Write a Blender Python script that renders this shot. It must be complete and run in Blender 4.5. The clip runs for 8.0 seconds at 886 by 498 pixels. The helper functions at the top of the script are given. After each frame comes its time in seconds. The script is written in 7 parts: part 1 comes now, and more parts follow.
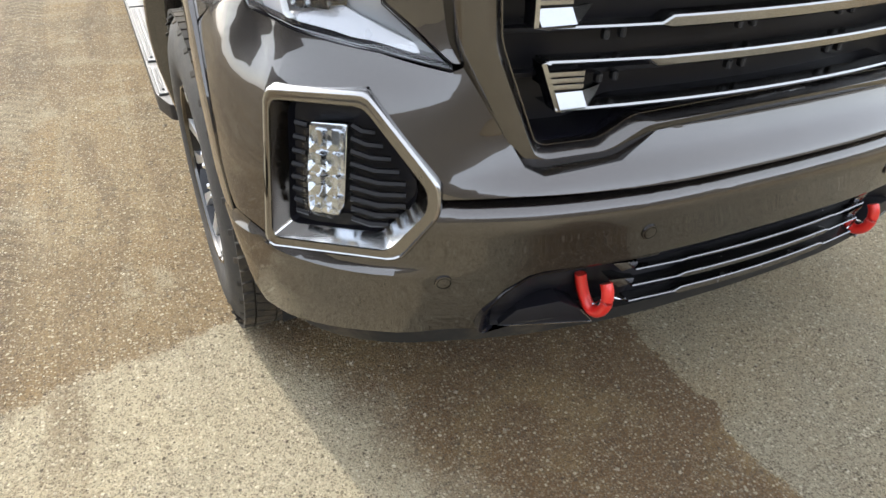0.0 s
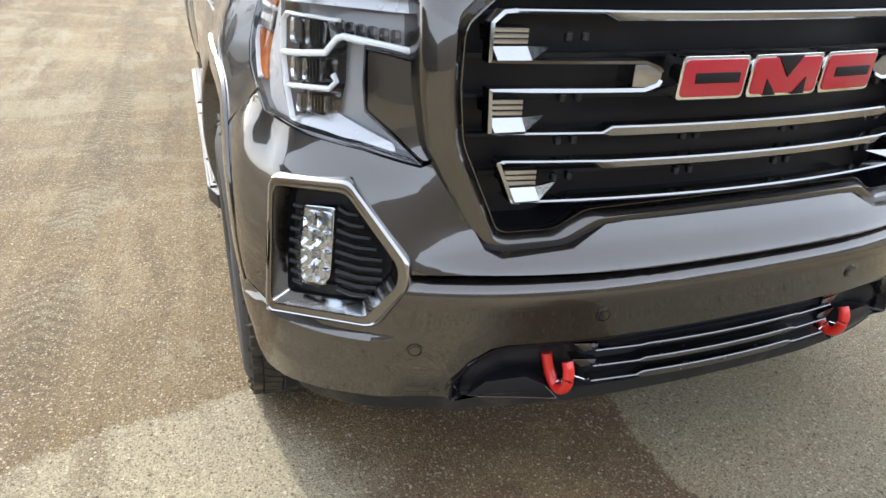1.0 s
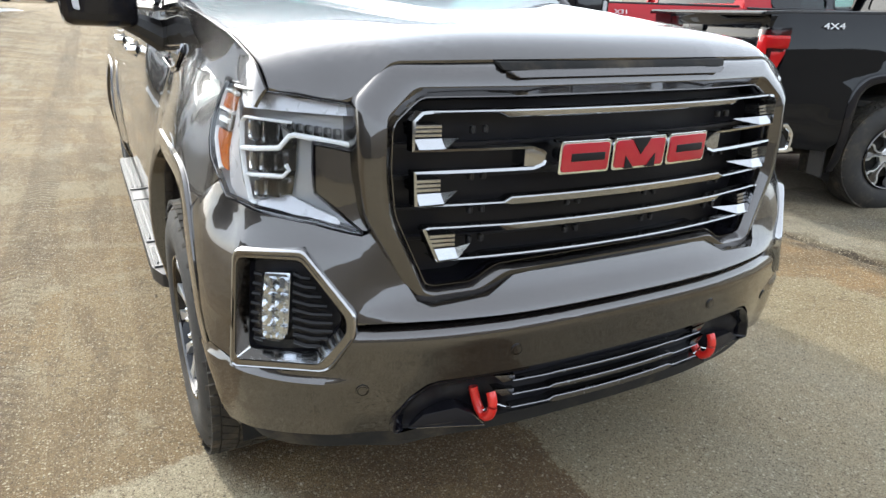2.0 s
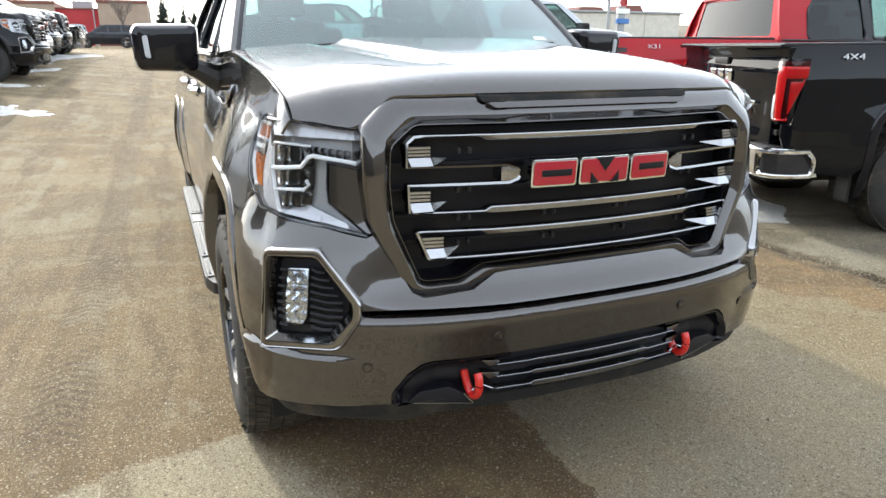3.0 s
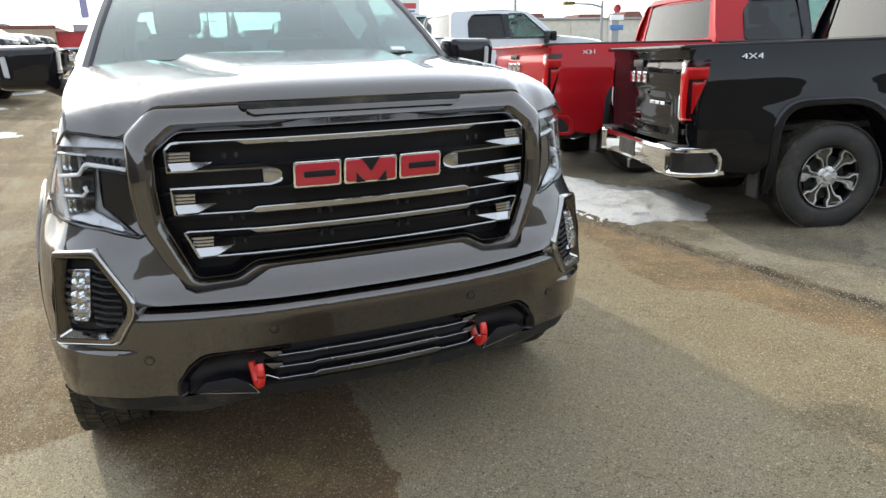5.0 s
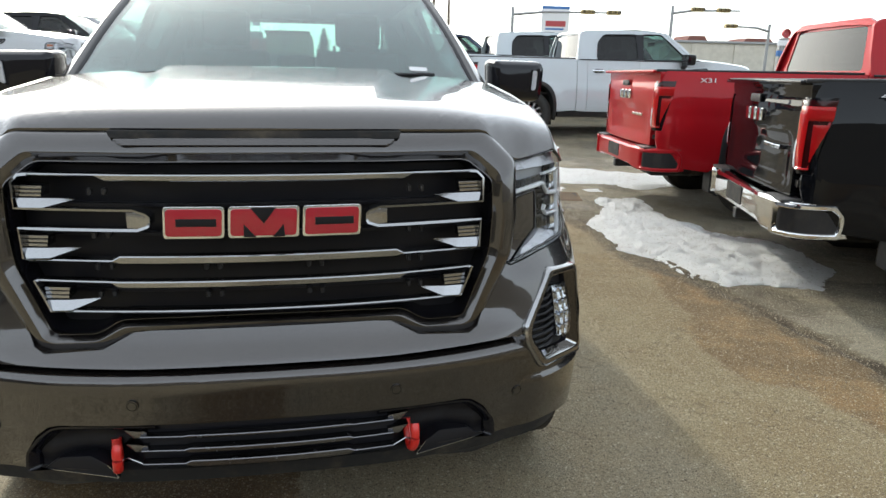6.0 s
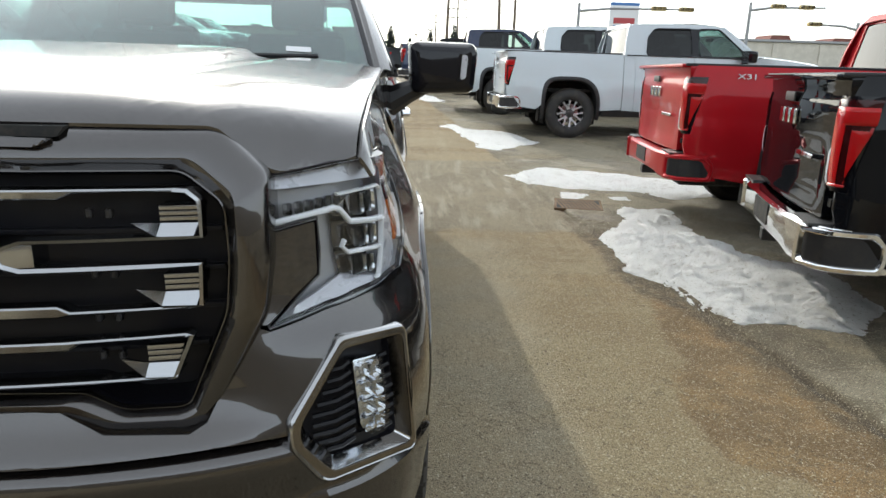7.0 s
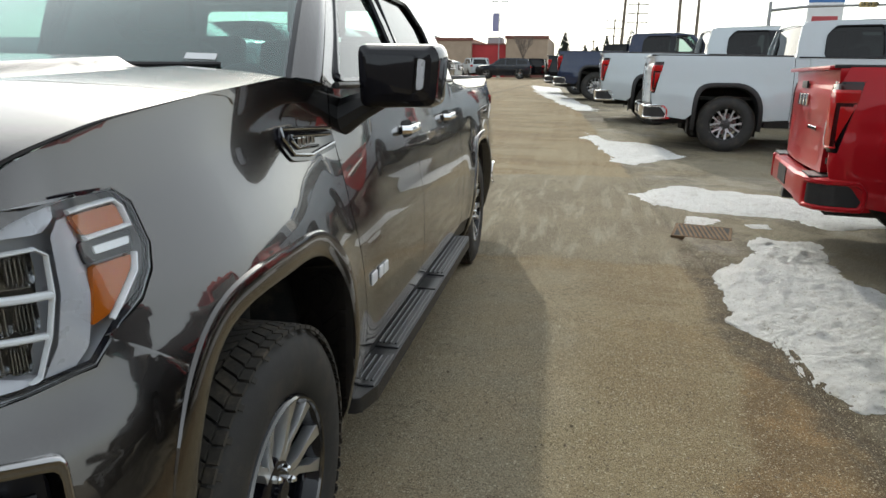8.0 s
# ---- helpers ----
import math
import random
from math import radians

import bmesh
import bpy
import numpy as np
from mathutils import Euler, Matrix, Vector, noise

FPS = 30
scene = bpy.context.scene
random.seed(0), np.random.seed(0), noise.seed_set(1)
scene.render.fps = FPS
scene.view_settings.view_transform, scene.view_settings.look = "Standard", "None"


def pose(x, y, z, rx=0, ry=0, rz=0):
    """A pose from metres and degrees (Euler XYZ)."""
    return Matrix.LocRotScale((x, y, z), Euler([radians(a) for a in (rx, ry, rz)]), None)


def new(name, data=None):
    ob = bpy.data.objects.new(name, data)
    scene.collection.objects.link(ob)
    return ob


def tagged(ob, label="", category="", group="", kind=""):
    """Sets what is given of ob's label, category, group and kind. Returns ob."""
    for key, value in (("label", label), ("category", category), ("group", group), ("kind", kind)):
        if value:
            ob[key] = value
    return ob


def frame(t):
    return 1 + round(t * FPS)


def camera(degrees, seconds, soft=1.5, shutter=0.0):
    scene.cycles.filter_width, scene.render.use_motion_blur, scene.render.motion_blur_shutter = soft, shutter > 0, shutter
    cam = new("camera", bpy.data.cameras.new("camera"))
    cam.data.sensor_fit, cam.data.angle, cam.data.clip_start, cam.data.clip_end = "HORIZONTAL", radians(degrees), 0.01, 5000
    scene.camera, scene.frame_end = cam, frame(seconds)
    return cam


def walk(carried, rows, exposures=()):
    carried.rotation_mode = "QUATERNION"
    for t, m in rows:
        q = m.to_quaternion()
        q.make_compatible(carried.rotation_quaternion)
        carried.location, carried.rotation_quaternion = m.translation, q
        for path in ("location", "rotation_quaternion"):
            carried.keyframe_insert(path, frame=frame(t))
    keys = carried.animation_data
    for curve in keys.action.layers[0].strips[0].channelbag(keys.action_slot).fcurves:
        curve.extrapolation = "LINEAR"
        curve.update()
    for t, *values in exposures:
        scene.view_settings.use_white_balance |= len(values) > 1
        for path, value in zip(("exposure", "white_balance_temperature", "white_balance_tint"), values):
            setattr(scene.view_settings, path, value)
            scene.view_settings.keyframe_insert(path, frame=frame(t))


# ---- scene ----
cam = camera(66.6, 8.0)
METRES, EYE, TILT, LEAN, TURN = 4.572, 1.325, 0.0, 0.0, -25.5
ROWS = [
    (0.0, 0.0, 0.0, 0.0, 1.34, -34.84, -1.92),
    (0.5, 0.0236, -0.0207, 0.0016, 4.14, -33.82, -2.68),
    (1.0, 0.0384, -0.0358, 0.009, 7.03, -25.97, -1.82),
    (1.5, 0.0399, -0.0664, 0.0232, 5.36, -19.77, 0.77),
    (2.0, 0.0366, -0.0979, 0.0263, -0.35, -19.54, -1.35),
    (2.2, 0.0475, -0.1127, 0.027, 1.96, -18.37, -2.15),
    (3.3, 0.0849, -0.1884, 0.0315, 4.37, -16.71, 0.11),
    (3.5, 0.0881, -0.2029, 0.0311, 4.17, -16.9, -0.14),
    (4.0, 0.1293, -0.2204, 0.0307, 5.1, -15.61, 2.48),
    (4.5, 0.1888, -0.2181, 0.0276, 2.36, -15.47, 1.14),
    (4.7, 0.208, -0.2102, 0.0274, 2.85, -15.77, 0.88),
    (5.8, 0.3177, -0.0749, 0.029, 14.12, -14.58, 1.1),
    (6.0, 0.3437, -0.0474, 0.0344, 16.93, -14.51, -0.98),
    (6.5, 0.3785, 0.0336, 0.0263, 17.59, -14.85, -1.62),
    (7.0, 0.4335, 0.1411, 0.0262, 22.78, -14.8, -1.63),
    (7.5, 0.4744, 0.2239, 0.0294, 35.27, -15.7, 0.03),
    (8.0, 0.5152, 0.3338, 0.0292, 37.38, -14.42, -0.79),
]
walk(cam, [(t, pose(-1.125, -0.768, EYE, TILT, LEAN, TURN) @ pose(METRES * x, METRES * y, METRES * z, 90 + pitch, roll, yaw)) for t, x, y, z, yaw, pitch, roll in ROWS],
     [(0.0, 0.65, 6400, 9), (0.5, 0.65, 6350, 9), (1.0, 0.66, 6200, 9), (2.0, 0.48, 6230, 7), (3.5, 0.37, 6300, 7), (4.5, 0.22, 6350, 7), (6.0, -0.14, 6380, 5), (7.0, -0.22, 6420, 5), (8.0, -0.51, 6550, 4)])

# ---------------------------------------------------------------- world and sun
SUN = Vector((-0.54, 1.53, 1.0)).normalized()
world = bpy.data.worlds.new("world")
scene.world = world
world.use_nodes = True
wn, wl = world.node_tree.nodes, world.node_tree.links
sky = wn.new("ShaderNodeTexSky")
sky.sky_type, sky.sun_disc = "NISHITA", False
sky.sun_elevation = math.asin(SUN.z)
sky.sun_rotation = math.atan2(SUN.x, SUN.y)
sky.air_density, sky.dust_density, sky.ozone_density = 1.0, 2.2, 1.0
pale = wn.new("ShaderNodeHueSaturation")
pale.inputs["Saturation"].default_value, pale.inputs["Value"].default_value = 0.5, 2.3
haze = wn.new("ShaderNodeMix")
haze.data_type = "RGBA"
haze.inputs[0].default_value, haze.inputs[7].default_value = 0.36, (15.8, 16.2, 16.9, 1)
wl.new(sky.outputs[0], pale.inputs["Color"])
wl.new(pale.outputs[0], haze.inputs[6])
wl.new(haze.outputs[2], wn["Background"].inputs["Color"])
wn["Background"].inputs["Strength"].default_value = 0.153
sun = new("sun", bpy.data.lights.new("sun", "SUN"))
sun.data.energy, sun.data.angle, sun.data.color = 2.9, radians(1.0), (1.0, 0.94, 0.84)
sun.rotation_euler = SUN.to_track_quat("Z", "Y").to_euler()


# ---------------------------------------------------------------- materials
class Nodes:
    """A short way to write node trees."""

    def __init__(self, name):
        self.m = bpy.data.materials.new(name)
        self.m.use_nodes = True
        self.n, self.l = self.m.node_tree.nodes, self.m.node_tree.links
        self.p = self.n["Principled BSDF"]
        self.co = self.n.new("ShaderNodeTexCoord").outputs["Object"]
        self.pos = self.n.new("ShaderNodeNewGeometry").outputs["Position"]

    def put(self, sock, v):
        if isinstance(v, bpy.types.NodeSocket):
            self.l.new(v, sock)
        elif isinstance(v, (tuple, list)) and len(v) == 3 and sock.type == "RGBA":
            sock.default_value = (*v, 1)
        else:
            sock.default_value = v

    def math(self, op, a, b=0.0, c=0.0, clamp=False):
        q = self.n.new("ShaderNodeMath")
        q.operation, q.use_clamp = op, clamp
        for s, v in zip(q.inputs, (a, b, c)):
            self.put(s, v)
        return q.outputs[0]

    def noise(self, scale, detail=4, rough=0.55, vec=None, stretch=None, distort=0.0):
        q = self.n.new("ShaderNodeTexNoise")
        q.inputs["Scale"].default_value, q.inputs["Detail"].default_value = scale, detail
        q.inputs["Roughness"].default_value, q.inputs["Distortion"].default_value = rough, distort
        v = vec or self.pos
        if stretch:
            k = self.n.new("ShaderNodeMapping")
            k.inputs["Scale"].default_value = stretch
            self.l.new(v, k.inputs[0])
            v = k.outputs[0]
        self.l.new(v, q.inputs["Vector"])
        return q.outputs["Fac"]

    def cells(self, scale, out="Distance", vec=None, rand=1.0):
        q = self.n.new("ShaderNodeTexVoronoi")
        q.inputs["Scale"].default_value, q.inputs["Randomness"].default_value = scale, rand
        self.l.new(vec or self.pos, q.inputs["Vector"])
        return q.outputs[out]

    def ramp(self, f, lo, hi, a=0.0, b=1.0):
        q = self.n.new("ShaderNodeMapRange")
        q.interpolation_type = "SMOOTHSTEP"
        for k, v in zip(("Value", "From Min", "From Max", "To Min", "To Max"), (f, lo, hi, a, b)):
            self.put(q.inputs[k], v)
        return q.outputs[0]

    def mix(self, f, a, b, mode="MIX"):
        q = self.n.new("ShaderNodeMix")
        q.data_type, q.blend_type = "RGBA", mode
        self.put(q.inputs[0], f), self.put(q.inputs[6], a), self.put(q.inputs[7], b)
        return q.outputs[2]

    def bump(self, h, strength=0.3, dist=0.01):
        q = self.n.new("ShaderNodeBump")
        q.inputs["Strength"].default_value, q.inputs["Distance"].default_value = strength, dist
        self.l.new(h, q.inputs["Height"])
        self.l.new(q.outputs[0], self.p.inputs["Normal"])

    def set(self, **kw):
        for k, v in kw.items():
            self.put(self.p.inputs[k.replace("_", " ")], v)
        return self.m


DUST = (0.36, 0.28, 0.18)


def paint(name, col, metal=0.6, rough=0.36, dust=0.12, spec=0.15, coat=1.0, gloss=1.5):
    """Clear-coated car paint with flake, road dust and dried spots."""
    k = Nodes(name)
    film = k.math("MULTIPLY", k.ramp(k.noise(3.0, 6, 0.65), 0.42, 0.8), k.noise(160, 2))
    spots = k.ramp(k.noise(55, 3, 0.7), 0.66, 0.74, 0, 0.5)
    d = k.math("MULTIPLY", k.math("ADD", film, spots), dust, clamp=True)
    flake = k.mix(k.cells(900, "Color"), tuple(c * 0.82 for c in col), tuple(min(1, c * 1.2) for c in col))
    k.set(Base_Color=k.mix(d, flake, DUST), Metallic=k.math("MULTIPLY_ADD", d, -metal, metal), Roughness=rough,
          Coat_Weight=coat, Coat_Roughness=k.math("MULTIPLY_ADD", d, 0.5, 0.025), Coat_IOR=gloss, Specular_IOR_Level=spec)
    return k.m


def plastic(name, col, rough=0.5, grain=600, strength=0.15, dust=0.25, coat=0.0, metal=0.0, spec=0.5):
    k = Nodes(name)
    d = k.math("MULTIPLY", k.ramp(k.noise(7.0, 6, 0.7), 0.45, 0.85), dust)
    k.set(Base_Color=k.mix(d, col, DUST), Roughness=k.math("ADD", k.math("MULTIPLY", k.noise(30, 3), 0.15), rough - 0.07), Coat_Weight=coat, Metallic=metal, Specular_IOR_Level=spec)
    if strength:
        k.bump(k.noise(grain, 2), strength, 0.002)
    return k.m


def metal(name, col=(0.78, 0.79, 0.8), rough=0.07, dust=0.06):
    k = Nodes(name)
    d = k.math("MULTIPLY", k.ramp(k.noise(9.0, 6, 0.7), 0.45, 0.85), dust)
    k.set(Base_Color=k.mix(d, col, DUST), Metallic=1.0, Roughness=k.math("MULTIPLY_ADD", k.noise(40, 3), 0.08, rough - 0.03))
    return k.m


def glass(name, tint=(0.75, 0.82, 0.8), gloss=0.02, ior=1.6):
    """A thin pane: it lets tinted light through and mirrors by Fresnel."""
    k = Nodes(name)
    out = k.n["Material Output"]
    tr, gl, mx = k.n.new("ShaderNodeBsdfTransparent"), k.n.new("ShaderNodeBsdfGlossy"), k.n.new("ShaderNodeMixShader")
    facing = k.n.new("ShaderNodeLayerWeight")
    facing.inputs["Blend"].default_value = 0.5
    f0 = ((ior - 1) / (ior + 1)) ** 2
    tr.inputs[0].default_value = (*tint, 1)
    gl.inputs["Roughness"].default_value = gloss
    k.l.new(k.math("MULTIPLY_ADD", k.math("POWER", facing.outputs["Facing"], 4.0), 1 - f0, f0), mx.inputs[0])
    k.l.new(tr.outputs[0], mx.inputs[1]), k.l.new(gl.outputs[0], mx.inputs[2])
    k.l.new(mx.outputs[0], out.inputs[0])
    return k.m


def lens(name, col, rough=0.08):
    k = Nodes(name)
    k.set(Base_Color=k.mix(k.noise(60, 2), tuple(c * 0.92 for c in col), col), Roughness=rough, Coat_Weight=0.5, Coat_IOR=1.4, Transmission_Weight=0.25, IOR=1.3)
    return k.m


PAINT_GREY = paint("smoky_bronze_paint", (0.047, 0.042, 0.040), 0.95, 0.25, 0.04, gloss=1.82)
PAINT_BLACK = paint("black_paint", (0.004, 0.0045, 0.006), 0.0, 0.25, 0.01, 0.0, 0.7, 1.46)
PAINT_RED = paint("red_paint", (0.36, 0.007, 0.013), 0.2, 0.35, 0.03, 0.1, 0.55, 1.42)
PAINT_WHITE = paint("white_paint", (0.50, 0.545, 0.575), 0.0, 0.35, 0.1)
PAINT_BLUE = paint("dark_blue_paint", (0.015, 0.025, 0.06), 0.4, 0.3, 0.1)
PAINT_NAVY = paint("blue_black_paint", (0.008, 0.012, 0.022), 0.3, 0.3, 0.1)
PAINT_CHAR = paint("charcoal_paint", (0.03, 0.032, 0.035), 0.4, 0.3, 0.3)
PAINT_SILVER = paint("silver_paint", (0.4, 0.41, 0.42), 0.7, 0.3, 0.3)
CHROME = metal("chrome", (0.82, 0.83, 0.84), 0.06)
SATIN = metal("satin_chrome", (0.40, 0.405, 0.415), 0.16)
DARKCHROME = metal("dark_chrome", (0.13, 0.126, 0.122), 0.10)
MACHINED = metal("machined_alloy", (0.66, 0.67, 0.68), 0.40)
GLOSS = plastic("gloss_black", (0.006, 0.006, 0.009), 0.12, 0, 0, 0.01, 0.5, 0.0, 0.15)
BLACK = plastic("black_plastic", (0.014, 0.014, 0.016), 0.45, 600, 0.15, 0.08)
TRIM = plastic("grained_dark_trim", (0.03, 0.03, 0.031), 0.42, 500, 0.3, 0.12)
MESHBLACK = plastic("grille_black", (0.007, 0.007, 0.010), 0.42, 400, 0.1, 0.01, spec=0.3)
SLATBLACK = plastic("slat_black", (0.006, 0.006, 0.008), 0.4, 0, 0, 0.03, spec=0.25)
DARK = plastic("dark_cavity", (0.01, 0.01, 0.01), 0.9, 0, 0, 0.2)
CLOTH = plastic("black_seat_cloth", (0.02, 0.02, 0.022), 0.8, 300, 0.4, 0.02)
RUBBER = plastic("tyre_rubber", (0.022, 0.0215, 0.021), 0.7, 250, 0.4, 0.14)
TREAD = plastic("dusty_tyre_tread", (0.03, 0.027, 0.023), 0.85, 120, 0.4, 0.4)
DARKSTRIP = metal("dark_satin_strip", (0.20, 0.20, 0.21), 0.25)
RED_METAL = plastic("red_recovery_hook_paint", (0.62, 0.02, 0.015), 0.3, 200, 0.1, 0.03, 0.5)
RED_ENAMEL = plastic("red_emblem_enamel", (0.36, 0.008, 0.022), 0.2, 0, 0, 0.0, 0.8)
WHITE_PLASTIC = plastic("white_light_guide", (0.88, 0.9, 0.92), 0.25, 0, 0, 0.05, 0.6)
FROST = metal("bright_lamp_bezel", (0.60, 0.63, 0.68), 0.13)
PALE = plastic("pale_lamp_bezel", (0.56, 0.57, 0.61), 0.28, 0, 0, 0.02, 0.4, 0.25)
LAMPGREY = plastic("grey_lamp_housing", (0.42, 0.43, 0.45), 0.3, 0, 0, 0.02, 0.3, 0.2)
# Fog bevel chrome in two tones: sky reflection and shade put into the colour.
FOGSKYLIT = metal("fog_bevel_chrome", (0.78, 0.79, 0.80), 0.13)
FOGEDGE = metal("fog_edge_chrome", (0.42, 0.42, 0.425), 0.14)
FOGSHADED = metal("fog_bevel_shaded", (0.10, 0.09, 0.08), 0.22)
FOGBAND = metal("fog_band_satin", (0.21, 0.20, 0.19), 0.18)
STEPMETAL = metal("satin_step_aluminium", (0.085, 0.087, 0.09), 0.38, 0.15)
WHEELSILVER = plastic("silver_wheel_paint", (0.50, 0.51, 0.53), 0.32, 0, 0, 0.1, 0.6, 0.4)
STEELGREY = plastic("dark_wheel_pocket", (0.06, 0.06, 0.062), 0.4, 0, 0, 0.1, 0.0, 0.5)
PANE = glass("clear_windshield_glass", (0.56, 0.73, 0.71), 0.02, 2.2)
PRIVACY = glass("privacy_glass", (0.018, 0.022, 0.025), 0.02, 1.55)
SIDEGLASS = glass("side_glass", (0.5, 0.6, 0.58))
CLEAR = glass("clear_lens", (0.93, 0.94, 0.95))
TAILRED = lens("red_tail_lens", (0.55, 0.010, 0.012))
SMOKED = lens("smoked_red_lens", (0.05, 0.004, 0.005))
AMBER = lens("amber_lens", (0.55, 0.13, 0.006))
WHITE_DECAL = plastic("silver_decal", (0.7, 0.71, 0.72), 0.3, 0, 0, 0.05)


# ---------------------------------------------------------------- mesh helpers
def mesh_of(name, bm, mat, angle=32):
    me = bpy.data.meshes.new(name)
    for f in bm.faces:
        f.smooth = True
    bm.to_mesh(me)
    bm.free()
    me.materials.append(mat)
    me.set_sharp_from_angle(angle=radians(angle))
    return me


def part(name, me, mat, parent, label="", m=None):
    """Links a bmesh or a mesh as one object under a thing or part; the material sits on the object."""
    if isinstance(me, bmesh.types.BMesh):
        me = mesh_of(name, me, mat)
    ob = new(name, me)
    ob.parent = parent
    if ob.material_slots and mat:
        ob.material_slots[0].link = "OBJECT"
        ob.material_slots[0].material = mat
    if m is not None:
        ob.matrix_basis = m
    return tagged(ob, label)


def thing(name, label, category, m=None, group="", kind=""):
    ob = new(name)
    ob.empty_display_size = 0.2
    if m is not None:
        ob.matrix_basis = m
    return tagged(ob, label, category, group, kind)


CACHE = {}


def cached(key, build):
    """Builds a mesh once and shares it between alike parts."""
    if key not in CACHE:
        bm, mat = build()
        CACHE[key] = mesh_of(key, bm, mat)
    return CACHE[key]


def rounded(pts, r=0.01, n=3):
    """A closed polyline with its corners rounded; n + 1 points a corner."""
    out, k = [], len(pts)
    for i in range(k):
        a, b, c = (Vector(pts[(i + j) % k]) for j in (-1, 0, 1))
        ra = min(r, (a - b).length * 0.45, (c - b).length * 0.45)
        p, q = b + (a - b).normalized() * ra, b + (c - b).normalized() * ra
        for j in range(n + 1):
            t = j / n
            out.append(p * (1 - t) ** 2 + b * 2 * t * (1 - t) + q * t * t)
    return out


def panel(outline, fmap, step=0.05, depth=0.0, inward=None, holes=(), bm=None):
    """A sheet cut from the outline (u, v), bent by fmap(u, v) -> place, with a turned-in edge of that depth."""
    own = bm or bmesh.new()
    b = bmesh.new()
    for loop in (outline, *holes):
        vs = [b.verts.new((p[0], p[1], 0)) for p in loop]
        for i in range(len(vs)):
            b.edges.new((vs[i - 1], vs[i]))
    bmesh.ops.triangle_fill(b, use_beauty=True, use_dissolve=False, edges=b.edges[:], normal=(0, 0, 1))
    us, vs = [p[0] for p in outline], [p[1] for p in outline]
    steps = step if isinstance(step, tuple) else (step, step)
    for ax, lo, hi in ((0, min(us), max(us)), (1, min(vs), max(vs))):
        n = int((hi - lo) / steps[ax])
        for i in range(1, n + 1):
            co = [0, 0, 0]
            co[ax] = lo + (hi - lo) * i / (n + 1)
            no = [0, 0, 0]
            no[ax] = 1
            bmesh.ops.bisect_plane(b, geom=b.verts[:] + b.edges[:] + b.faces[:], plane_co=co, plane_no=no)
    bmesh.ops.join_triangles(b, faces=b.faces[:], angle_face_threshold=0.1, angle_shape_threshold=3.1)
    edge = [e for e in b.edges if len(e.link_faces) == 1]
    uv = {v: (v.co.x, v.co.y) for v in b.verts}
    lip = []
    if depth:
        got = bmesh.ops.extrude_edge_only(b, edges=edge)
        lip = [v for v in got["geom"] if isinstance(v, bmesh.types.BMVert)]
        for v in lip:
            uv[v] = (v.co.x, v.co.y)
    for v in b.verts:
        p = Vector(fmap(*uv[v]))
        v.co = p
    for v in lip:
        d = inward(*uv[v]) if callable(inward) else Vector(inward)
        v.co = v.co + Vector(d) * depth
    bmesh.ops.recalc_face_normals(b, faces=b.faces[:])
    me = bpy.data.meshes.new("tmp")
    b.to_mesh(me)
    b.free()
    own.from_mesh(me)
    bpy.data.meshes.remove(me)
    return own


def loft(loops, closed=True, caps=(False, False), bm=None):
    """Quads between matching loops of places."""
    b = bm or bmesh.new()
    rows = [[b.verts.new(p) for p in lp] for lp in loops]
    n = len(rows[0])
    for r0, r1 in zip(rows, rows[1:]):
        for i in range(n if closed else n - 1):
            j = (i + 1) % n
            try:
                b.faces.new((r0[i], r0[j], r1[j], r1[i]))
            except ValueError:
                pass
    for c, r in zip(caps, (rows[0], rows[-1])):
        if c:
            b.faces.new(r)
    return b


def box(x0, x1, y0, y1, z0, z1, bevel=0.0, seg=2, bm=None, m=None):
    b = bm or bmesh.new()
    t = bmesh.new()
    bmesh.ops.create_cube(t, size=1)
    for v in t.verts:
        v.co = ((x0 + x1) / 2 + v.co.x * (x1 - x0), (y0 + y1) / 2 + v.co.y * (y1 - y0), (z0 + z1) / 2 + v.co.z * (z1 - z0))
    if bevel:
        bmesh.ops.bevel(t, geom=t.edges[:], offset=bevel, segments=seg, profile=0.7, affect="EDGES")
    return join(b, t, m)


def join(b, t, m=None):
    if m is not None:
        bmesh.ops.transform(t, matrix=m, verts=t.verts[:])
    me = bpy.data.meshes.new("tmp")
    t.to_mesh(me)
    t.free()
    b.from_mesh(me)
    bpy.data.meshes.remove(me)
    return b


def prism(pts, fmap, d0, d1, bevel=0.0, bm=None, seg=2):
    """A solid from a closed outline (u, v): fmap(u, v, d) gives places at the depths d0 (face) and d1 (back)."""
    t = bmesh.new()
    a = [t.verts.new((p[0], p[1], d0)) for p in pts]
    b = [t.verts.new((p[0], p[1], d1)) for p in pts]
    f = t.faces.new(a)
    t.faces.new(b[::-1])
    for i in range(len(a)):
        t.faces.new((a[i - 1], b[i - 1], b[i], a[i]))
    if bevel:
        bmesh.ops.bevel(t, geom=list(f.edges), offset=bevel, segments=seg, profile=0.6, affect="EDGES")
    for v in t.verts:
        v.co = fmap(v.co.x, v.co.y, v.co.z)
    bmesh.ops.recalc_face_normals(t, faces=t.faces[:])
    return join(bm or bmesh.new(), t)


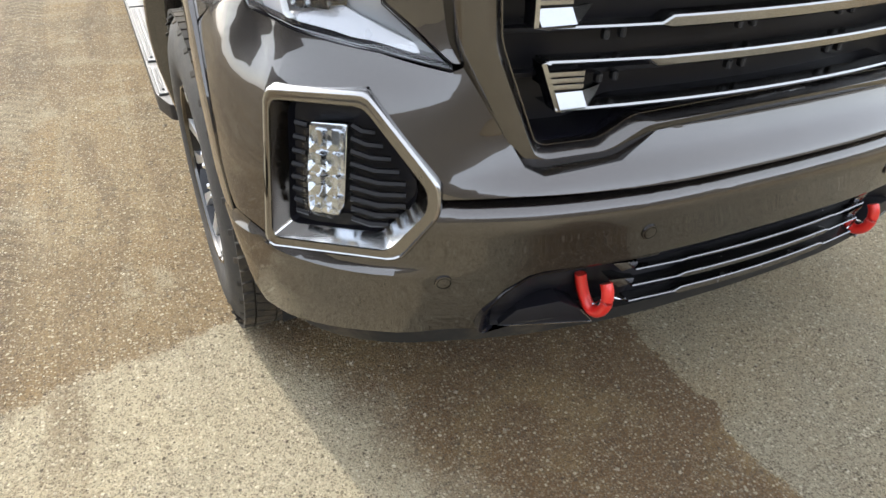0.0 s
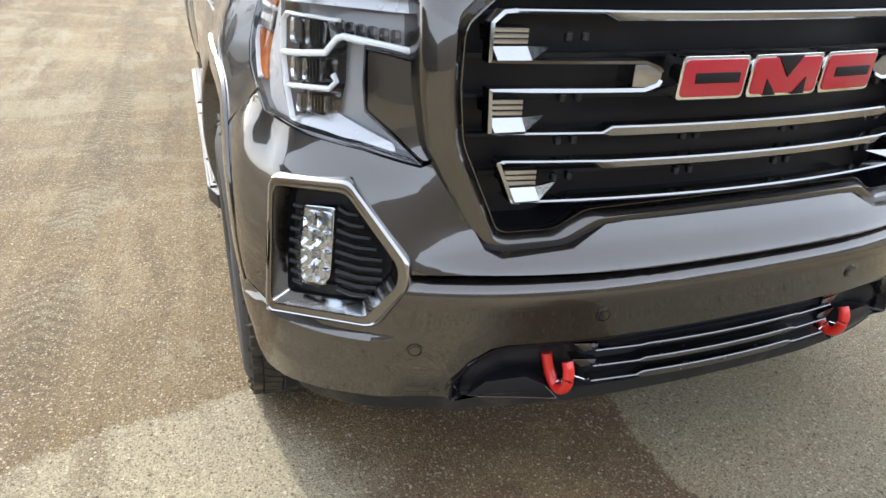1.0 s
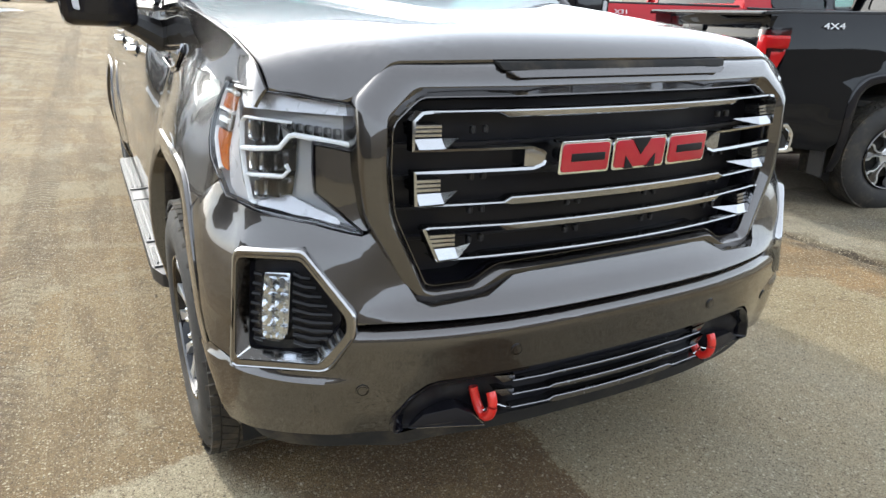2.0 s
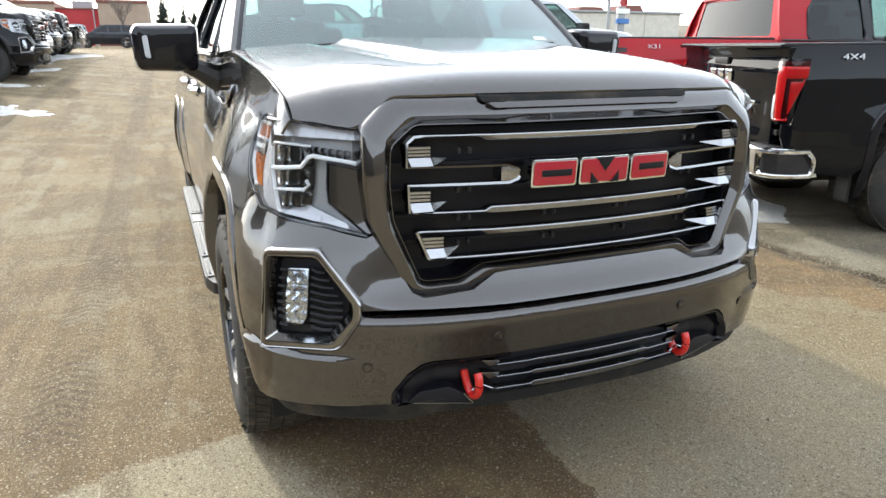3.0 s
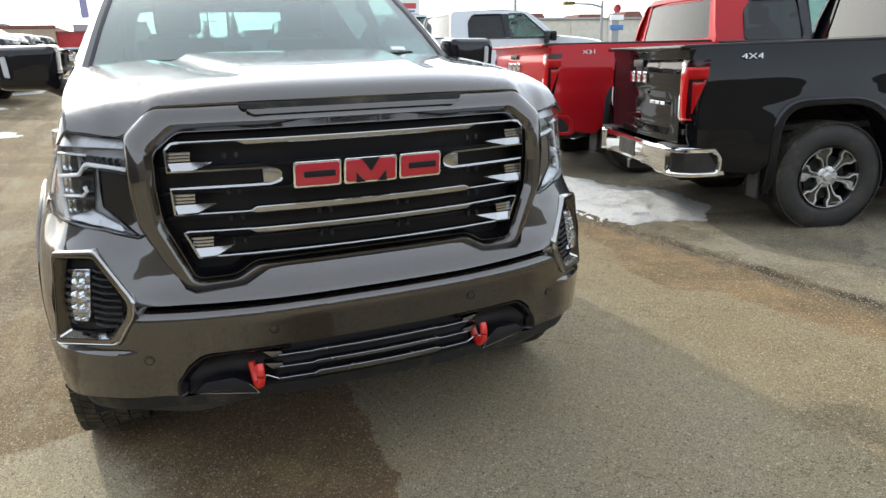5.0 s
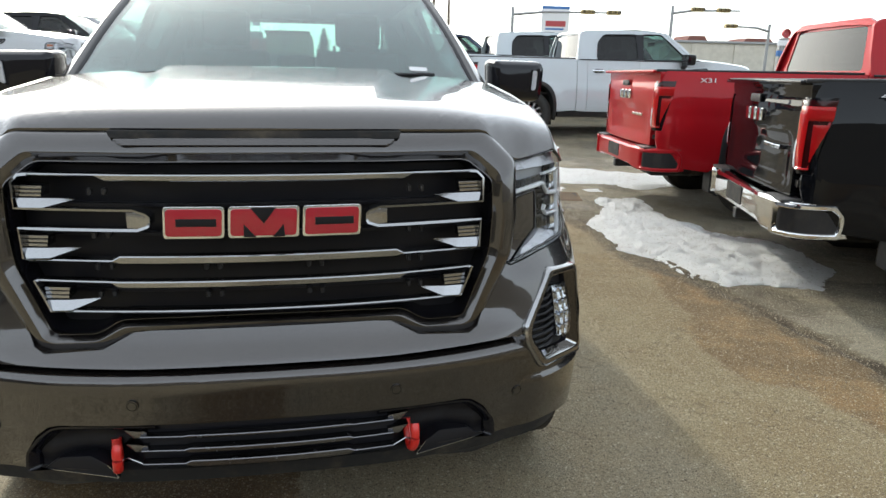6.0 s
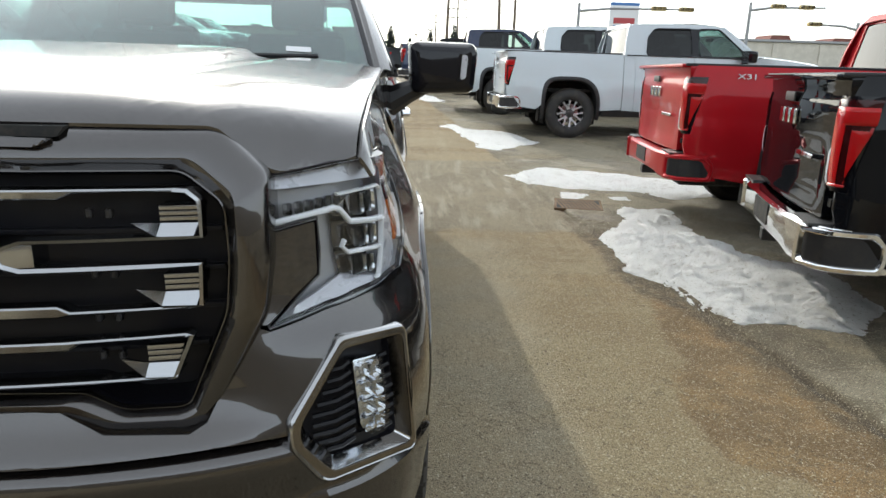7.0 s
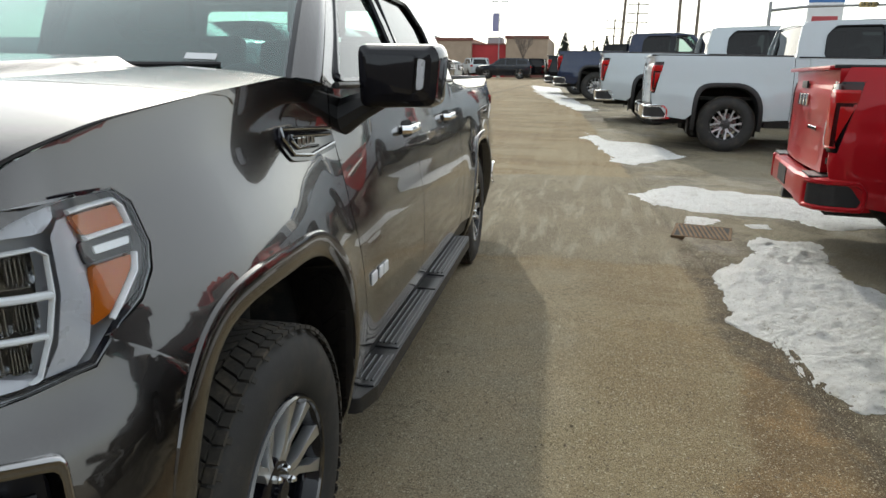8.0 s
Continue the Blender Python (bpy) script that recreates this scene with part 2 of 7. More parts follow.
def tube(path, r, n=8, bm=None, closed=False, flat=1.0, caps=True):
    """A round bar along a path; flat squeezes it in its second direction."""
    pts = [Vector(p) for p in path]
    loops, up = [], Vector((0, 0, 1))
    for i, p in enumerate(pts):
        a, c = pts[i - 1] if i or closed else p, pts[(i + 1) % len(pts)] if i + 1 < len(pts) or closed else p
        d = (c - a).normalized()
        s = d.cross(up)
        s = s.normalized() if s.length > 1e-3 else Vector((1, 0, 0))
        q = s.cross(d)
        rr = r[i] if isinstance(r, (list, tuple)) else r
        loops.append([p + s * rr * math.cos(k * math.tau / n) + q * rr * flat * math.sin(k * math.tau / n) for k in range(n)])
    if closed:
        loops.append(loops[0])
    b = loft(loops, True, (caps and not closed, caps and not closed), bm)
    if closed:
        bmesh.ops.remove_doubles(b, verts=b.verts[:], dist=1e-6)
    return b


def lathe(profile, n=48, bm=None, axis="x"):
    """A turned form round the x axis from (x, radius) pairs."""
    loops = [[(x, r * math.cos(k * math.tau / n), r * math.sin(k * math.tau / n)) for k in range(n)] for x, r in profile]
    if axis == "z":
        loops = [[(b, c, a) for a, b, c in lp] for lp in loops]
    return loft(loops, True, (False, False), bm)


def lerp_table(table):
    xs, ys = [a for a, _ in table], [b for _, b in table]
    return lambda v: float(np.interp(v, xs, ys))


def smooth_table(table, width=0.03):
    f = lerp_table(table)
    return lambda v: sum(f(v + width * k) for k in (-1, -0.5, 0, 0.5, 1)) / 5


def mirrored(pts):
    """Closes a right-hand outline, listed from the middle's top down to its bottom, with its mirror image."""
    return list(pts) + [(-p[0], *p[1:]) for p in reversed(pts)]


# ---------------------------------------------------------------- pickup body: x across, y from nose to tail, z up
WHEEL_Y, REAR_Y, WHEEL_Z, WHEEL_R = 0.95, 4.69, 0.44, 0.422


def curve_points(ctrl, n=12):
    out = []
    for i in range(len(ctrl) - 1):
        a, b, c, d = (Vector(ctrl[max(0, min(len(ctrl) - 1, i + j))]) for j in (-1, 0, 1, 2))
        for k in range(n):
            t = k / n
            out.append(0.5 * (2 * b + (c - a) * t + (2 * a - 5 * b + 4 * c - d) * t * t + (3 * b - a - 3 * c + d) * t ** 3))
    return out + [Vector(ctrl[-1])]


NOSE = curve_points([(0, .02), (.2, .024), (.35, .035), (.5, .06), (.6, .087), (.7, .125), (.78, .16), (.85, .205), (.91, .262), (.95, .32),
                     (.98, .40), (.995, .48), (1.005, .58), (1.01, .75)])
NOSE_S = [0.0]
for a_, b_ in zip(NOSE, NOSE[1:]):
    NOSE_S.append(NOSE_S[-1] + (b_ - a_).length)
NOSE_X, NOSE_Y = [p.x for p in NOSE], [p.y for p in NOSE]


def at_x(x):
    """The length along the nose's plan curve at the place x across."""
    return math.copysign(float(np.interp(abs(x), NOSE_X, NOSE_S)), x)


def at_y(y):
    return float(np.interp(y, NOSE_Y, NOSE_S))


def nose(s, z, off):
    """A place on the wrapped nose: s along the plan curve, z up, off outwards."""
    a = abs(s)
    x, y = float(np.interp(a, NOSE_S, NOSE_X)), float(np.interp(a, NOSE_S, NOSE_Y))
    x2, y2 = float(np.interp(a + 0.01, NOSE_S, NOSE_X)), float(np.interp(a + 0.01, NOSE_S, NOSE_Y))
    x1, y1 = float(np.interp(max(0, a - 0.01), NOSE_S, NOSE_X)), float(np.interp(max(0, a - 0.01), NOSE_S, NOSE_Y))
    t = Vector((x2 - x1, y2 - y1)).normalized()
    if a < 0.01:
        t = Vector((1, 0))
    return Vector((math.copysign(x + t.y * off, s if s else 1), y - t.x * off, z))


def step01(a, b, v):
    t = max(0.0, min(1.0, (v - a) / (b - a)))
    return t * t * (3 - 2 * t)


OUTER_OFF = smooth_table([(.55, .004), (.62, .008), (.74, .016), (.78, .012), (.85, -.006), (.91, -.024), (.955, -.046), (1.0, -.062), (1.25, -.085)], 0.015)
INNER_OFF = smooth_table([(.74, .018), (.765, .012), (.80, -.022), (.84, -.042), (.9, -.05)], 0.008)
LOWER_OFF = smooth_table([(.33, -.07), (.40, -.03), (.5, -.008), (.6, .006), (.66, .012), (.69, .016), (.712, .015), (.728, .008), (.738, -.006), (.752, -.04)], 0.004)


def onto_side(p, s, z, y0=.36, y1=.49):
    """Eases a place on the nose into the flank's surface as the nose turns the corner."""
    w = step01(at_y(y0), at_y(y1), abs(s))
    if w > 0:
        p.x = math.copysign(abs(p.x) + (side(max(p.y, .36), z).x - abs(p.x)) * w, p.x)
    return p


def fascia(s, z):
    w = step01(0.56, 0.78, abs(s))
    return onto_side(nose(s, z, INNER_OFF(z) * (1 - w) + OUTER_OFF(z) * w), s, z)


def bumper_skin(s, z):
    w = step01(0.8, 1.05, abs(s))
    ledge = 0.012 * step01(.70, .80, abs(s)) * step01(.622, .600, z) * step01(1.30, 1.16, abs(s))
    p = onto_side(nose(s, z, LOWER_OFF(z) * (1 - w) + w * (LOWER_OFF(min(z, 0.66)) * 0.6)), s, max(z, .5))
    return p + (nose(s, z, ledge) - nose(s, z, 0))


def lamp_skin(s, z, d=0.0):
    p = onto_side(nose(s, z, OUTER_OFF(z) + 0.002), s, z)
    return p + (nose(s, z, -d) - nose(s, z, 0))


def arch(r, a, cy):
    """A point (y, z) on a squared wheel arch, squarer towards the tail."""
    c, s = math.cos(a), math.sin(a)
    w, h = r - .068, r + .035
    n = 2.8 if c < 0 else 4.6
    if s < 0:
        return cy + .008 + math.copysign(w, c), WHEEL_Z + h * s
    return cy + .008 + w * math.copysign(abs(c) ** (2 / n), c), WHEEL_Z + h * abs(s) ** (2 / n)


SIDE_X = smooth_table([(.30, .89), (.42, .945), (.55, .972), (.70, .985), (.85, .985), (.96, .976), (1.03, .966), (1.10, .965), (1.20, .960), (1.28, .950), (1.40, .925)], 0.03)
BELT_Z = smooth_table([(.30, 1.262), (.335, 1.268), (.37, 1.312), (.42, 1.335), (.5, 1.352), (.6, 1.372), (.9, 1.408), (1.33, 1.447), (1.45, 1.436), (1.62, 1.415), (3.6, 1.42), (3.7, 1.435), (5.85, 1.445)], 0.05)
GAP_X = lerp_table([(.3, .848), (.5, .860), (.8, .870), (1.33, .885), (1.62, .896), (1.95, .93), (3.6, .93), (3.7, .92), (5.85, .90)])
HOOD_EDGE = smooth_table([(0.3, 1.325), (.42, 1.338), (.6, 1.374), (.9, 1.41), (1.33, 1.449), (1.4, 1.45)], 0.04)
FLANK_TILT = smooth_table([(.9, 0), (.98, .004), (1.06, .014), (1.12, .026), (1.2, .042), (1.28, .056), (1.4, .066)], 0.03)
ROLL, ROLL_Z = 0.20, 0.125



def TOP_Z(y):
    """The height of the flank's upper edge: the hood's edge profile, then the belt."""
    if y > 1.45:
        return BELT_Z(y)
    edge = HOOD_EDGE(y) + .002
    z = 1.268 + (edge - 1.268) * (1 - math.exp(-max(0.0, y - .316) / .045))
    w = step01(1.25, 1.45, y)
    return z * (1 - w) + BELT_Z(y) * w


def flank_x(y, v):
    """The flank's half width: upright below, leaning in towards the belt."""
    return SIDE_X(v) + .022 * step01(1.5, 1.95, y) - FLANK_TILT(v) * (1 - .6 * step01(1.5, 1.95, y) - .15 * step01(3.3, 4.2, y))


def side(y, v, out=0.0):
    """The flank: y along, v up the skin (height, then round the shoulder)."""
    zt = TOP_Z(y)
    zs = zt - ROLL_Z
    adj = -0.026 * step01(0.9, 0.42, y) - 0.02 * step01(5.3, 5.9, y)
    flare = 0.055 * math.exp(-((math.hypot(y - WHEEL_Y, v - WHEEL_Z) - 0.52) / 0.24) ** 2) + 0.022 * math.exp(-((math.hypot(y - REAR_Y, v - WHEEL_Z) - 0.55) / 0.14) ** 2)
    if v <= zs:
        return Vector((flank_x(y, v) + adj + flare + out, y, v))
    t = min(1.0, (v - zs) / ROLL)
    bulge = lambda w: 0.055 * math.exp(-((math.hypot(y - WHEEL_Y, w - WHEEL_Z) - 0.52) / 0.24) ** 2)
    xs, gap = flank_x(y, zs) + adj + bulge(zs), GAP_X(y)
    lean = (flank_x(y, zs - .02) + bulge(zs - .02) - flank_x(y, zs) - bulge(zs)) / .02
    xm, zm = max(gap + .12 * (xs - gap), xs - lean * .74 * ROLL_Z), zs + .74 * ROLL_Z
    return Vector((xs * (1 - t) ** 2 + 2 * xm * t * (1 - t) + gap * t * t + out * (1 - t), y, zs * (1 - t) ** 2 + 2 * zm * t * (1 - t) + zt * t * t))


def flank_top(y):
    return TOP_Z(y) - ROLL_Z + ROLL


def flip(bm, sgn):
    if sgn < 0:
        for v in bm.verts:
            v.co.x = -v.co.x
        bmesh.ops.reverse_faces(bm, faces=bm.faces[:])
    return bm


def fender_mesh():
    o = [(.318, flank_top(.318)), (.318, 1.262), (.45, 1.268), (.572, 1.269), (.606, 1.238), (.609, 1.163), (.588, 1.12), (.541, 1.079), (.477, 1.055), (.45, 1.05), (.52, .998)]
    o += [arch(.572, a, WHEEL_Y) for a in np.linspace(radians(130), radians(2), 40)]
    o += [(1.462, .42), (1.622, .42), (1.622, .9), (1.622, flank_top(1.622))]
    o += [(y, flank_top(y)) for y in (1.55, 1.48, 1.42, 1.33, 1.1, .9, .7, .6, .5, .42, .38)]
    return panel(o, side, (.020, .022), 0.008, (-1, 0, -0.3))


def door_mesh(y0, y1):
    o = [(y0, .50), (y1, .50)] + [(y1, .9), (y1, flank_top(y1)), (y0, flank_top(y0)), (y0, .9)]
    return panel(rounded(o, 0.02, 3), side, (.045, .03), 0.02, (-1, 0, 0))


def box_skin(y, v):
    """The box's flank, turned in round the rear corner."""
    p = side(y, v)
    if y > 5.665:
        c = min(1.0, (y - 5.665) / .15) ** 1.11
        p.x -= .135 * (1 - math.sqrt(max(0.0, 1 - c * c)) ** .9)
    return p


def box_side_mesh():
    o = [(3.822, .52), (REAR_Y - .52, .50)] + [arch(.572, a, REAR_Y) for a in np.linspace(radians(178), radians(2), 46)]
    o += [(5.3, .50), (5.76, .56), (5.805, 0.80), (5.805, 0.885), (5.765, .888), (5.733, 1.05), (5.695, 1.2), (5.664, 1.338), (5.67, 1.356), (5.80, 1.356), (5.80, flank_top(5.8)), (5.6, flank_top(5.6)), (3.822, flank_top(3.822))]
    return panel(o, box_skin, 0.03, 0.02, (-1, 0, 0))


def flare_mesh(cy):
    ang = np.linspace(radians(190), radians(-10), 70) if cy > 2 else np.linspace(radians(188), radians(-9), 70)
    loops = []
    for r, dx in ((.582, -.004), (.579, .005), (.570, .009), (.528, .012), (.518, .008), (.513, -.03), (.50, -.16)):
        lp = []
        for a in ang:
            y, z = arch(r, a, cy)
            sy, sz = arch(.57, a, cy)
            lp.append(side(sy, max(sz, .34), dx * (1 if cy > 2 else .3 + .7 * step01(.44, .62, y))) * 1.0)
            lp[-1] = Vector((lp[-1].x, y, z))
        loops.append(lp)
    return loft(loops, closed=False)


def rocker_mesh():
    return panel([(1.47, .40), (4.15, .40), (4.15, .495), (1.47, .495)], lambda y, v: side(y, v, -.012), 0.1, 0.15, (-1, 0, 0))


HOOD_CORNER = smooth_table([(.2, .128), (.345, .148), (.5, .170), (.60, .188), (.65, .199), (.69, .213), (.76, .250), (.846, .311), (.9, .353)], 0.006)
HOOD_LIP = smooth_table([(0, 1.343), (.345, 1.341), (.585, 1.338), (.605, 1.332), (.64, 1.299), (.684, 1.260), (.70, 1.252), (.78, 1.259), (.846, 1.268), (.9, 1.27)], 0.005)
HOOD_MID = smooth_table([(0.1, 1.395), (.3, 1.415), (.5, 1.432), (.8, 1.456), (1.25, 1.488), (1.4, 1.495)], 0.05)


def HOOD_FRONT(x):
    """The hood's leading edge, bowed across the middle."""
    return .131 + .143 * x * x if abs(x) < .345 else HOOD_CORNER(abs(x))


def hood(x, y):
    a = abs(x)
    d = max(0.0, y - HOOD_FRONT(a))
    q = min(1.0, a / 0.87)
    base = HOOD_MID(y) - (HOOD_MID(y) - HOOD_EDGE(y)) * q ** 3.2
    crease = 0.30 + 0.16 * (y - 0.35)
    base += 0.015 * step01(crease + 0.030, crease - 0.004, a) * step01(0.26, 0.62, y)
    base -= 0.012 * math.exp(-((a - crease - 0.07) / 0.05) ** 2) * step01(0.30, 0.7, y)
    rise = 1 - math.exp(-d / 0.045)
    z = HOOD_LIP(a) + (base - HOOD_LIP(a)) * rise
    return Vector((x, y, z))


def hood_mesh():
    r = [(0, 1.225), (.12, 1.227), (.24, 1.232), (.35, 1.24), (.6, 1.275), (.8, 1.325), (.874, 1.345), (.873, 1.2), (.860, .8), (.850, .5), (.843, .36), (.841, .312)]
    r += [(x, HOOD_FRONT(x)) for x in (.80, .76, .72, .69, .67, .65, .63, .60, .55, .5, .42, .345, .28, .22, .16, .11, .055)]
    o = r[1:] + [(0, HOOD_FRONT(0))] + [(-x, y) for x, y in reversed(r[1:])] + [r[0]]
    return panel(o, hood, (.01815, .018), 0.006, (0, 0.2, -1))


def grille_y(x, z=1.0):
    return 0.06 + 0.19 * x * x + max(0.0, z - 1.2) * 0.45


FRAME_OUT = [(.30, 1.331), (.60, 1.331), (.684, 1.252), (.688, 1.10), (.676, .99), (.582, .792), (.55, .776), (.405, .787), (.325, .829)]
FRAME_IN = [(.30, 1.258), (.540, 1.258), (.612, 1.203), (.616, 1.10), (.608, 1.00), (.538, .828), (.522, .820), (.424, .823), (.362, .863)]


def frame_loops(steps, r=0.02):
    """Loops between the grille frame's outer (0) and inner (1) outline, each pushed back by dy."""
    loops = []
    for f, dy in steps:
        pts = [tuple(a + (b - a) * f for a, b in zip(p, q)) for p, q in zip(FRAME_OUT, FRAME_IN)]
        lp = rounded([(x, z, 0) for x, z in mirrored(pts)], r, 4)
        loops.append([Vector((p.x, grille_y(p.x, p.y) + dy, p.y)) for p in lp])
    return loops


def grille_frame_mesh():
    return loft(frame_loops([(-0.10, .09), (-0.09, .030), (-0.06, .012), (-0.02, .004), (0.02, .000), (0.10, -.006), (0.36, -.012), (0.62, -.0125), (0.66, -.011), (0.90, .010), (0.94, .013), (0.97, .013), (1.0, .018), (1.02, .09)]))


def grille_bezel_mesh():
    return loft(frame_loops([(1.00, .026), (1.05, .032), (1.12, .05), (1.16, .09), (1.19, .13)]))


def bar(pts, h0, h1, y0=-.012, depth=.035, bev=.003):
    """A grille bar: a strip through (x, z, half height) stations that follows the grille's bow."""
    t = bmesh.new()
    loops = []
    n = 5
    st = []
    for (x0, z0, a0), (x1, z1, a1) in zip(pts, pts[1:]):
        m = max(1, int(abs(x1 - x0) / 0.06))
        st += [(x0 + (x1 - x0) * i / m, z0 + (z1 - z0) * i / m, a0 + (a1 - a0) * i / m) for i in range(m)]
    st.append(pts[-1])
    for x, z, h in st:
        y = grille_y(x, min(z, 1.2)) + y0
        loops.append([(x, y + depth, z + h), (x, y + bev, z + h), (x, y, z + h - bev), (x, y + bev * .6, z - h + bev), (x, y + bev * 1.6, z - h), (x, y + depth, z - h)])
    return loft(loops, True, (True, True), t)


def wire(path, w=.006):
    """A thin chrome line of square section through (x, z) places."""
    b = bmesh.new()
    pts = []
    for (x0, z0), (x1, z1) in zip(path, path[1:]):
        m = max(1, int(math.hypot(x1 - x0, z1 - z0) / 0.06))
        pts += [(x0 + (x1 - x0) * i / m, z0 + (z1 - z0) * i / m) for i in range(m)]
    pts.append(path[-1])
    loops = []
    for i, (x, z) in enumerate(pts):
        a, c = pts[max(0, i - 1)], pts[min(len(pts) - 1, i + 1)]
        d = Vector((c[0] - a[0], c[1] - a[1])).normalized()
        nx, nz = -d.y * w, d.x * w
        y = grille_y(x, min(z, 1.2)) - .016
        loops.append([(x + nx, y + .004, z + nz), (x - nx, y, z - nz), (x - nx, y + .03, z - nz), (x + nx, y + .034, z + nz)])
    return loft(loops, True, (True, True), b)


def g_map(dy=0.0):
    return lambda u, v, d: Vector((u, grille_y(u, min(v, 1.2)) + d + dy, v))


def end_block(x0, x1, z0, z1):
    """The dark block at the outer end of a grille loop, with two fine steps."""
    b = bmesh.new()
    zm = z0 + (z1 - z0) * 0.5
    for i in range(3):
        za, zb = zm + (z1 - zm) * i / 3, zm + (z1 - zm) * (i + 1) / 3 - .0015
        prism([(x0 - .001 * i, za), (x1 + .001 * i, za), (x1 + .001 * i, zb), (x0 - .001 * i, zb)], g_map(), -.004 + .002 * i, .05, .0015, b)
    return b


def end_wedge(x0, x1, z0, z1):
    """The bright slanted wedge under an end block."""
    b = bmesh.new()
    zm = z0 + (z1 - z0) * 0.5
    loft([[Vector((x0 - .062, grille_y(x0) + .030, zm - .012)), Vector((x0, grille_y(x0) - .002, zm - .004)), Vector((x1, grille_y(x1) - .006, zm - .004))],
          [Vector((x0 - .062, grille_y(x0) + .032, zm - .014)), Vector((x0 - .005, grille_y(x0) - .014, z0 + .002)), Vector((x1 - .008, grille_y(x1) - .016, z0))],
          [Vector((x0 - .062, grille_y(x0) + .05, zm - .016)), Vector((x0 - .005, grille_y(x0) + .05, z0)), Vector((x1 - .008, grille_y(x1) + .05, z0 - .002))]], False, bm=b)
    return b


FOG_OUT = [(.952, .908), (.822, .926), (.714, .784), (.714, .735), (.772, .640), (.955, .610)]
FOG_IN = [(.942, .876), (.832, .886), (.750, .774), (.750, .742), (.806, .672), (.942, .652)]


def fog_skin(s, z, off):
    return onto_side(nose(s, z, OUTER_OFF(z)), s, z) + (nose(s, z, off) - nose(s, z, 0))


def fog_loops(steps, r=0.018):
    loops = []
    for f, off in steps:
        pts = [tuple(a + (b - a) * f for a, b in zip(p, q)) for p, q in zip(FOG_OUT, FOG_IN)]
        lp = rounded([(at_x(x), z, 0) for x, z in pts], r, 3)
        loops.append([fog_skin(p.x, p.y, off) for p in lp])
    return loops


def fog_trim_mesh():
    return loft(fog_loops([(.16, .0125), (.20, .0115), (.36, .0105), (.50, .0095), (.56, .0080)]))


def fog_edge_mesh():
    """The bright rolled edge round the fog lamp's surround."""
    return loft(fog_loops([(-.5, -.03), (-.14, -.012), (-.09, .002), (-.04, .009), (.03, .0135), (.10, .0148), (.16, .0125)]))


def fog_inner_mesh():
    """The turned-in black wall between the bright bevel and the slats."""
    return loft(fog_loops([(.97, -.030), (1.02, -.046), (1.06, -.056)]))


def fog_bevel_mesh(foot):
    """The slope inside the surround: foot painted sky-bright, or sides and top painted shade-dark."""
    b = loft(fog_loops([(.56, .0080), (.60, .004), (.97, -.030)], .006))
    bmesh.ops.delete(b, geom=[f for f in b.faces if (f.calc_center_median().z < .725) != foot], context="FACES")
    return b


def fog_back_mesh():
    lp = fog_loops([(.99, -.045)])[0]
    b = bmesh.new()
    b.faces.new([b.verts.new(p) for p in lp])
    return b


def hl(x, z):
    return (at_x(x), z)


LENS = [hl(.699, 1.242), hl(.78, 1.252), hl(.846, 1.262), hl(.92, 1.267), (at_y(.46), 1.268), (at_y(.566), 1.265), (at_y(.598), 1.236), (at_y(.601), 1.165), (at_y(.58), 1.125),
        (at_y(.535), 1.086), (at_y(.472), 1.060), (at_y(.41), 1.01), hl(.935, .998), hl(.81, .982), hl(.70, .957), hl(.762, 1.012), hl(.806, 1.048), hl(.810, 1.10), hl(.808, 1.158), hl(.76, 1.151), hl(.698, 1.138)]
FILLER = [hl(.694, 1.132), hl(.76, 1.146), hl(.803, 1.153), hl(.803, 1.05), hl(.758, 1.016), hl(.698, .963), hl(.684, .965), hl(.690, 1.05)]


def strip(path, w, d, thick=.008):
    """A light guide or trim strip on the lamp's skin through (x, z) places, d below the lens."""
    pts = []
    for p, q in zip(path, path[1:]):
        m = max(1, int(math.hypot(q[0] - p[0], q[1] - p[1]) / 0.03))
        pts += [(p[0] + (q[0] - p[0]) * i / m, p[1] + (q[1] - p[1]) * i / m) for i in range(m)]
    pts.append(path[-1])
    loops = []
    for i, (s, z) in enumerate(pts):
        a, c = pts[max(0, i - 1)], pts[min(len(pts) - 1, i + 1)]
        t = Vector((c[0] - a[0], c[1] - a[1])).normalized()
        ww = w[0] + (w[1] - w[0]) * i / (len(pts) - 1) if isinstance(w, tuple) else w
        ns, nz = -t.y * ww, t.x * ww
        loops.append([lamp_skin(s + ns, z + nz, d), lamp_skin(s + ns * .4, z + nz * .4, d - thick * .4), lamp_skin(s - ns * .4, z - nz * .4, d - thick * .4), lamp_skin(s - ns, z - nz, d),
                      lamp_skin(s - ns, z - nz, d + thick), lamp_skin(s + ns, z + nz, d + thick)])
    return loft(loops, True, (True, True))


def cup(s, z, w, h, d0, d1):
    """A reflector bowl sunk into the lamp."""
    loops = []
    for f, d in ((1, d0), (.96, d0 + .004), (.8, (d0 + d1) / 2), (.45, d1), (.1, d1 + .002)):
        lp = rounded([(s - w * f, z - h * f, 0), (s + w * f, z - h * f, 0), (s + w * f, z + h * f, 0), (s - w * f, z + h * f, 0)], min(w, h) * f * .5, 3)
        loops.append([lamp_skin(p.x, p.y, d) for p in lp])
    return loft(loops, True, (False, True))


def seat_mesh():
    b = box(-.27, .27, -.28, .26, .0, .16, .05, 3)
    t = box(-.26, .26, -.07, .07, .0, .66, .06, 3)
    return join(b, t, pose(0, .27, .12, -14))


def headrest_mesh():
    return box(-.14, .14, -.05, .05, 0, .2, .045, 3)


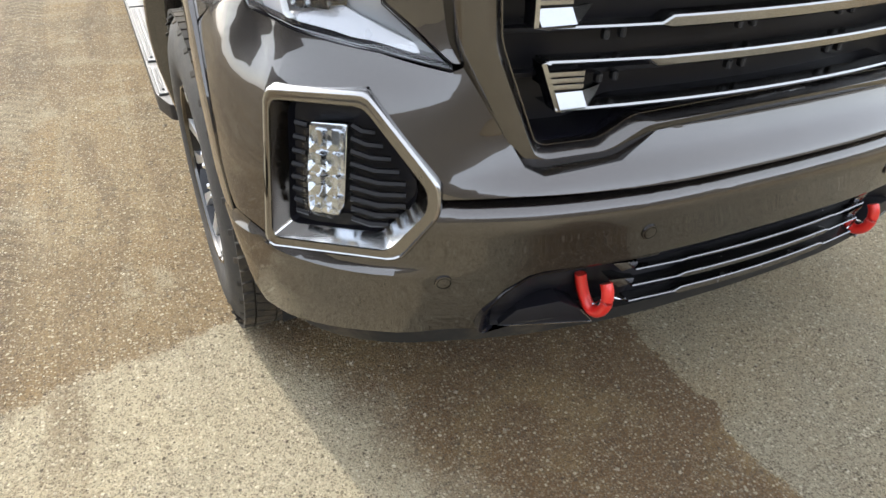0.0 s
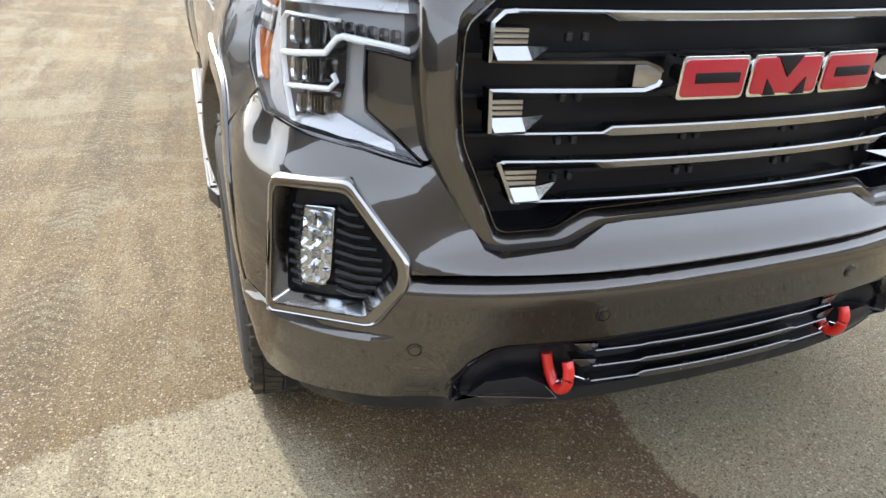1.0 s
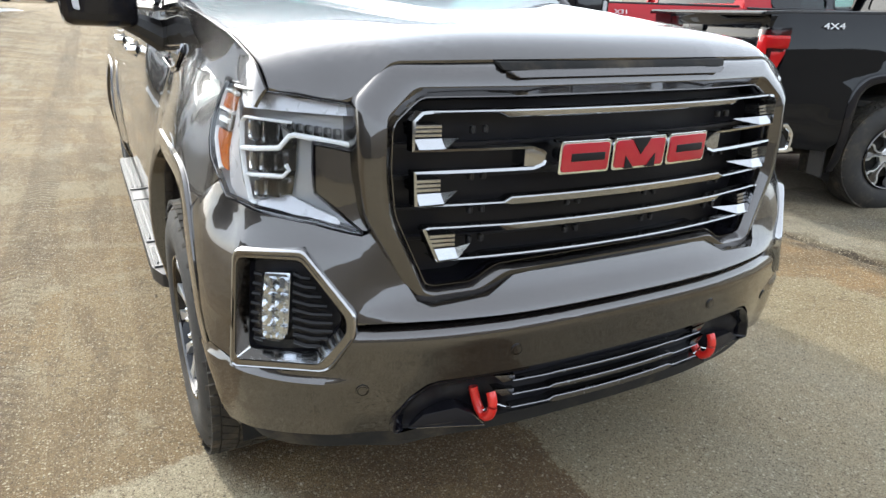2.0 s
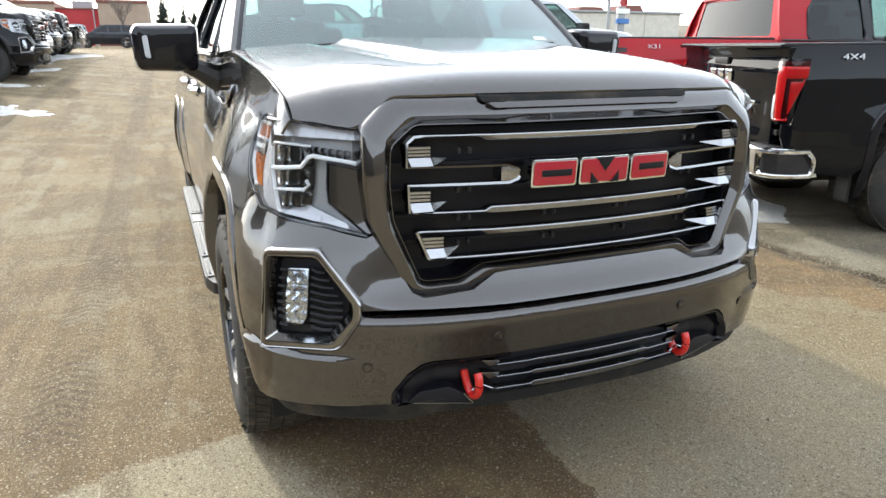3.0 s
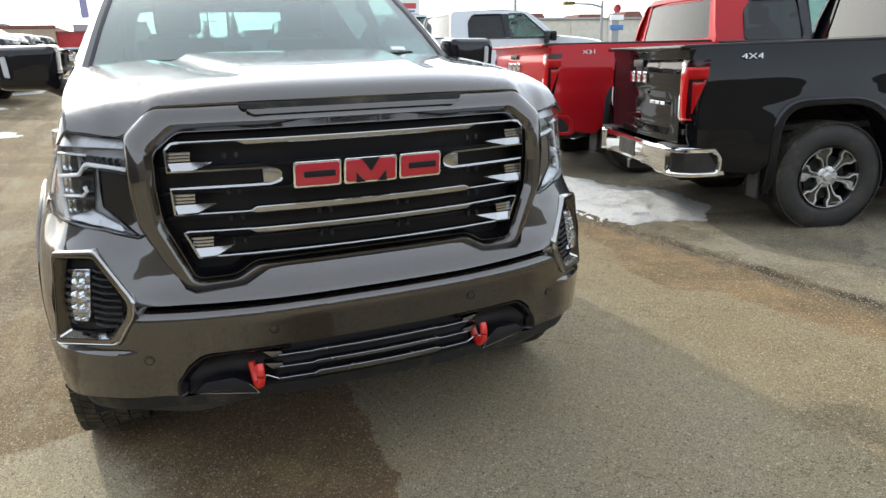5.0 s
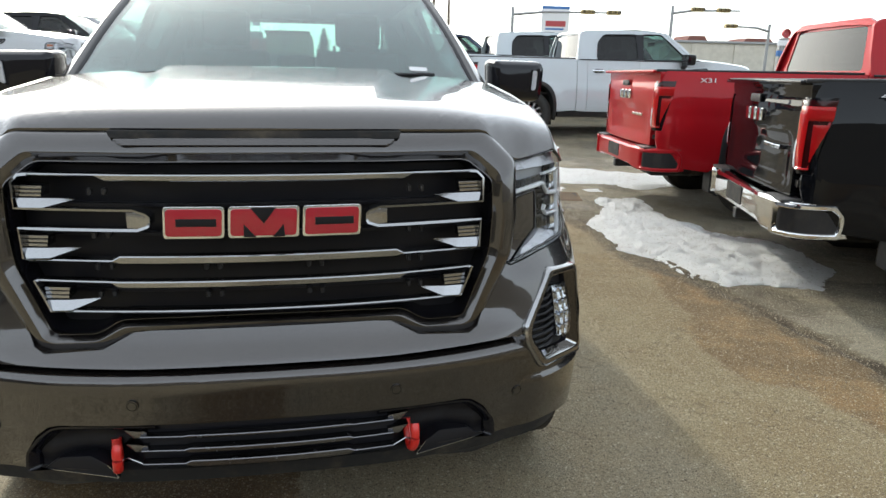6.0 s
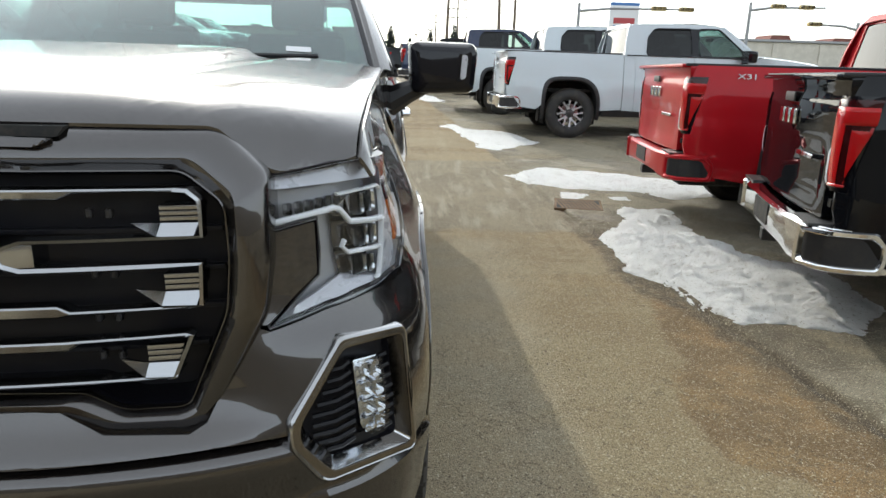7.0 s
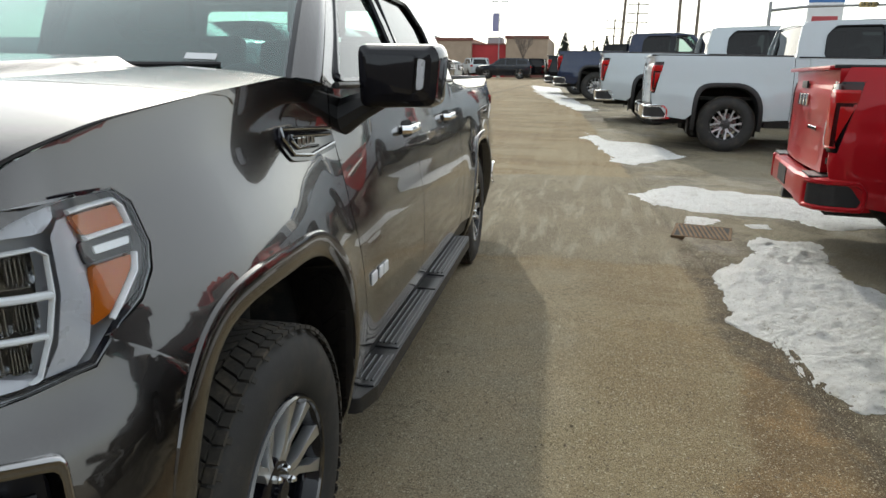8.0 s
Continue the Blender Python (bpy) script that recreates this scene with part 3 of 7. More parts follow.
def tyre_mesh():
    """A tyre round the x axis, its outer face at x = 0, with tread blocks and shoulder lugs."""
    r, w = WHEEL_R, .275
    b = lathe([(-.035, .236), (-.012, .262), (-.002, .30), (-.004, .345), (-.018, .385), (-.036, r - .014), (-.06, r - .011), (-w + .06, r - .011), (-w + .036, r - .014), (-w + .018, .385), (-w, .33), (-w + .02, .25)], 72)
    return b


def tread_mesh():
    """Tread blocks and shoulder lugs round the tyre."""
    r, b, n = WHEEL_R, bmesh.new(), 70
    for i in range(n):
        for row, (x0, x1, sh, tw) in enumerate(((-.044, -.020, 0, 0.0), (-.095, -.048, .5, .01), (-.142, -.100, 0, -.012), (-.190, -.147, .5, .012), (-.232, -.195, 0, -.01), (-.256, -.234, .5, 0))):
            a = (i + sh) * math.tau / n
            da = math.tau / n * (.42 + .03 * ((i + row) % 3 == 0))
            r0, r1 = r - .013, r - (.003 if row in (0, 5) else 0)
            v = []
            for rr, k in ((r0, 1.0), (r1, .93)):
                for x, s_ in ((x0, 0), (x1, 1)):
                    for e in (-1, 1):
                        ang = a + e * da * k + tw * (s_ - .5) * 6
                        v.append(b.verts.new((x, rr * math.cos(ang), rr * math.sin(ang))))
            for q in ((4, 5, 7, 6), (0, 1, 5, 4), (2, 6, 7, 3), (0, 4, 6, 2), (1, 3, 7, 5)):
                b.faces.new([v[j] for j in q])
        if i % 2 == 0:
            a = i * math.tau / n
            v = [b.verts.new((x, rr * math.cos(a + e * .022), rr * math.sin(a + e * .022))) for x, rr in ((-.03, r - .014), (-.012, .398)) for e in (-1, 1)]
            for x, rr in ((-.026, r - .013), (-.012, .401)):
                v += [b.verts.new((x, rr * math.cos(a + e * .017), rr * math.sin(a + e * .017))) for e in (-1, 1)]
            for q in ((4, 5, 7, 6), (0, 4, 6, 2), (1, 3, 7, 5), (2, 6, 7, 3)):
                b.faces.new([v[j] for j in q])
    return b


def rim_mesh():
    return lathe([(-.25, .235), (-.22, .222), (-.12, .212), (-.03, .222), (-.016, .232), (-.016, .240), (-.024, .245)], 64)


def spoke_mesh(wide=.066, spread=.066):
    """A forked spoke with raised machined edges, pointing along +z."""
    b = bmesh.new()
    for e in (-1, 1):
        pr = [(e * .010, .050, -.050), (e * .014, .12, -.040), (e * spread * .52, .17, -.031), (e * spread * .78, .231, -.020)]
        wd = [wide * .20, wide * .17, wide * .17, wide * .34]
        loops = []
        for (y, z, x), w in zip(pr, wd):
            loops.append([(x - .035, y - w, z), (x - .003, y - w, z), (x, y - w * .93, z), (x, y, z), (x, y + w * .93, z), (x - .003, y + w, z), (x - .035, y + w, z)])
        loft(loops, True, (True, True), b)
    return b


def flared_spoke_mesh(pocket=False):
    """A spoke that flares towards the rim: its machined outline, or the dark pocket inside it."""
    outer = [(.020, .052), (.020, .122), (.031, .158), (.060, .180), (.068, .224), (.022, .236)]
    inner = [(.011, .056), (.011, .126), (.020, .165), (.047, .191), (.052, .215), (.018, .226)]
    face = lambda z: -.048 + (z - .05) * .17
    round_ = lambda half, d: [(face(z) - d, y, z) for y, z in half] + [(face(z) - d, -y, z) for y, z in reversed(half)]
    if pocket:
        return loft([round_(inner, .009), [(face(.14) - .012, 0, z) for _, z in inner + inner[::-1]]], True, (False, False))
    return loft([round_(outer, .035), round_(outer, .002), round_([(y - .001, z) for y, z in outer], 0), round_(inner, 0), round_(inner, .010)], True, (True, False))


def hub_mesh():
    return lathe([(-.08, .085), (-.052, .082), (-.045, .070), (-.045, .034), (-.032, .032), (-.028, .026), (-.028, .001)], 32)


def nut_mesh():
    return lathe([(-.05, .011), (-.028, .010), (-.022, .006), (-.022, .0005)], 6)


def disc_mesh():
    return lathe([(-.10, .165), (-.10, .07), (-.11, .06), (-.13, .06), (-.13, .165), (-.10, .165)], 40)


def add_wheel(truck, x, y, sgn, face, back, n=6, spread=.075, flared=False):
    """A wheel under the truck: tyre, rim, spokes, hub."""
    spin = pose(0, 0, 0, 17 + 13 * y, 0, 0)
    m = Matrix.Translation((sgn * .86, y, WHEEL_Z)) @ Matrix.Translation((sgn * (x - .86), 0, 0)) @ (pose(0, 0, 0, 0, 0, 180) if sgn < 0 else Matrix()) @ spin
    w = part("wheel", cached("rim", lambda: (rim_mesh(), back)), back, truck, "alloy wheel on a treaded tyre", m)
    part("tyre", cached("tyre", lambda: (tyre_mesh(), RUBBER)), RUBBER, w, "black all-terrain tyre")
    disc = DARK if flared else SATIN
    part("brake_disc", cached("disc", lambda: (disc_mesh(), disc)), disc, w)
    for i in range(n):
        if flared:
            part("spoke", cached("flspoke", lambda: (flared_spoke_mesh(), face)), face, w, "machined spoke with a dark pocket", pose(0, 0, 0, i * 360 / n, 0, 0))
            part("spoke_pocket", cached("flpocket", lambda: (flared_spoke_mesh(True), DARKCHROME)), DARKCHROME, w, "", pose(0, 0, 0, i * 360 / n, 0, 0))
            continue
        part("spoke", cached("spoke%g" % spread, lambda: (spoke_mesh(spread=spread), face)), face, w, "", pose(0, 0, 0, i * 360 / n, 0, 0))
    cap = face if flared else back
    part("hub_cap", cached("hub", lambda: (hub_mesh(), cap)), cap, w)
    part("tread", cached("tread", lambda: (tread_mesh(), TREAD)), TREAD, w, "dusty tread blocks")["kind"] = "stuff"
    part("rim_edge", cached("rimedge", lambda: (lathe([(-.022, .229), (-.012, .231), (-.010, .236), (-.016, .241)], 64), DARKCHROME)), DARKCHROME, w)
    for i in range(6):
        a = (i + .5) * math.tau / 6
        part("wheel_nut", cached("nut", lambda: (nut_mesh(), CHROME)), CHROME, w, "", Matrix.Translation((0, .056 * math.cos(a), .056 * math.sin(a))))
    return w


GLASS_TABLE = lambda z: .930 - (z - 1.41) * .455


def house(y, z, out=0.0):
    """The cab's side above the belt."""
    return Vector((GLASS_TABLE(z) + .012 * math.sin(math.pi * (z - 1.41) / .47) + out, y, z))


WIN_F = [(1.635, 1.437), (2.535, 1.44), (2.505, 1.842), (2.145, 1.842)]
WIN_R = [(2.635, 1.44), (3.43, 1.442), (3.40, 1.70), (3.27, 1.825), (2.635, 1.837)]


def cab_side_mesh():
    o = [(1.50, 1.425), (1.62, 1.414), (3.80, 1.412), (3.79, 1.6), (3.73, 1.84), (3.64, 1.885), (3.1, 1.905), (2.4, 1.905), (2.21, 1.892), (2.10, 1.870), (1.80, 1.648)]
    return panel(rounded(o, .03, 3), house, .08, .03, (-1, 0, 0), holes=(rounded(WIN_F, .05, 4), rounded(WIN_R, .05, 4)))


def shield(u, v, d=0.0):
    """The windshield: u across from -1 to 1, v up."""
    return Vector((u * (.845 + (.69 - .845) * v), 1.245 + (1.95 - 1.245) * v + u * u * (.205 - .10 * v) + d, 1.452 + (1.885 - 1.452) * v - u * u * .012 + .02 * math.sin(math.pi * v)))


def shield_mesh():
    b = bmesh.new()
    for d in (0, .006):
        loft([[shield(-1 + i / 10, j / 10, d) for i in range(21)] for j in range(11)], False, bm=b)
    return b


def roof_mesh():
    loops = []
    for j in range(13):
        t = j / 12
        y0, y1 = 1.95, 3.75
        lp = []
        for i in range(21):
            u = -1 + i / 10
            x = u * .70
            y = y0 + (y1 - y0) * t + u * u * .09 * (1 - t)
            z = 1.885 + .055 * math.sin(math.pi * min(1, t * 1.15 + .02) ** .8) - .022 * abs(u) ** 3 - .03 * step01(.8, 1, t)
            lp.append((x, y, z))
        loops.append(lp)
    return loft(loops, False)


def pillar_mesh():
    """The windshield pillar, from the glass's edge out to the cab's side."""
    loops = []
    for j in range(15):
        v = j / 14
        a = shield(1, v)
        c = house(1.50 + .60 * v, 1.432 + .44 * v)
        loops.append([a, a + Vector((.010, -.008, .006)), a + Vector((.026, -.006, .008)), a.lerp(c, .55) + Vector((.018, -.004, .006)), a.lerp(c, .8) + Vector((.010, -.002, .003)), c])
    return loft(loops, False)


def back_wall_mesh():
    f = lambda x, z: Vector((x, 3.80 - (z - 1.4) * .16 - .03 * (x / .8) ** 2, z))
    o = [(-.92, 1.41), (.92, 1.41), (.825, 1.62), (.715, 1.86), (.6, 1.90), (-.6, 1.90), (-.715, 1.86), (-.825, 1.62)]
    return panel(o, f, .12, .03, (0, -1, 0), holes=(rounded([(-.72, 1.47), (.72, 1.47), (.63, 1.83), (-.63, 1.83)], .04, 3),))


def back_glass_mesh():
    f = lambda x, z: Vector((x, 3.79 - (z - 1.4) * .16 - .03 * (x / .8) ** 2, z))
    return panel([(-.73, 1.46), (.73, 1.46), (.64, 1.84), (-.64, 1.84)], f, .15)


def tail_map(x, z):
    return Vector((x, 5.86 - .05 * (x / .9) ** 2 - .02 * step01(1.25, 1.42, z) + .012 * step01(1.36, 1.40, z) - (.015 * step01(1.12, 1.08, z) * step01(.78, .82, z) * step01(.72, .66, abs(x))), z))


def tail_lamp_map(u, z, d=0.0):
    """Wraps the rear corner: u from 0 at the tailgate to 1 on the flank."""
    a = max(0.0, min(1.0, u)) * math.pi / 2
    x, y = .80 + .135 * math.sin(a) ** .9 + min(0.0, u) * .2, 5.665 + .15 * max(0.0, math.cos(a)) ** .9 - max(0.0, u - 1) * .2
    return Vector((x + (.012 - d) * math.sin(a), y + (.012 - d) * math.cos(a), z))


def tail_lamp_mesh(u0, u1, z0, z1, d=0.0, taper=0.0):
    loops = []
    for j in range(9):
        z = z0 + (z1 - z0) * j / 8
        k = u1 - taper * (1 - j / 8)
        loops.append([tail_lamp_map(u0 + (k - u0) * i / 10, z, d + .008 * (abs(j - 4) / 4) ** 6) for i in range(11)])
    return loft(loops, False)


def rear_bumper_mesh():
    """The rear bumper bar with its long turned corners."""
    loops = []
    for x, y, k in [(-.975, 5.53, .9), (-.985, 5.65, 1), (-.982, 5.75, 1), (-.955, 5.83, 1), (-.88, 5.895, 1), (-.64, 5.93, 1), (-.55, 5.945, .85), (.55, 5.945, .85), (.64, 5.93, 1), (.88, 5.895, 1), (.955, 5.83, 1), (.982, 5.75, 1), (.985, 5.65, 1), (.975, 5.53, .9)]:
        c = .605 + (.0 if k > .87 else .012)
        inx = -math.copysign(.10, x) if abs(x) > .93 else 0
        iny = 0 if abs(x) > .97 else -.10
        loops.append([(x + inx, y + iny, c - .115 * k), (x, y - .012, c - .11 * k), (x, y, c - .095 * k), (x, y + .004, c), (x, y, c + .09 * k), (x, y - .02, c + .11 * k), (x + inx, y + iny, c + .115 * k)])
    return loft(loops, False)


def corner_step(u, z, off=.012):
    """A place on the bumper's rounded corner: u from the tail round to the flank, off outwards."""
    pts = [(.66, 5.928), (.88, 5.897), (.957, 5.832), (.984, 5.755), (.987, 5.655), (.980, 5.55)]
    k = max(0.0, min(1.0, u)) * (len(pts) - 1)
    i = min(int(k), len(pts) - 2)
    f = k - i
    a = step01(.1, .7, u) * math.pi / 2
    return Vector((pts[i][0] + (pts[i + 1][0] - pts[i][0]) * f, pts[i][1] + (pts[i + 1][1] - pts[i][1]) * f, z)) + Vector((math.sin(a), math.cos(a), 0)) * off


def corner_rim_mesh():
    """The raised rim round the black step at a bumper corner, with a chamfered end."""
    loops = []
    for g, off in ((.034, -.004), (.033, .012), (.026, .022), (.008, .022), (.001, .016), (-.004, .002)):
        o = [(.17 - g * 1.8, .530 - g, 0), (.90 + g * 1.6, .530 - g, 0), (.93 + g * 1.8, .57, 0), (.93 + g * 1.8, .64, 0), (.84 + g * 1.2, .678 + g, 0), (.17 - g * 1.8, .678 + g, 0)]
        dense = []
        lp = rounded(o, .03, 4)
        for p, q in zip(lp, lp[1:] + lp[:1]):
            dense += [p.lerp(q, j / 4) for j in range(4)]
        loops.append([corner_step(p.x, p.y, off) for p in dense])
    return loft(loops)


def mirror_mesh():
    """The housing of a door mirror, wider than high, its bowed front towards the nose."""
    loops = []
    for y, f, dz in ((1.60, .55, 0), (1.605, .78, 0), (1.625, .94, 0), (1.67, 1.0, 0), (1.74, 1.0, .004), (1.765, .97, .004)):
        lp = rounded([(1.155 + .128 * f, 0, 1.478 + .060 * f + dz), (1.155 + .115 * f, 0, 1.478 - .100 * f + dz), (1.155 - .142 * f, 0, 1.478 - .107 * f + dz), (1.155 - .150 * f, 0, 1.478 + .095 * f + dz), (1.155 + .11 * f, 0, 1.478 + .092 * f + dz)], .03 * f, 4)
        loops.append([(p.x, y, p.z) for p in lp])
    return loft(loops, True, (True, True))


def mirror_foot_mesh():
    loops = []
    for x, y, z, w, h in ((.930, 1.69, 1.330, .055, .070), (.965, 1.69, 1.350, .05, .062), (1.02, 1.69, 1.380, .045, .048), (1.08, 1.69, 1.40, .042, .032), (1.16, 1.69, 1.41, .04, .02)):
        loops.append([(x, y + w * math.cos(k * math.tau / 10), z + h * math.sin(k * math.tau / 10)) for k in range(10)])
    return loft(loops, True, (True, True))


def hook_mesh():
    path = [(-.018, .098, .546), (-.017, .094, .532), (-.014, .086, .510), (-.011, .073, .490), (-.008, .055, .480), (-.003, .038, .489), (.0, .029, .511), (.0, .030, .538), (.0, .040, .556)]
    return tube([p for p in curve_points(path, 4)], .0130, 12, flat=.95)


def emblem_block(x0, x1, z0, z1, grow=0.0, skew=.004):
    return rounded([(x0 - grow, z0 - grow, 0), (x1 + grow - skew, z0 - grow, 0), (x1 + grow, z1 + grow, 0), (x0 - grow + skew, z1 + grow, 0)], .010, 3)


def sensor_mesh(x, z):
    s = at_x(x)
    b = bmesh.new()
    loops = []
    for r, o in ((.0165, -.002), (.0160, .0035), (.0135, .004), (.0130, .001), (.0125, .001), (.0115, .004), (.001, .005)):
        loops.append([bumper_skin(s + r * math.cos(k * math.tau / 20), z + r * math.sin(k * math.tau / 20)) + Vector((0, -o, 0)) for k in range(20)])
    return loft(loops, True, (False, True), b)


def add_front(t, P, bright=CHROME, hooks=True):
    """Nose of the pickup: fascia, bumper, grille, lamps, hooks."""
    arc = [arch(.574, a, WHEEL_Y) for a in np.linspace(radians(132), radians(166), 10)]
    right = [hl(.31, .838), hl(.328, .836), hl(.404, .796), hl(.548, .785), hl(.580, .798), hl(.63, .88), hl(.680, .96), hl(.702, .951), hl(.81, .976), hl(.936, .992), (at_y(.41), 1.004),
             (at_y(.45), 1.044), (at_y(.518), .993)] + [(at_y(y), z) for y, z in arc] + [(at_y(.435), .632), hl(.951, .620)] + [hl(.951, .62 + .03 * i) for i in range(1, 9)] + [hl(.950, .89), hl(.946, .907), hl(.822, .929), hl(.711, .785), hl(.711, .757), hl(.58, .760), hl(.30, .756)]
    f = part("front_fascia", cached("fascia", lambda: (panel(mirrored(right), fascia, (.04, .012), .03, (0, 1, 0)), P)), P, t)
    right = [hl(.30, .747), hl(.58, .749), hl(.69, .746), hl(.716, .728), hl(.775, .636), hl(.955, .612), (at_y(.43), .627), (at_y(.463), .625), (at_y(.455), .56), (at_y(.437), .50), (at_y(.415), .455), (at_y(.39), .425),
             hl(.968, .424), hl(.92, .438), hl(.83, .446), (.648, .445), (.642, .500), (.603, .554), (.562, .586), (.532, .594), hl(.3, .597)]
    part("front_bumper", cached("bumper", lambda: (panel(mirrored(right), bumper_skin, (.035, .0105), .05, (0, 1, 0)), P)), P, t)
    part("bumper_groove", cached("groove", lambda: (panel(mirrored([hl(.3, .775), hl(.72, .775), hl(.80, .70), hl(.97, .66), hl(.97, .59), hl(.76, .61), hl(.70, .73), hl(.3, .735)]), lambda s, z: nose(s, z, -.035), .06), DARK)), DARK, t)
    # lower opening
    ins = part("lower_insert", cached("insert", lambda: (panel(mirrored([hl(.3, .608), (.535, .606), (.568, .595), (.610, .562), (.648, .502), (.654, .450), hl(.53, .420), hl(.40, .408), hl(.36, .440), hl(.2, .442)]), lambda s, z: nose(s, z, -.032 + .004 * math.cos((z - .5) * 90) - .038 * (step01(.33, .38, abs(s)) - step01(.50, .60, abs(s)))), .012, .05, (0, 1, 0)), MESHBLACK)), MESHBLACK, t, "gloss black lower bumper insert")
    part("insert_edge", cached("insert_edge", lambda: (loft([[nose(p.x, p.y, o) for p in rounded([(at_x(a), b_, 0) for a, b_ in mirrored([(.3, .595 + e), (.528, .591 + e), (.557 + e * .5, .583 + e * .8), (.598 + e * .8, .551 + e * .6), (.636 + e, .499), (.642 + e, .449)])], .012, 3)] for e, o in ((.004, -.012), (-.004, .000), (-.010, -.002), (-.026, -.022), (-.030, -.05))], False), GLOSS)), GLOSS, ins)
    for z in (.556, .516, .477):
        part("insert_strip", cached("strip%g" % z, lambda: (bar([(-.33, z, .0022), (-.222, z, .0022), (-.206, z, .0045 + (.556 - z) * .06), (.206, z, .0045 + (.556 - z) * .06), (.222, z, .0022), (.33, z, .0022)], 0, 0, -.045, .03, .002), DARKSTRIP)), DARKSTRIP, ins, "dark satin strip")
    for sg in (1, -1):
        wing = [(.400, .432), (.605, .450), (.565, .482), (.475, .490), (.430, .466)]
        wp = part("insert_wing", cached("wing%d" % sg, lambda: (flip(prism(wing, lambda u, v, d: nose(u, v, -d - (v - .43) * .15), .016, .08, .003), sg), MESHBLACK)), MESHBLACK, ins, "black plate under the hook")
        part("wing_edge", cached("wingedge%d" % sg, lambda: (flip(tube([nose(u, v, -.015 - (v - .43) * .15) for u, v in ((.605, .450), (.400, .432), (.430, .466))], .0016, 5), sg), SATIN)), SATIN, wp)
        part("wing_edge", cached("wingvee%d" % sg, lambda: (flip(tube([nose(u, v, -.020) for u, v in ((.245, .470), (.335, .470), (.372, .488), (.405, .474))], .0026, 5), sg), SATIN)), SATIN, wp)
        for z0 in (.556, .516):
            part("insert_fin", cached("ifin%d%g" % (sg, z0), lambda: (flip(prism([(.318, z0 + .008), (.378, z0 + .014), (.352, z0 - .010), (.318, z0 - .006)], lambda u, v, d: nose(u, v, -d), .018, .05, .003), sg), DARKSTRIP)), DARKSTRIP, ins)
        if hooks:
            part("recovery_hook", cached("hook%d" % sg, lambda: (hook_mesh(), RED_METAL)), RED_METAL, t, "bright red recovery hook", Matrix.Translation((sg * .390, .006, -.022)))
        for x, z in ((.335, .655), (.705, .578)):
            part("parking_sensor", cached("sens%d%g" % (sg, x), lambda: (flip(sensor_mesh(x, z), sg), P)), P, t)
    part("bumper_valance", cached("valance", lambda: (panel(mirrored([(.45, .452), (.66, .452), hl(.83, .455), hl(.92, .447), hl(.968, .433), (at_y(.40), .430), (at_y(.385), .395), hl(.95, .374), hl(.90, .378), hl(.75, .388), (.62, .40), (.45, .405)]), lambda s, z: nose(s, z, -.022 - (.45 - z) * .35), .04, .04, (0, 1, 0)), DARK)), DARK, t, "dark plastic lip under the bumper")
    part("air_dam", cached("dam", lambda: (panel(mirrored([hl(.3, .46), hl(.62, .44), hl(.80, .42), hl(.80, .36), hl(.62, .35), hl(.3, .40)]), lambda s, z: nose(s, z, -.09), .1, .05, (0, 1, 0)), BLACK)), BLACK, t)
    # grille
    g = part("grille_frame", cached("gframe", lambda: (grille_frame_mesh(), P)), P, t)
    part("grille_bezel", cached("gbezel", lambda: (grille_bezel_mesh(), GLOSS)), GLOSS, g, "gloss black grille surround")
    part("grille_backing", cached("gback", lambda: (panel(mirrored([(.3, 1.27), (.55, 1.27), (.63, 1.2), (.62, 1.0), (.54, .81), (.42, .81), (.35, .85)]), lambda x, z: Vector((x, grille_y(x) + .10, z)), .06), MESHBLACK)), MESHBLACK, g)
    for i in range(5):
        z = .925 + i * .075
        w = .60 if z > 1.0 else .53 + (z - .85) * .45
        part("grille_louvre", cached("louvre%d" % i, lambda: (bar([(-w, z, .0045), (0, z, .0045), (w, z, .0045)], 0, 0, .062, .02, .001), MESHBLACK)), MESHBLACK, g)
    for x in (-.40, -.13, .13, .40):
        for z in (1.185, 1.075, .992, .918):
            if abs(x) > .3 or z != 1.185:
                for dx in (-.017, .017):
                    part("grille_clip", cached("clip", lambda: (box(-.006, .006, -.008, .008, -.009, .009, .003, 1), BLACK)), BLACK, g, "", Matrix.Translation((x + dx, grille_y(x) + .052, z)))
    c = bright
    part("grille_bar", cached("bar1", lambda: (bar([(-.545, 1.235, .003), (-.385, 1.235, .003), (-.36, 1.229, .0085), (.36, 1.229, .0085), (.385, 1.235, .003), (.545, 1.235, .003)], 0, 0), c)), c, g, "satin chrome grille bar")
    part("grille_bar", cached("bar3", lambda: (bar([(-.56, 1.023, .003), (-.362, 1.021, .003), (-.343, 1.024, .0105), (.343, 1.024, .0105), (.362, 1.021, .003), (.56, 1.023, .003)], 0, 0), c)), c, g, "satin chrome grille bar")
    part("grille_bar", cached("bar4", lambda: (bar([(-.55, .970, .003), (-.372, .967, .003), (-.352, .960, .009), (.352, .960, .009), (.372, .967, .003), (.55, .970, .003)], 0, 0), c)), c, g, "satin chrome grille bar")
    part("grille_bar", cached("bar5", lambda: (bar([(-.515, .889, .0035), (0, .889, .004), (.515, .889, .0035)], 0, 0), c)), c, g, "chrome lower grille bar")
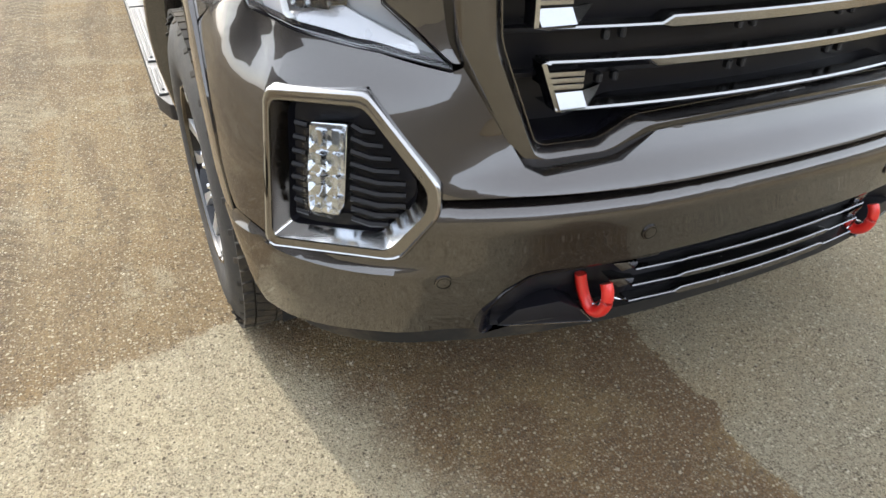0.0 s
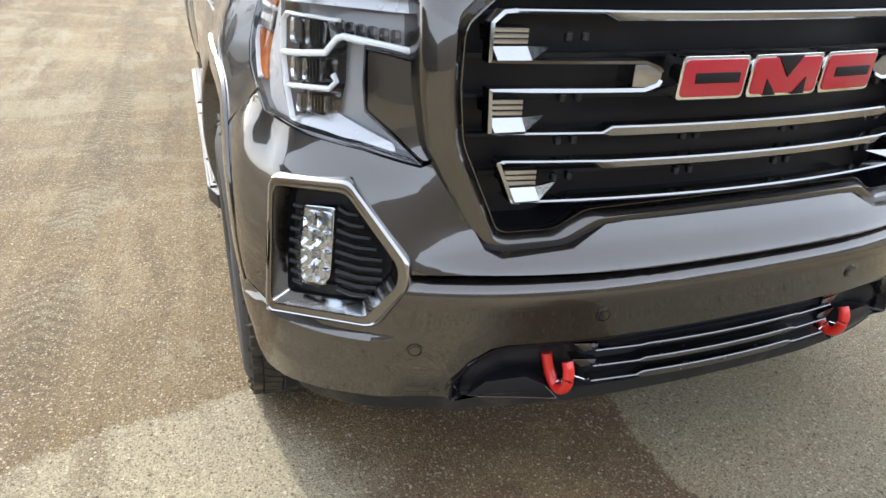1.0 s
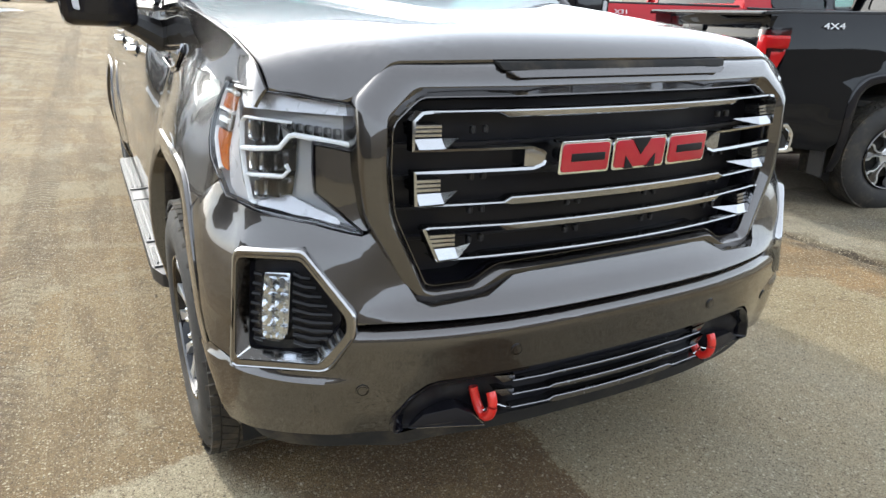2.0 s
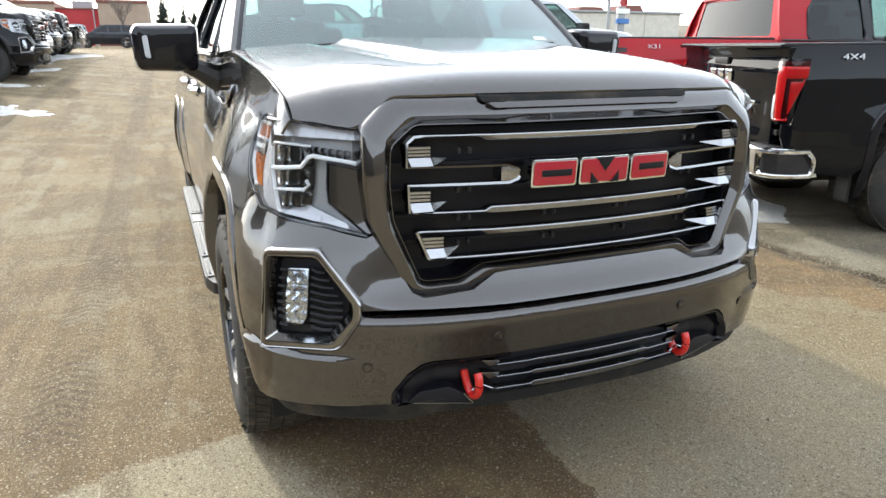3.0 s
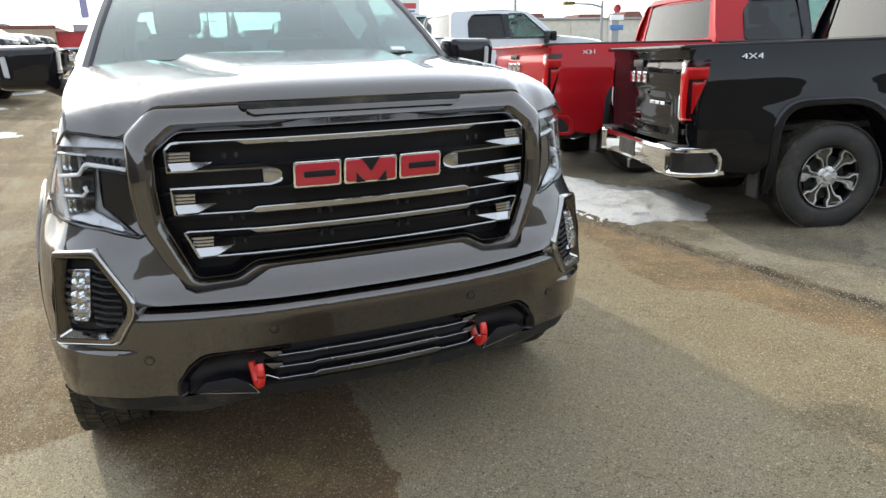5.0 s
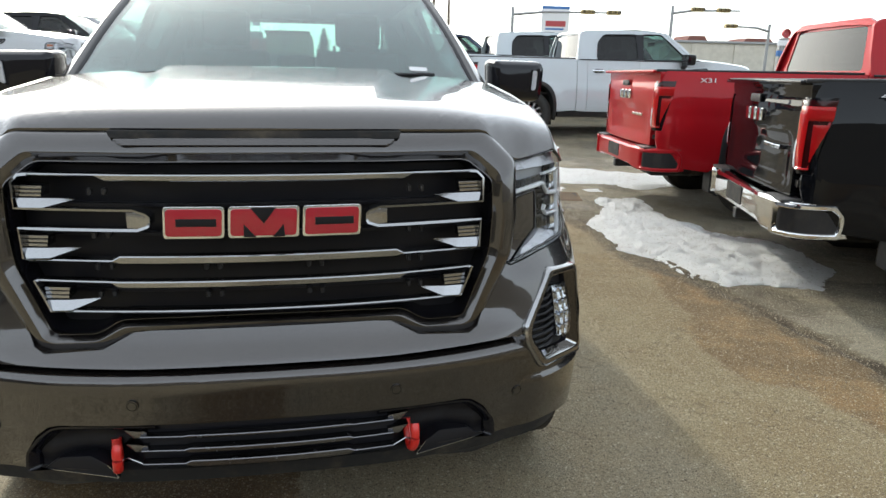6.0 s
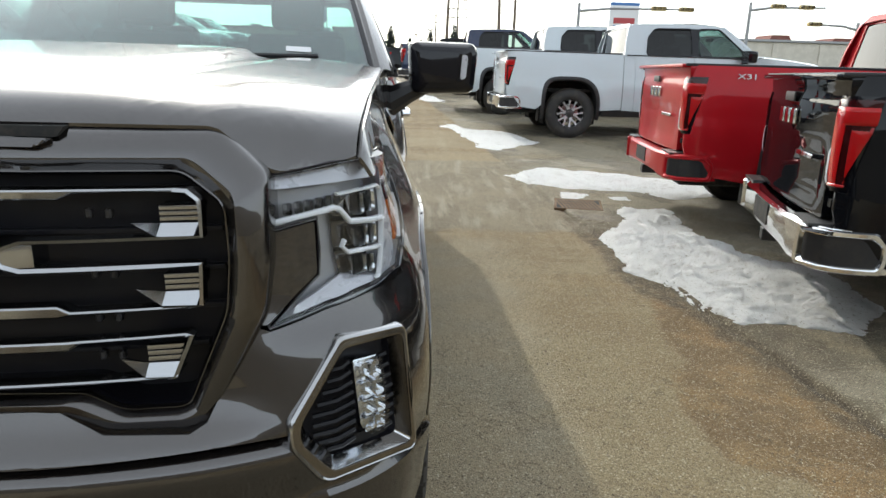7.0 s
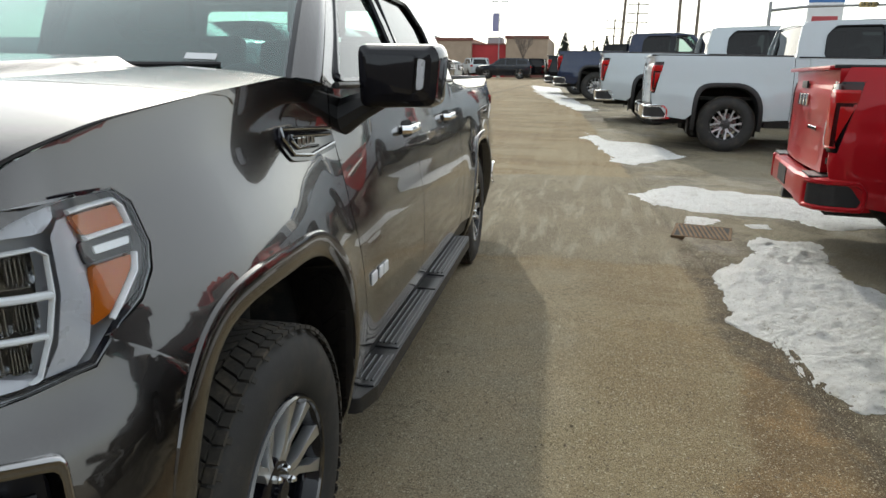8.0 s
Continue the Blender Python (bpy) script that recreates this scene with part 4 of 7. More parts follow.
    for sg in (1, -1):
        part("grille_loop", cached("loopA%d" % sg, lambda: (flip(wire([(.54, 1.236), (.562, 1.234), (.581, 1.216), (.582, 1.152), (.30, 1.150), (.272, 1.140), (.264, 1.132)], .0032), sg), c)), c, g)
        part("grille_loop", cached("loopB%d" % sg, lambda: (flip(wire([(.264, 1.118), (.268, 1.110), (.294, 1.101), (.578, 1.103), (.575, 1.026), (.55, 1.023)], .0032), sg), c)), c, g)
        part("grille_loop", cached("loopC%d" % sg, lambda: (flip(wire([(.545, .971), (.556, .970), (.523, .890), (.51, .889)], .0032), sg), c)), c, g)
        part("grille_stub", cached("stub%d" % sg, lambda: (flip(prism([(.262, 1.114), (.262, 1.136), (.282, 1.146), (.318, 1.146), (.318, 1.106), (.286, 1.104)], g_map(), -.012, .04, .003), sg), SATIN)), SATIN, g, "bright stub at the inner end of a grille loop")
        for x0, x1, z0, z1 in ((.515, .577, 1.153, 1.208), (.515, .575, 1.027, 1.085), (.478, .535, .892, .952)):
            part("grille_end", cached("end%d%g" % (sg, z0), lambda: (flip(end_block(x0, x1, z0, z1), sg), SATIN)), SATIN, g, "satin chrome end block")
            part("grille_wedge", cached("wedge%d%g" % (sg, z0), lambda: (flip(end_wedge(x0, x1, z0, z1), sg), c)), c, g, "bright wedge")
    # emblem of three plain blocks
    for x0, x1, slot in ((-.228, -.088, True), (-.074, .092, False), (.106, .246, True)):
        e = part("emblem_block", cached("emb%g" % x0, lambda: (prism(emblem_block(x0, x1, 1.086, 1.156, .005), g_map(), -.020, .03, .002), CHROME)), CHROME, t, "chrome-edged red emblem block")
        part("emblem_face", cached("embf%g" % x0, lambda: (prism(emblem_block(x0, x1, 1.086, 1.156, -.001), g_map(), -.0235, -.015, .0015), RED_ENAMEL)), RED_ENAMEL, e)
        if slot:
            part("emblem_slot", cached("embs%g" % x0, lambda: (prism([(x0 + .028, 1.112), (x1 - .016, 1.112), (x1 - .016, 1.131), (x0 + .028, 1.131)], g_map(), -.0250, -.018, .0008), MESHBLACK)), MESHBLACK, e)
        else:
            part("emblem_slot", cached("embs%g" % x0, lambda: (prism([(x0 + .052, 1.158), (x1 - .052, 1.158), ((x0 + x1) / 2, 1.118)], g_map(), -.0250, -.018, .0008), MESHBLACK)), MESHBLACK, e)
            for k in (-1, 1):
                part("emblem_slot", cached("embn%d" % k, lambda: (prism([((x0 + x1) / 2 + k * .050, 1.084), ((x0 + x1) / 2 + k * .020, 1.084), ((x0 + x1) / 2 + k * .048, 1.116)], g_map(), -.0250, -.018, .0008), MESHBLACK)), MESHBLACK, e)
    # bright insert of the hood's front edge and the dark slot above it
    part("hood_slot", cached("slot", lambda: (prism(rounded([(-.352, 1.319, 0), (.352, 1.319, 0), (.362, 1.337, 0), (-.362, 1.337, 0)], .004, 2), lambda u, v, d: Vector((u, grille_y(u, v) + d, v)), -.016, .03, .001), DARK)), DARK, t, "narrow dark slot under the hood edge")
    part("hood_slot_lip", cached("slotlip", lambda: (prism(rounded([(-.325, 1.304, 0), (.325, 1.304, 0), (.345, 1.318, 0), (-.345, 1.318, 0)], .004, 2), lambda u, v, d: Vector((u, grille_y(u, v) + d, v)), -.026, .03, .004), P)), P, t)
    for sg in (1, -1):
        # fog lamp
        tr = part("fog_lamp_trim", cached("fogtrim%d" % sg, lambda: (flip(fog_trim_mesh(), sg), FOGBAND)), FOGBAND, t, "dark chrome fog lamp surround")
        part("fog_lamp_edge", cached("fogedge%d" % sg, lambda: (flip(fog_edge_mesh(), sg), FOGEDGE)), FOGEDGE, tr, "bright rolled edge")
        part("fog_lamp_wall", cached("fogwall%d" % sg, lambda: (flip(fog_inner_mesh(), sg), MESHBLACK)), MESHBLACK, tr)
        part("fog_lamp_bevel", cached("fogbev%d" % sg, lambda: (flip(fog_bevel_mesh(True), sg), FOGSKYLIT)), FOGSKYLIT, tr, "chrome sill with the sky reflection painted bright")
        part("fog_lamp_bevel", cached("fogbevs%d" % sg, lambda: (flip(fog_bevel_mesh(False), sg), FOGSHADED)), FOGSHADED, tr)
        part("fog_lamp_backing", cached("fogback%d" % sg, lambda: (flip(fog_back_mesh(), sg), MESHBLACK)), MESHBLACK, tr)
        for i in range(9):
            z = .690 + i * .0205
            x1 = .768 + max(0, (z - .775)) * .62 + max(0, .725 - z) * .8
            if x1 < .835:
                part("fog_slat", cached("slat%d%d" % (sg, i), lambda: (flip(tube([fog_skin(at_x(x1), z - .006, -.034), fog_skin(at_x((x1 + .85) / 2), z - .002, -.026), fog_skin(at_x(.85), z + .004, -.030)], .006, 6), sg), SLATBLACK)), SLATBLACK, tr)
        for i in range(8):
            z = .685 + i * .023
            part("fog_slat", cached("slatb%d%d" % (sg, i), lambda: (flip(tube([fog_skin(at_x(.912), z, -.030), fog_skin(at_x(.930), z, -.030)], .006, 6), sg), SLATBLACK)), SLATBLACK, tr)
        fl = part("fog_lamp", cached("foglamp%d" % sg, lambda: (flip(prism(rounded([(at_x(.855), .862, 0), (at_x(.908), .856, 0), (at_x(.910), .700, 0), (at_x(.872), .697, 0), (at_x(.858), .722, 0)], .006, 2), lambda u, v, d: fog_skin(u, v, -d), .022, .06, .002), sg), FROST)), FROST, tr, "clear four-cell fog lamp")
        for i in range(4):
            for j in range(2):
                part("fog_cell", cached("cell%d%d%d" % (sg, i, j), lambda: (flip(cupf(at_x(.8715 + j * .024), .836 - i * .038 - j * .003, .0115, .0165), sg), CHROME)), CHROME, fl)
        part("fog_lens", cached("foglens%d" % sg, lambda: (flip(panel([(at_x(.857), .860), (at_x(.906), .854), (at_x(.908), .702), (at_x(.873), .699), (at_x(.860), .723)], lambda s, z: fog_skin(s, z, -.008), .03, .012, (0, 1, 0)), sg), CLEAR)), CLEAR, fl).visible_shadow = False
        # headlamp
        h = part("headlight", cached("hlback%d" % sg, lambda: (flip(panel(LENS, lambda s, z: lamp_skin(s, z, .055), .04, .055, lambda u, v: (lamp_skin(u, v, 0) - lamp_skin(u, v, .055)) / .055), sg), LAMPGREY)), LAMPGREY, t, "multi-element headlight with clear lens and white light guides")
        part("headlight_rim", cached("hlrim%d" % sg, lambda: (flip(loft([[lamp_skin(p[0] + dx, p[1] + dz, d) for p, (dx, dz) in zip(LENS, rim_shift(LENS, e))] for e, d in ((.006, .012), (.004, .002), (-.003, .002), (-.006, .010))]), sg), GLOSS)), GLOSS, h)
        part("light_guide", cached("lg1%d" % sg, lambda: (flip(strip([(.730, 1.153), (.81, 1.164), (.891, 1.173), (.907, 1.169), (.938, 1.141), (1.009, 1.135), (1.098, 1.129)], .0058, .012), sg), WHITE_PLASTIC)), WHITE_PLASTIC, h, "white light guide")
        part("light_guide", cached("lg2%d" % sg, lambda: (flip(strip([(.921, 1.103), (.911, 1.091), (.93, 1.076), (.988, 1.074), (1.078, 1.068)], .0046, .016), sg), WHITE_PLASTIC)), WHITE_PLASTIC, h, "white light guide")
        part("light_guide", cached("lg3%d" % sg, lambda: (flip(strip([(.90, 1.199), (.976, 1.202), (1.080, 1.202), (1.100, 1.190), (1.098, 1.128), (1.080, 1.067), (1.050, 1.010), (1.028, 1.003)], .0030, .012), sg), WHITE_PLASTIC)), WHITE_PLASTIC, h, "white light guide")
        part("light_guide", cached("lg4%d" % sg, lambda: (flip(panel([(.764, .976), (.774, .990), (.859, 1.013), (.918, 1.028), (1.033, 1.008), (1.087, .990), (1.06, .984), (.947, .976), (.851, .974)], lambda s, z: lamp_skin(s, z, .012 + max(0, z - .99) * .7), .02, .02, (0, 1, 0)), sg), PALE)), PALE, h, "pale light guide plate")
        part("lamp_bezel", cached("lb1%d" % sg, lambda: (flip(panel([(1.115, 1.215), (1.14, 1.235), (1.170, 1.235), (1.182, 1.19), (1.172, 1.114), (1.138, 1.035), (1.096, .998), (1.056, 1.006), (1.090, 1.05), (1.112, 1.127)], lambda s, z: lamp_skin(s, z, .014), .02, .02, (-.5, .8, 0)), sg), PALE)), PALE, h, "pale satin lamp bezel")
        part("lamp_bezel", cached("lb2%d" % sg, lambda: (flip(panel([(.735, 1.217), (.85, 1.222), (.98, 1.224), (1.09, 1.222), (1.125, 1.240), (1.135, 1.262), (1.0, 1.262), (.95, 1.260), (.86, 1.253), (.79, 1.246), (.728, 1.239)], lambda s, z: lamp_skin(s, z, .014 + (z - 1.212) * .3), .02, .012, (0, 1, 0)), sg), PALE)), PALE, h)
        part("lamp_cavity", cached("lc%d" % sg, lambda: (flip(panel([(.90, 1.196), (1.094, 1.198), (1.09, 1.12), (1.07, 1.06), (1.04, 1.012), (.92, 1.024), (.905, 1.09)], lambda s, z: lamp_skin(s, z, .046), .05, 0), sg), DARKCHROME)), DARKCHROME, h)
        part("lamp_tray", cached("ltray%d" % sg, lambda: (flip(panel([(.736, 1.150), (.81, 1.160), (.893, 1.170), (.94, 1.150), (.955, 1.196), (.89, 1.214), (.80, 1.212), (.738, 1.212)], lambda s, z: lamp_skin(s, z, .040), .05, 0), sg), LAMPGREY)), LAMPGREY, h, "grey tray of the upper light bar")
        for i, (s, z, w, hh) in enumerate(((.975, 1.172, .032, .023), (1.048, 1.172, .030, .023), (.985, 1.104, .034, .022), (1.048, 1.102, .024, .022), (.968, 1.044, .030, .019), (1.022, 1.040, .022, .019))):
            part("reflector", cached("cup%d%d" % (sg, i), lambda: (flip(cup(s, z, w, hh, .020, .050), sg), CHROME)), CHROME, h, "chrome reflector bowl")
            for k in (-.66, -.33, 0, .33, .66):
                part("reflector_fin", cached("fin%d%d%g" % (sg, i, k), lambda: (flip(strip([(s + w * k, z - hh * .8), (s + w * k, z + hh * .8)], .0022, .030, .012), sg), SATIN)), SATIN, h)
        for i in range(6):
            part("led_cell", cached("led%d%d" % (sg, i), lambda: (flip(cup(.770 + i * .027, 1.177 + i * .0022, .0115, .012, .020, .040), sg), SATIN)), SATIN, h)
        part("lamp_bezel", cached("lb3%d" % sg, lambda: (flip(strip([(.738, 1.158), (.81, 1.163), (.895, 1.171), (.93, 1.190)], .0028, .018), sg), SATIN)), SATIN, h)
        part("lens", cached("hllens%d" % sg, lambda: (flip(panel(LENS, lambda s, z: lamp_skin(s, z, 0), .04), sg), CLEAR)), CLEAR, h, "clear plastic lens").visible_shadow = False
        part("amber_reflector", cached("amb1%d" % sg, lambda: (flip(panel(rounded([(1.186, 1.234), (1.296, 1.237), (1.301, 1.203), (1.200, 1.201)], .006, 2), lambda s, z: lamp_skin(s, z, .010), .02, .01, (-1, 0, 0)), sg), AMBER)), AMBER, h, "amber side reflector")
        part("amber_reflector", cached("amb2%d" % sg, lambda: (flip(panel(rounded([(1.192, 1.151), (1.286, 1.152), (1.272, 1.131), (1.190, 1.075), (1.152, 1.066)], .005, 2), lambda s, z: lamp_skin(s, z, .010), .02, .01, (-1, 0, 0)), sg), AMBER)), AMBER, h, "amber side reflector")
        part("amber_rim", cached("amr%d" % sg, lambda: (flip(strip([(1.178, 1.242), (1.295, 1.245), (1.308, 1.232), (1.310, 1.199), (1.20, 1.196)], .0035, .008), sg), WHITE_PLASTIC)), WHITE_PLASTIC, h)
        part("amber_rim", cached("amq%d" % sg, lambda: (flip(strip([(1.296, 1.154), (1.280, 1.126), (1.192, 1.066)], .003, .008), sg), WHITE_PLASTIC)), WHITE_PLASTIC, h)
        part("side_marker", cached("amb3%d" % sg, lambda: (flip(panel(rounded([(1.176, 1.193), (1.306, 1.191), (1.292, 1.157), (1.178, 1.158)], .008, 2), lambda s, z: lamp_skin(s, z, .009), .02, .01, (-1, 0, 0)), sg), BLACK)), BLACK, h)
        part("side_marker", cached("amb4%d" % sg, lambda: (flip(panel(rounded([(1.205, 1.170), (1.288, 1.171), (1.292, 1.183), (1.205, 1.182)], .004, 2), lambda s, z: lamp_skin(s, z, .005), .02, .008, (-1, 0, 0)), sg), WHITE_PLASTIC)), WHITE_PLASTIC, h)
        part("headlight_filler", cached("filler%d" % sg, lambda: (flip(panel(rounded(FILLER, .006, 2), lambda s, z: lamp_skin(s, z, .004), .03, .03, (0, 1, 0)), sg), P)), P, t)


def cupf(s, z, w, h):
    loops = []
    for f, d in ((1, .014), (.92, .018), (.6, .03), (.3, .04), (.1, .042)):
        lp = rounded([(s - w * f, z - h * f, 0), (s + w * f, z - h * f, 0), (s + w * f, z + h * f, 0), (s - w * f, z + h * f, 0)], min(w, h) * f * .4, 2)
        loops.append([fog_skin(p.x, p.y, -d) for p in lp])
    return loft(loops, True, (False, True))


def rim_shift(pts, e):
    """Outward moves of a closed outline's corners by e."""
    out = []
    n = len(pts)
    area = sum(pts[i - 1][0] * pts[i][1] - pts[i][0] * pts[i - 1][1] for i in range(n))
    for i in range(n):
        a, c = pts[i - 1], pts[(i + 1) % n]
        t = Vector((c[0] - a[0], c[1] - a[1])).normalized() * (1 if area > 0 else -1)
        out.append((t.y * e, -t.x * e))
    return out


def well_mesh(cy):
    ang = np.linspace(radians(200), radians(-20), 24)
    b = loft([[(x, *arch(r, a, cy)) for a in ang] for x, r in ((.93, .515), (.80, .51), (.55, .505), (.48, .30), (.48, .05))], False)
    return b


def step_board(t, sg):
    """Side step with a chamfered nose and ribbed tread pads."""
    o = rounded([(.935, 1.56, 0), (.975, 1.475, 0), (1.025, 1.49, 0), (1.056, 1.60, 0), (1.056, 3.80, 0), (1.03, 3.87, 0), (.935, 3.87, 0)], .012, 3)
    s = part("side_step", cached("stepbody%d" % sg, lambda: (flip(prism([(p.x, p.y) for p in o], lambda u, v, d: Vector((u, v, .375 + d)), .0, .055, .006), sg), BLACK)), BLACK, t, "dark side step with ribbed tread pads")
    for i, (y0, y1) in enumerate(((1.58, 1.86), (1.92, 2.66), (2.68, 2.86), (2.92, 3.84))):
        p = part("tread_pad", cached("pad%d%d" % (sg, i), lambda: (flip(box(.945, 1.048, y0, y1, .426, .437, .003, 1), sg), STEPMETAL)), STEPMETAL, s, "satin aluminium tread pad")
        if y1 - y0 > .2:
            for k in range(4):
                part("tread_rib", cached("rib%d%d%d" % (sg, i, k), lambda: (flip(box(.957 + k * .023, .966 + k * .023, y0 + .03, y1 - .03, .434, .443, .003, 1), sg), STEPMETAL)), STEPMETAL, p)
                part("tread_groove", cached("grv%d%d%d" % (sg, i, k), lambda: (flip(box(.9675 + k * .023, .9715 + k * .023, y0 + .03, y1 - .03, .435, .4385, .001, 1), sg), BLACK)), BLACK, p)
    for y in (1.75, 2.70, 3.70):
        part("step_bracket", cached("brk%d%g" % (sg, y), lambda: (flip(box(.70, .95, y - .03, y + .03, .36, .40, .006, 1), sg), DARK)), DARK, s)


def add_text(name, body, size, mat, parent, m):
    cu = bpy.data.curves.new(name, "FONT")
    cu.body, cu.size, cu.extrude, cu.align_x = body, size, .002, "CENTER"
    cu.materials.append(mat)
    ob = new(name, cu)
    ob.parent, ob.matrix_basis = parent, m
    return ob


def pickup(label, m, P, rear_bumper=CHROME, face=MACHINED, back=GLOSS, steps=False, spread=.075, bright=SATIN, front=True, group="parked pickups", flare=TRIM, mirror=GLOSS, cover=True, hooks=True, flared=False):
    t = thing("pickup_truck", label, "pickup truck", m, group)
    if front:
        add_front(t, P, bright, hooks)
    part("hood", cached("hood", lambda: (hood_mesh(), P)), P, t)
    for sg in (1, -1):
        part("fender", cached("fender%d" % sg, lambda: (flip(fender_mesh(), sg), P)), P, t)
        d1 = part("door", cached("door1%d" % sg, lambda: (flip(door_mesh(1.628, 2.597), sg), P)), P, t)
        d2 = part("door", cached("door2%d" % sg, lambda: (flip(door_mesh(2.603, 3.612), sg), P)), P, t)
        part("cab_corner", cached("cabcorner%d" % sg, lambda: (flip(panel([(3.618, .50), (3.812, .51), (3.812, flank_top(3.812)), (3.618, flank_top(3.618))], side, (.045, .03), .02, (-1, 0, 0)), sg), P)), P, t)
        part("box_side", cached("boxside%d" % sg, lambda: (flip(box_side_mesh(), sg), P)), P, t)
        for d, y in ((d1, 2.44), (d2, 3.40)):
            h = part("door_handle", cached("handle%d%g" % (sg, y), lambda: (flip(tube([side(y - .11, 1.235, .004), side(y - .09, 1.235, .034), side(y, 1.238, .040), side(y + .09, 1.24, .034), side(y + .11, 1.24, .004)], .014, 8, flat=1.3), sg), CHROME)), CHROME, d, "chrome pull handle")
            part("handle_recess", cached("recess%d%g" % (sg, y), lambda: (flip(panel(rounded([(y - .09, 1.20), (y + .09, 1.20), (y + .09, 1.27), (y - .09, 1.27)], .03, 3), lambda a, b_: side(a, b_, .002), .03), sg), DARK)), DARK, d)
        for cy in (WHEEL_Y, REAR_Y):
            part("wheel_arch_flare", cached("flare%d%g" % (sg, cy), lambda: (flip(flare_mesh(cy), sg), flare)), flare, t, "dark plastic arch trim" if flare is TRIM else "")
            part("wheel_well", cached("well%d%g" % (sg, cy), lambda: (flip(well_mesh(cy), sg), DARK)), DARK, t)
            add_wheel(t, 1.026 if steps and cy == WHEEL_Y else .998, cy, sg, face, back, 6, spread, flared)
        part("rocker", cached("rocker%d" % sg, lambda: (flip(rocker_mesh(), sg), BLACK)), BLACK, t)
        part("windshield_pillar", cached("apillar%d" % sg, lambda: (flip(pillar_mesh(), sg), P)), P, t)
        part("cab_side", cached("cabside%d" % sg, lambda: (flip(cab_side_mesh(), sg), P)), P, t)
        for k, (w, mat) in enumerate(((WIN_F, SIDEGLASS), (WIN_R, PRIVACY))):
            part("side_window", cached("win%d%d" % (sg, k), lambda: (flip(panel(rounded([(a, b_) for a, b_ in w], .04, 3), lambda y, z: house(y, z, -.012), .15), sg), mat)), mat, t, "tinted window").visible_shadow = False
        for k, w in enumerate((WIN_F, WIN_R)):
            part("window_frame", cached("wframe%d%d" % (sg, k), lambda: (flip(tube([house(p.x, p.y, .001) for p in rounded([(a, b_, 0) for a, b_ in w], .05, 4)], .013, 6, closed=True), sg), GLOSS)), GLOSS, t)
        part("window_trim", cached("wtrim%d" % sg, lambda: (flip(tube([house(y, z, .004) for y, z in ((1.62, 1.425), (2.0, 1.426), (2.6, 1.427), (3.2, 1.428), (3.77, 1.43))], .011, 6), sg), BLACK)), BLACK, t)
        part("pillar_trim", cached("ptrim%d" % sg, lambda: (flip(panel([(2.53, 1.44), (2.64, 1.44), (2.64, 1.84), (2.50, 1.84)], lambda y, z: house(y, z, .003), .1, .006, (-1, 0, 0)), sg), GLOSS)), GLOSS, t)
        mr = part("door_mirror", cached("mirror%d" % sg, lambda: (flip(mirror_mesh(), sg), mirror)), mirror, t, "black door mirror with a lamp strip" if mirror is GLOSS else "", Matrix.Translation((-sg * .030, .04, -.018)))
        part("mirror_foot", cached("mfoot%d" % sg, lambda: (flip(mirror_foot_mesh(), sg), BLACK)), BLACK, mr)
        part("mirror_lamp", cached("mlamp%d" % sg, lambda: (flip(panel(rounded([(1.208, 1.430), (1.230, 1.436), (1.236, 1.522), (1.214, 1.526)], .008, 2), lambda x, z: Vector((x, 1.592, z)), .03, .02, (0, 1, 0)), sg), PALE)), PALE, mr, "clear lamp strip")
        part("mirror_inset", cached("minset%d" % sg, lambda: (flip(prism(rounded([(1.05, 1.415, 0), (1.195, 1.417, 0), (1.207, 1.535, 0), (1.038, 1.540, 0)], .012, 2), lambda u, v, d: Vector((u, 1.598 + d, v)), -.004, .02, .003), sg), GLOSS)), GLOSS, mr)
        part("mirror_glass", cached("mglass%d" % sg, lambda: (flip(panel(rounded([(1.05, 1.425), (1.26, 1.43), (1.268, 1.555), (1.045, 1.565)], .02, 2), lambda x, z: Vector((x, 1.768, z)), .2), sg), CHROME)), CHROME, mr)
        b = part("fender_badge", cached("fb%d" % sg, lambda: (flip(panel(rounded([(1.215, 1.285), (1.265, 1.230), (1.41, 1.216), (1.614, 1.232), (1.614, 1.288), (1.23, 1.322)], .02, 3), lambda y, z: side(y, z, .006), .03, .008, (-1, 0, 0)), sg), GLOSS)), GLOSS, t, "black vent badge with bright lines")
        for path in ([(1.605, 1.296), (1.26, 1.316), (1.25, 1.293), (1.285, 1.246), (1.41, 1.232), (1.605, 1.250)], [(1.595, 1.277), (1.31, 1.294), (1.30, 1.281), (1.325, 1.260), (1.48, 1.252)]):
            part("badge_line", cached("bl%d%g" % (sg, path[0][0]), lambda: (flip(tube([side(y, z, .010) for y, z in path], .0045, 6), sg), SATIN)), SATIN, b)
        for i in range(4):
            q = side(1.35 + i * .036, 1.273, .009)
            part("badge_bar", cached("bb%d" % i, lambda: (box(-.003, .003, -.011, .011, -.013, .013, .003, 1), SATIN)), SATIN, b, "", Matrix.Translation((sg * q.x, q.y, q.z)))
        # rear corner
        tl = part("tail_light", cached("tl%d" % sg, lambda: (flip(tail_lamp_mesh(-.02, 1.0, .905, 1.335, 0, .50), sg), SMOKED)), SMOKED, t, "red tail light with dark edging")
        part("tail_light_edge", cached("tle%d" % sg, lambda: (flip(tail_lamp_mesh(-.07, 1.10, .885, 1.352, .010, .50), sg), GLOSS)), GLOSS, tl)
        part("tail_light_column", cached("tlc%d" % sg, lambda: (flip(tail_lamp_mesh(.05, .40, .92, 1.30, -.005, .06), sg), TAILRED)), TAILRED, tl, "red lens column")
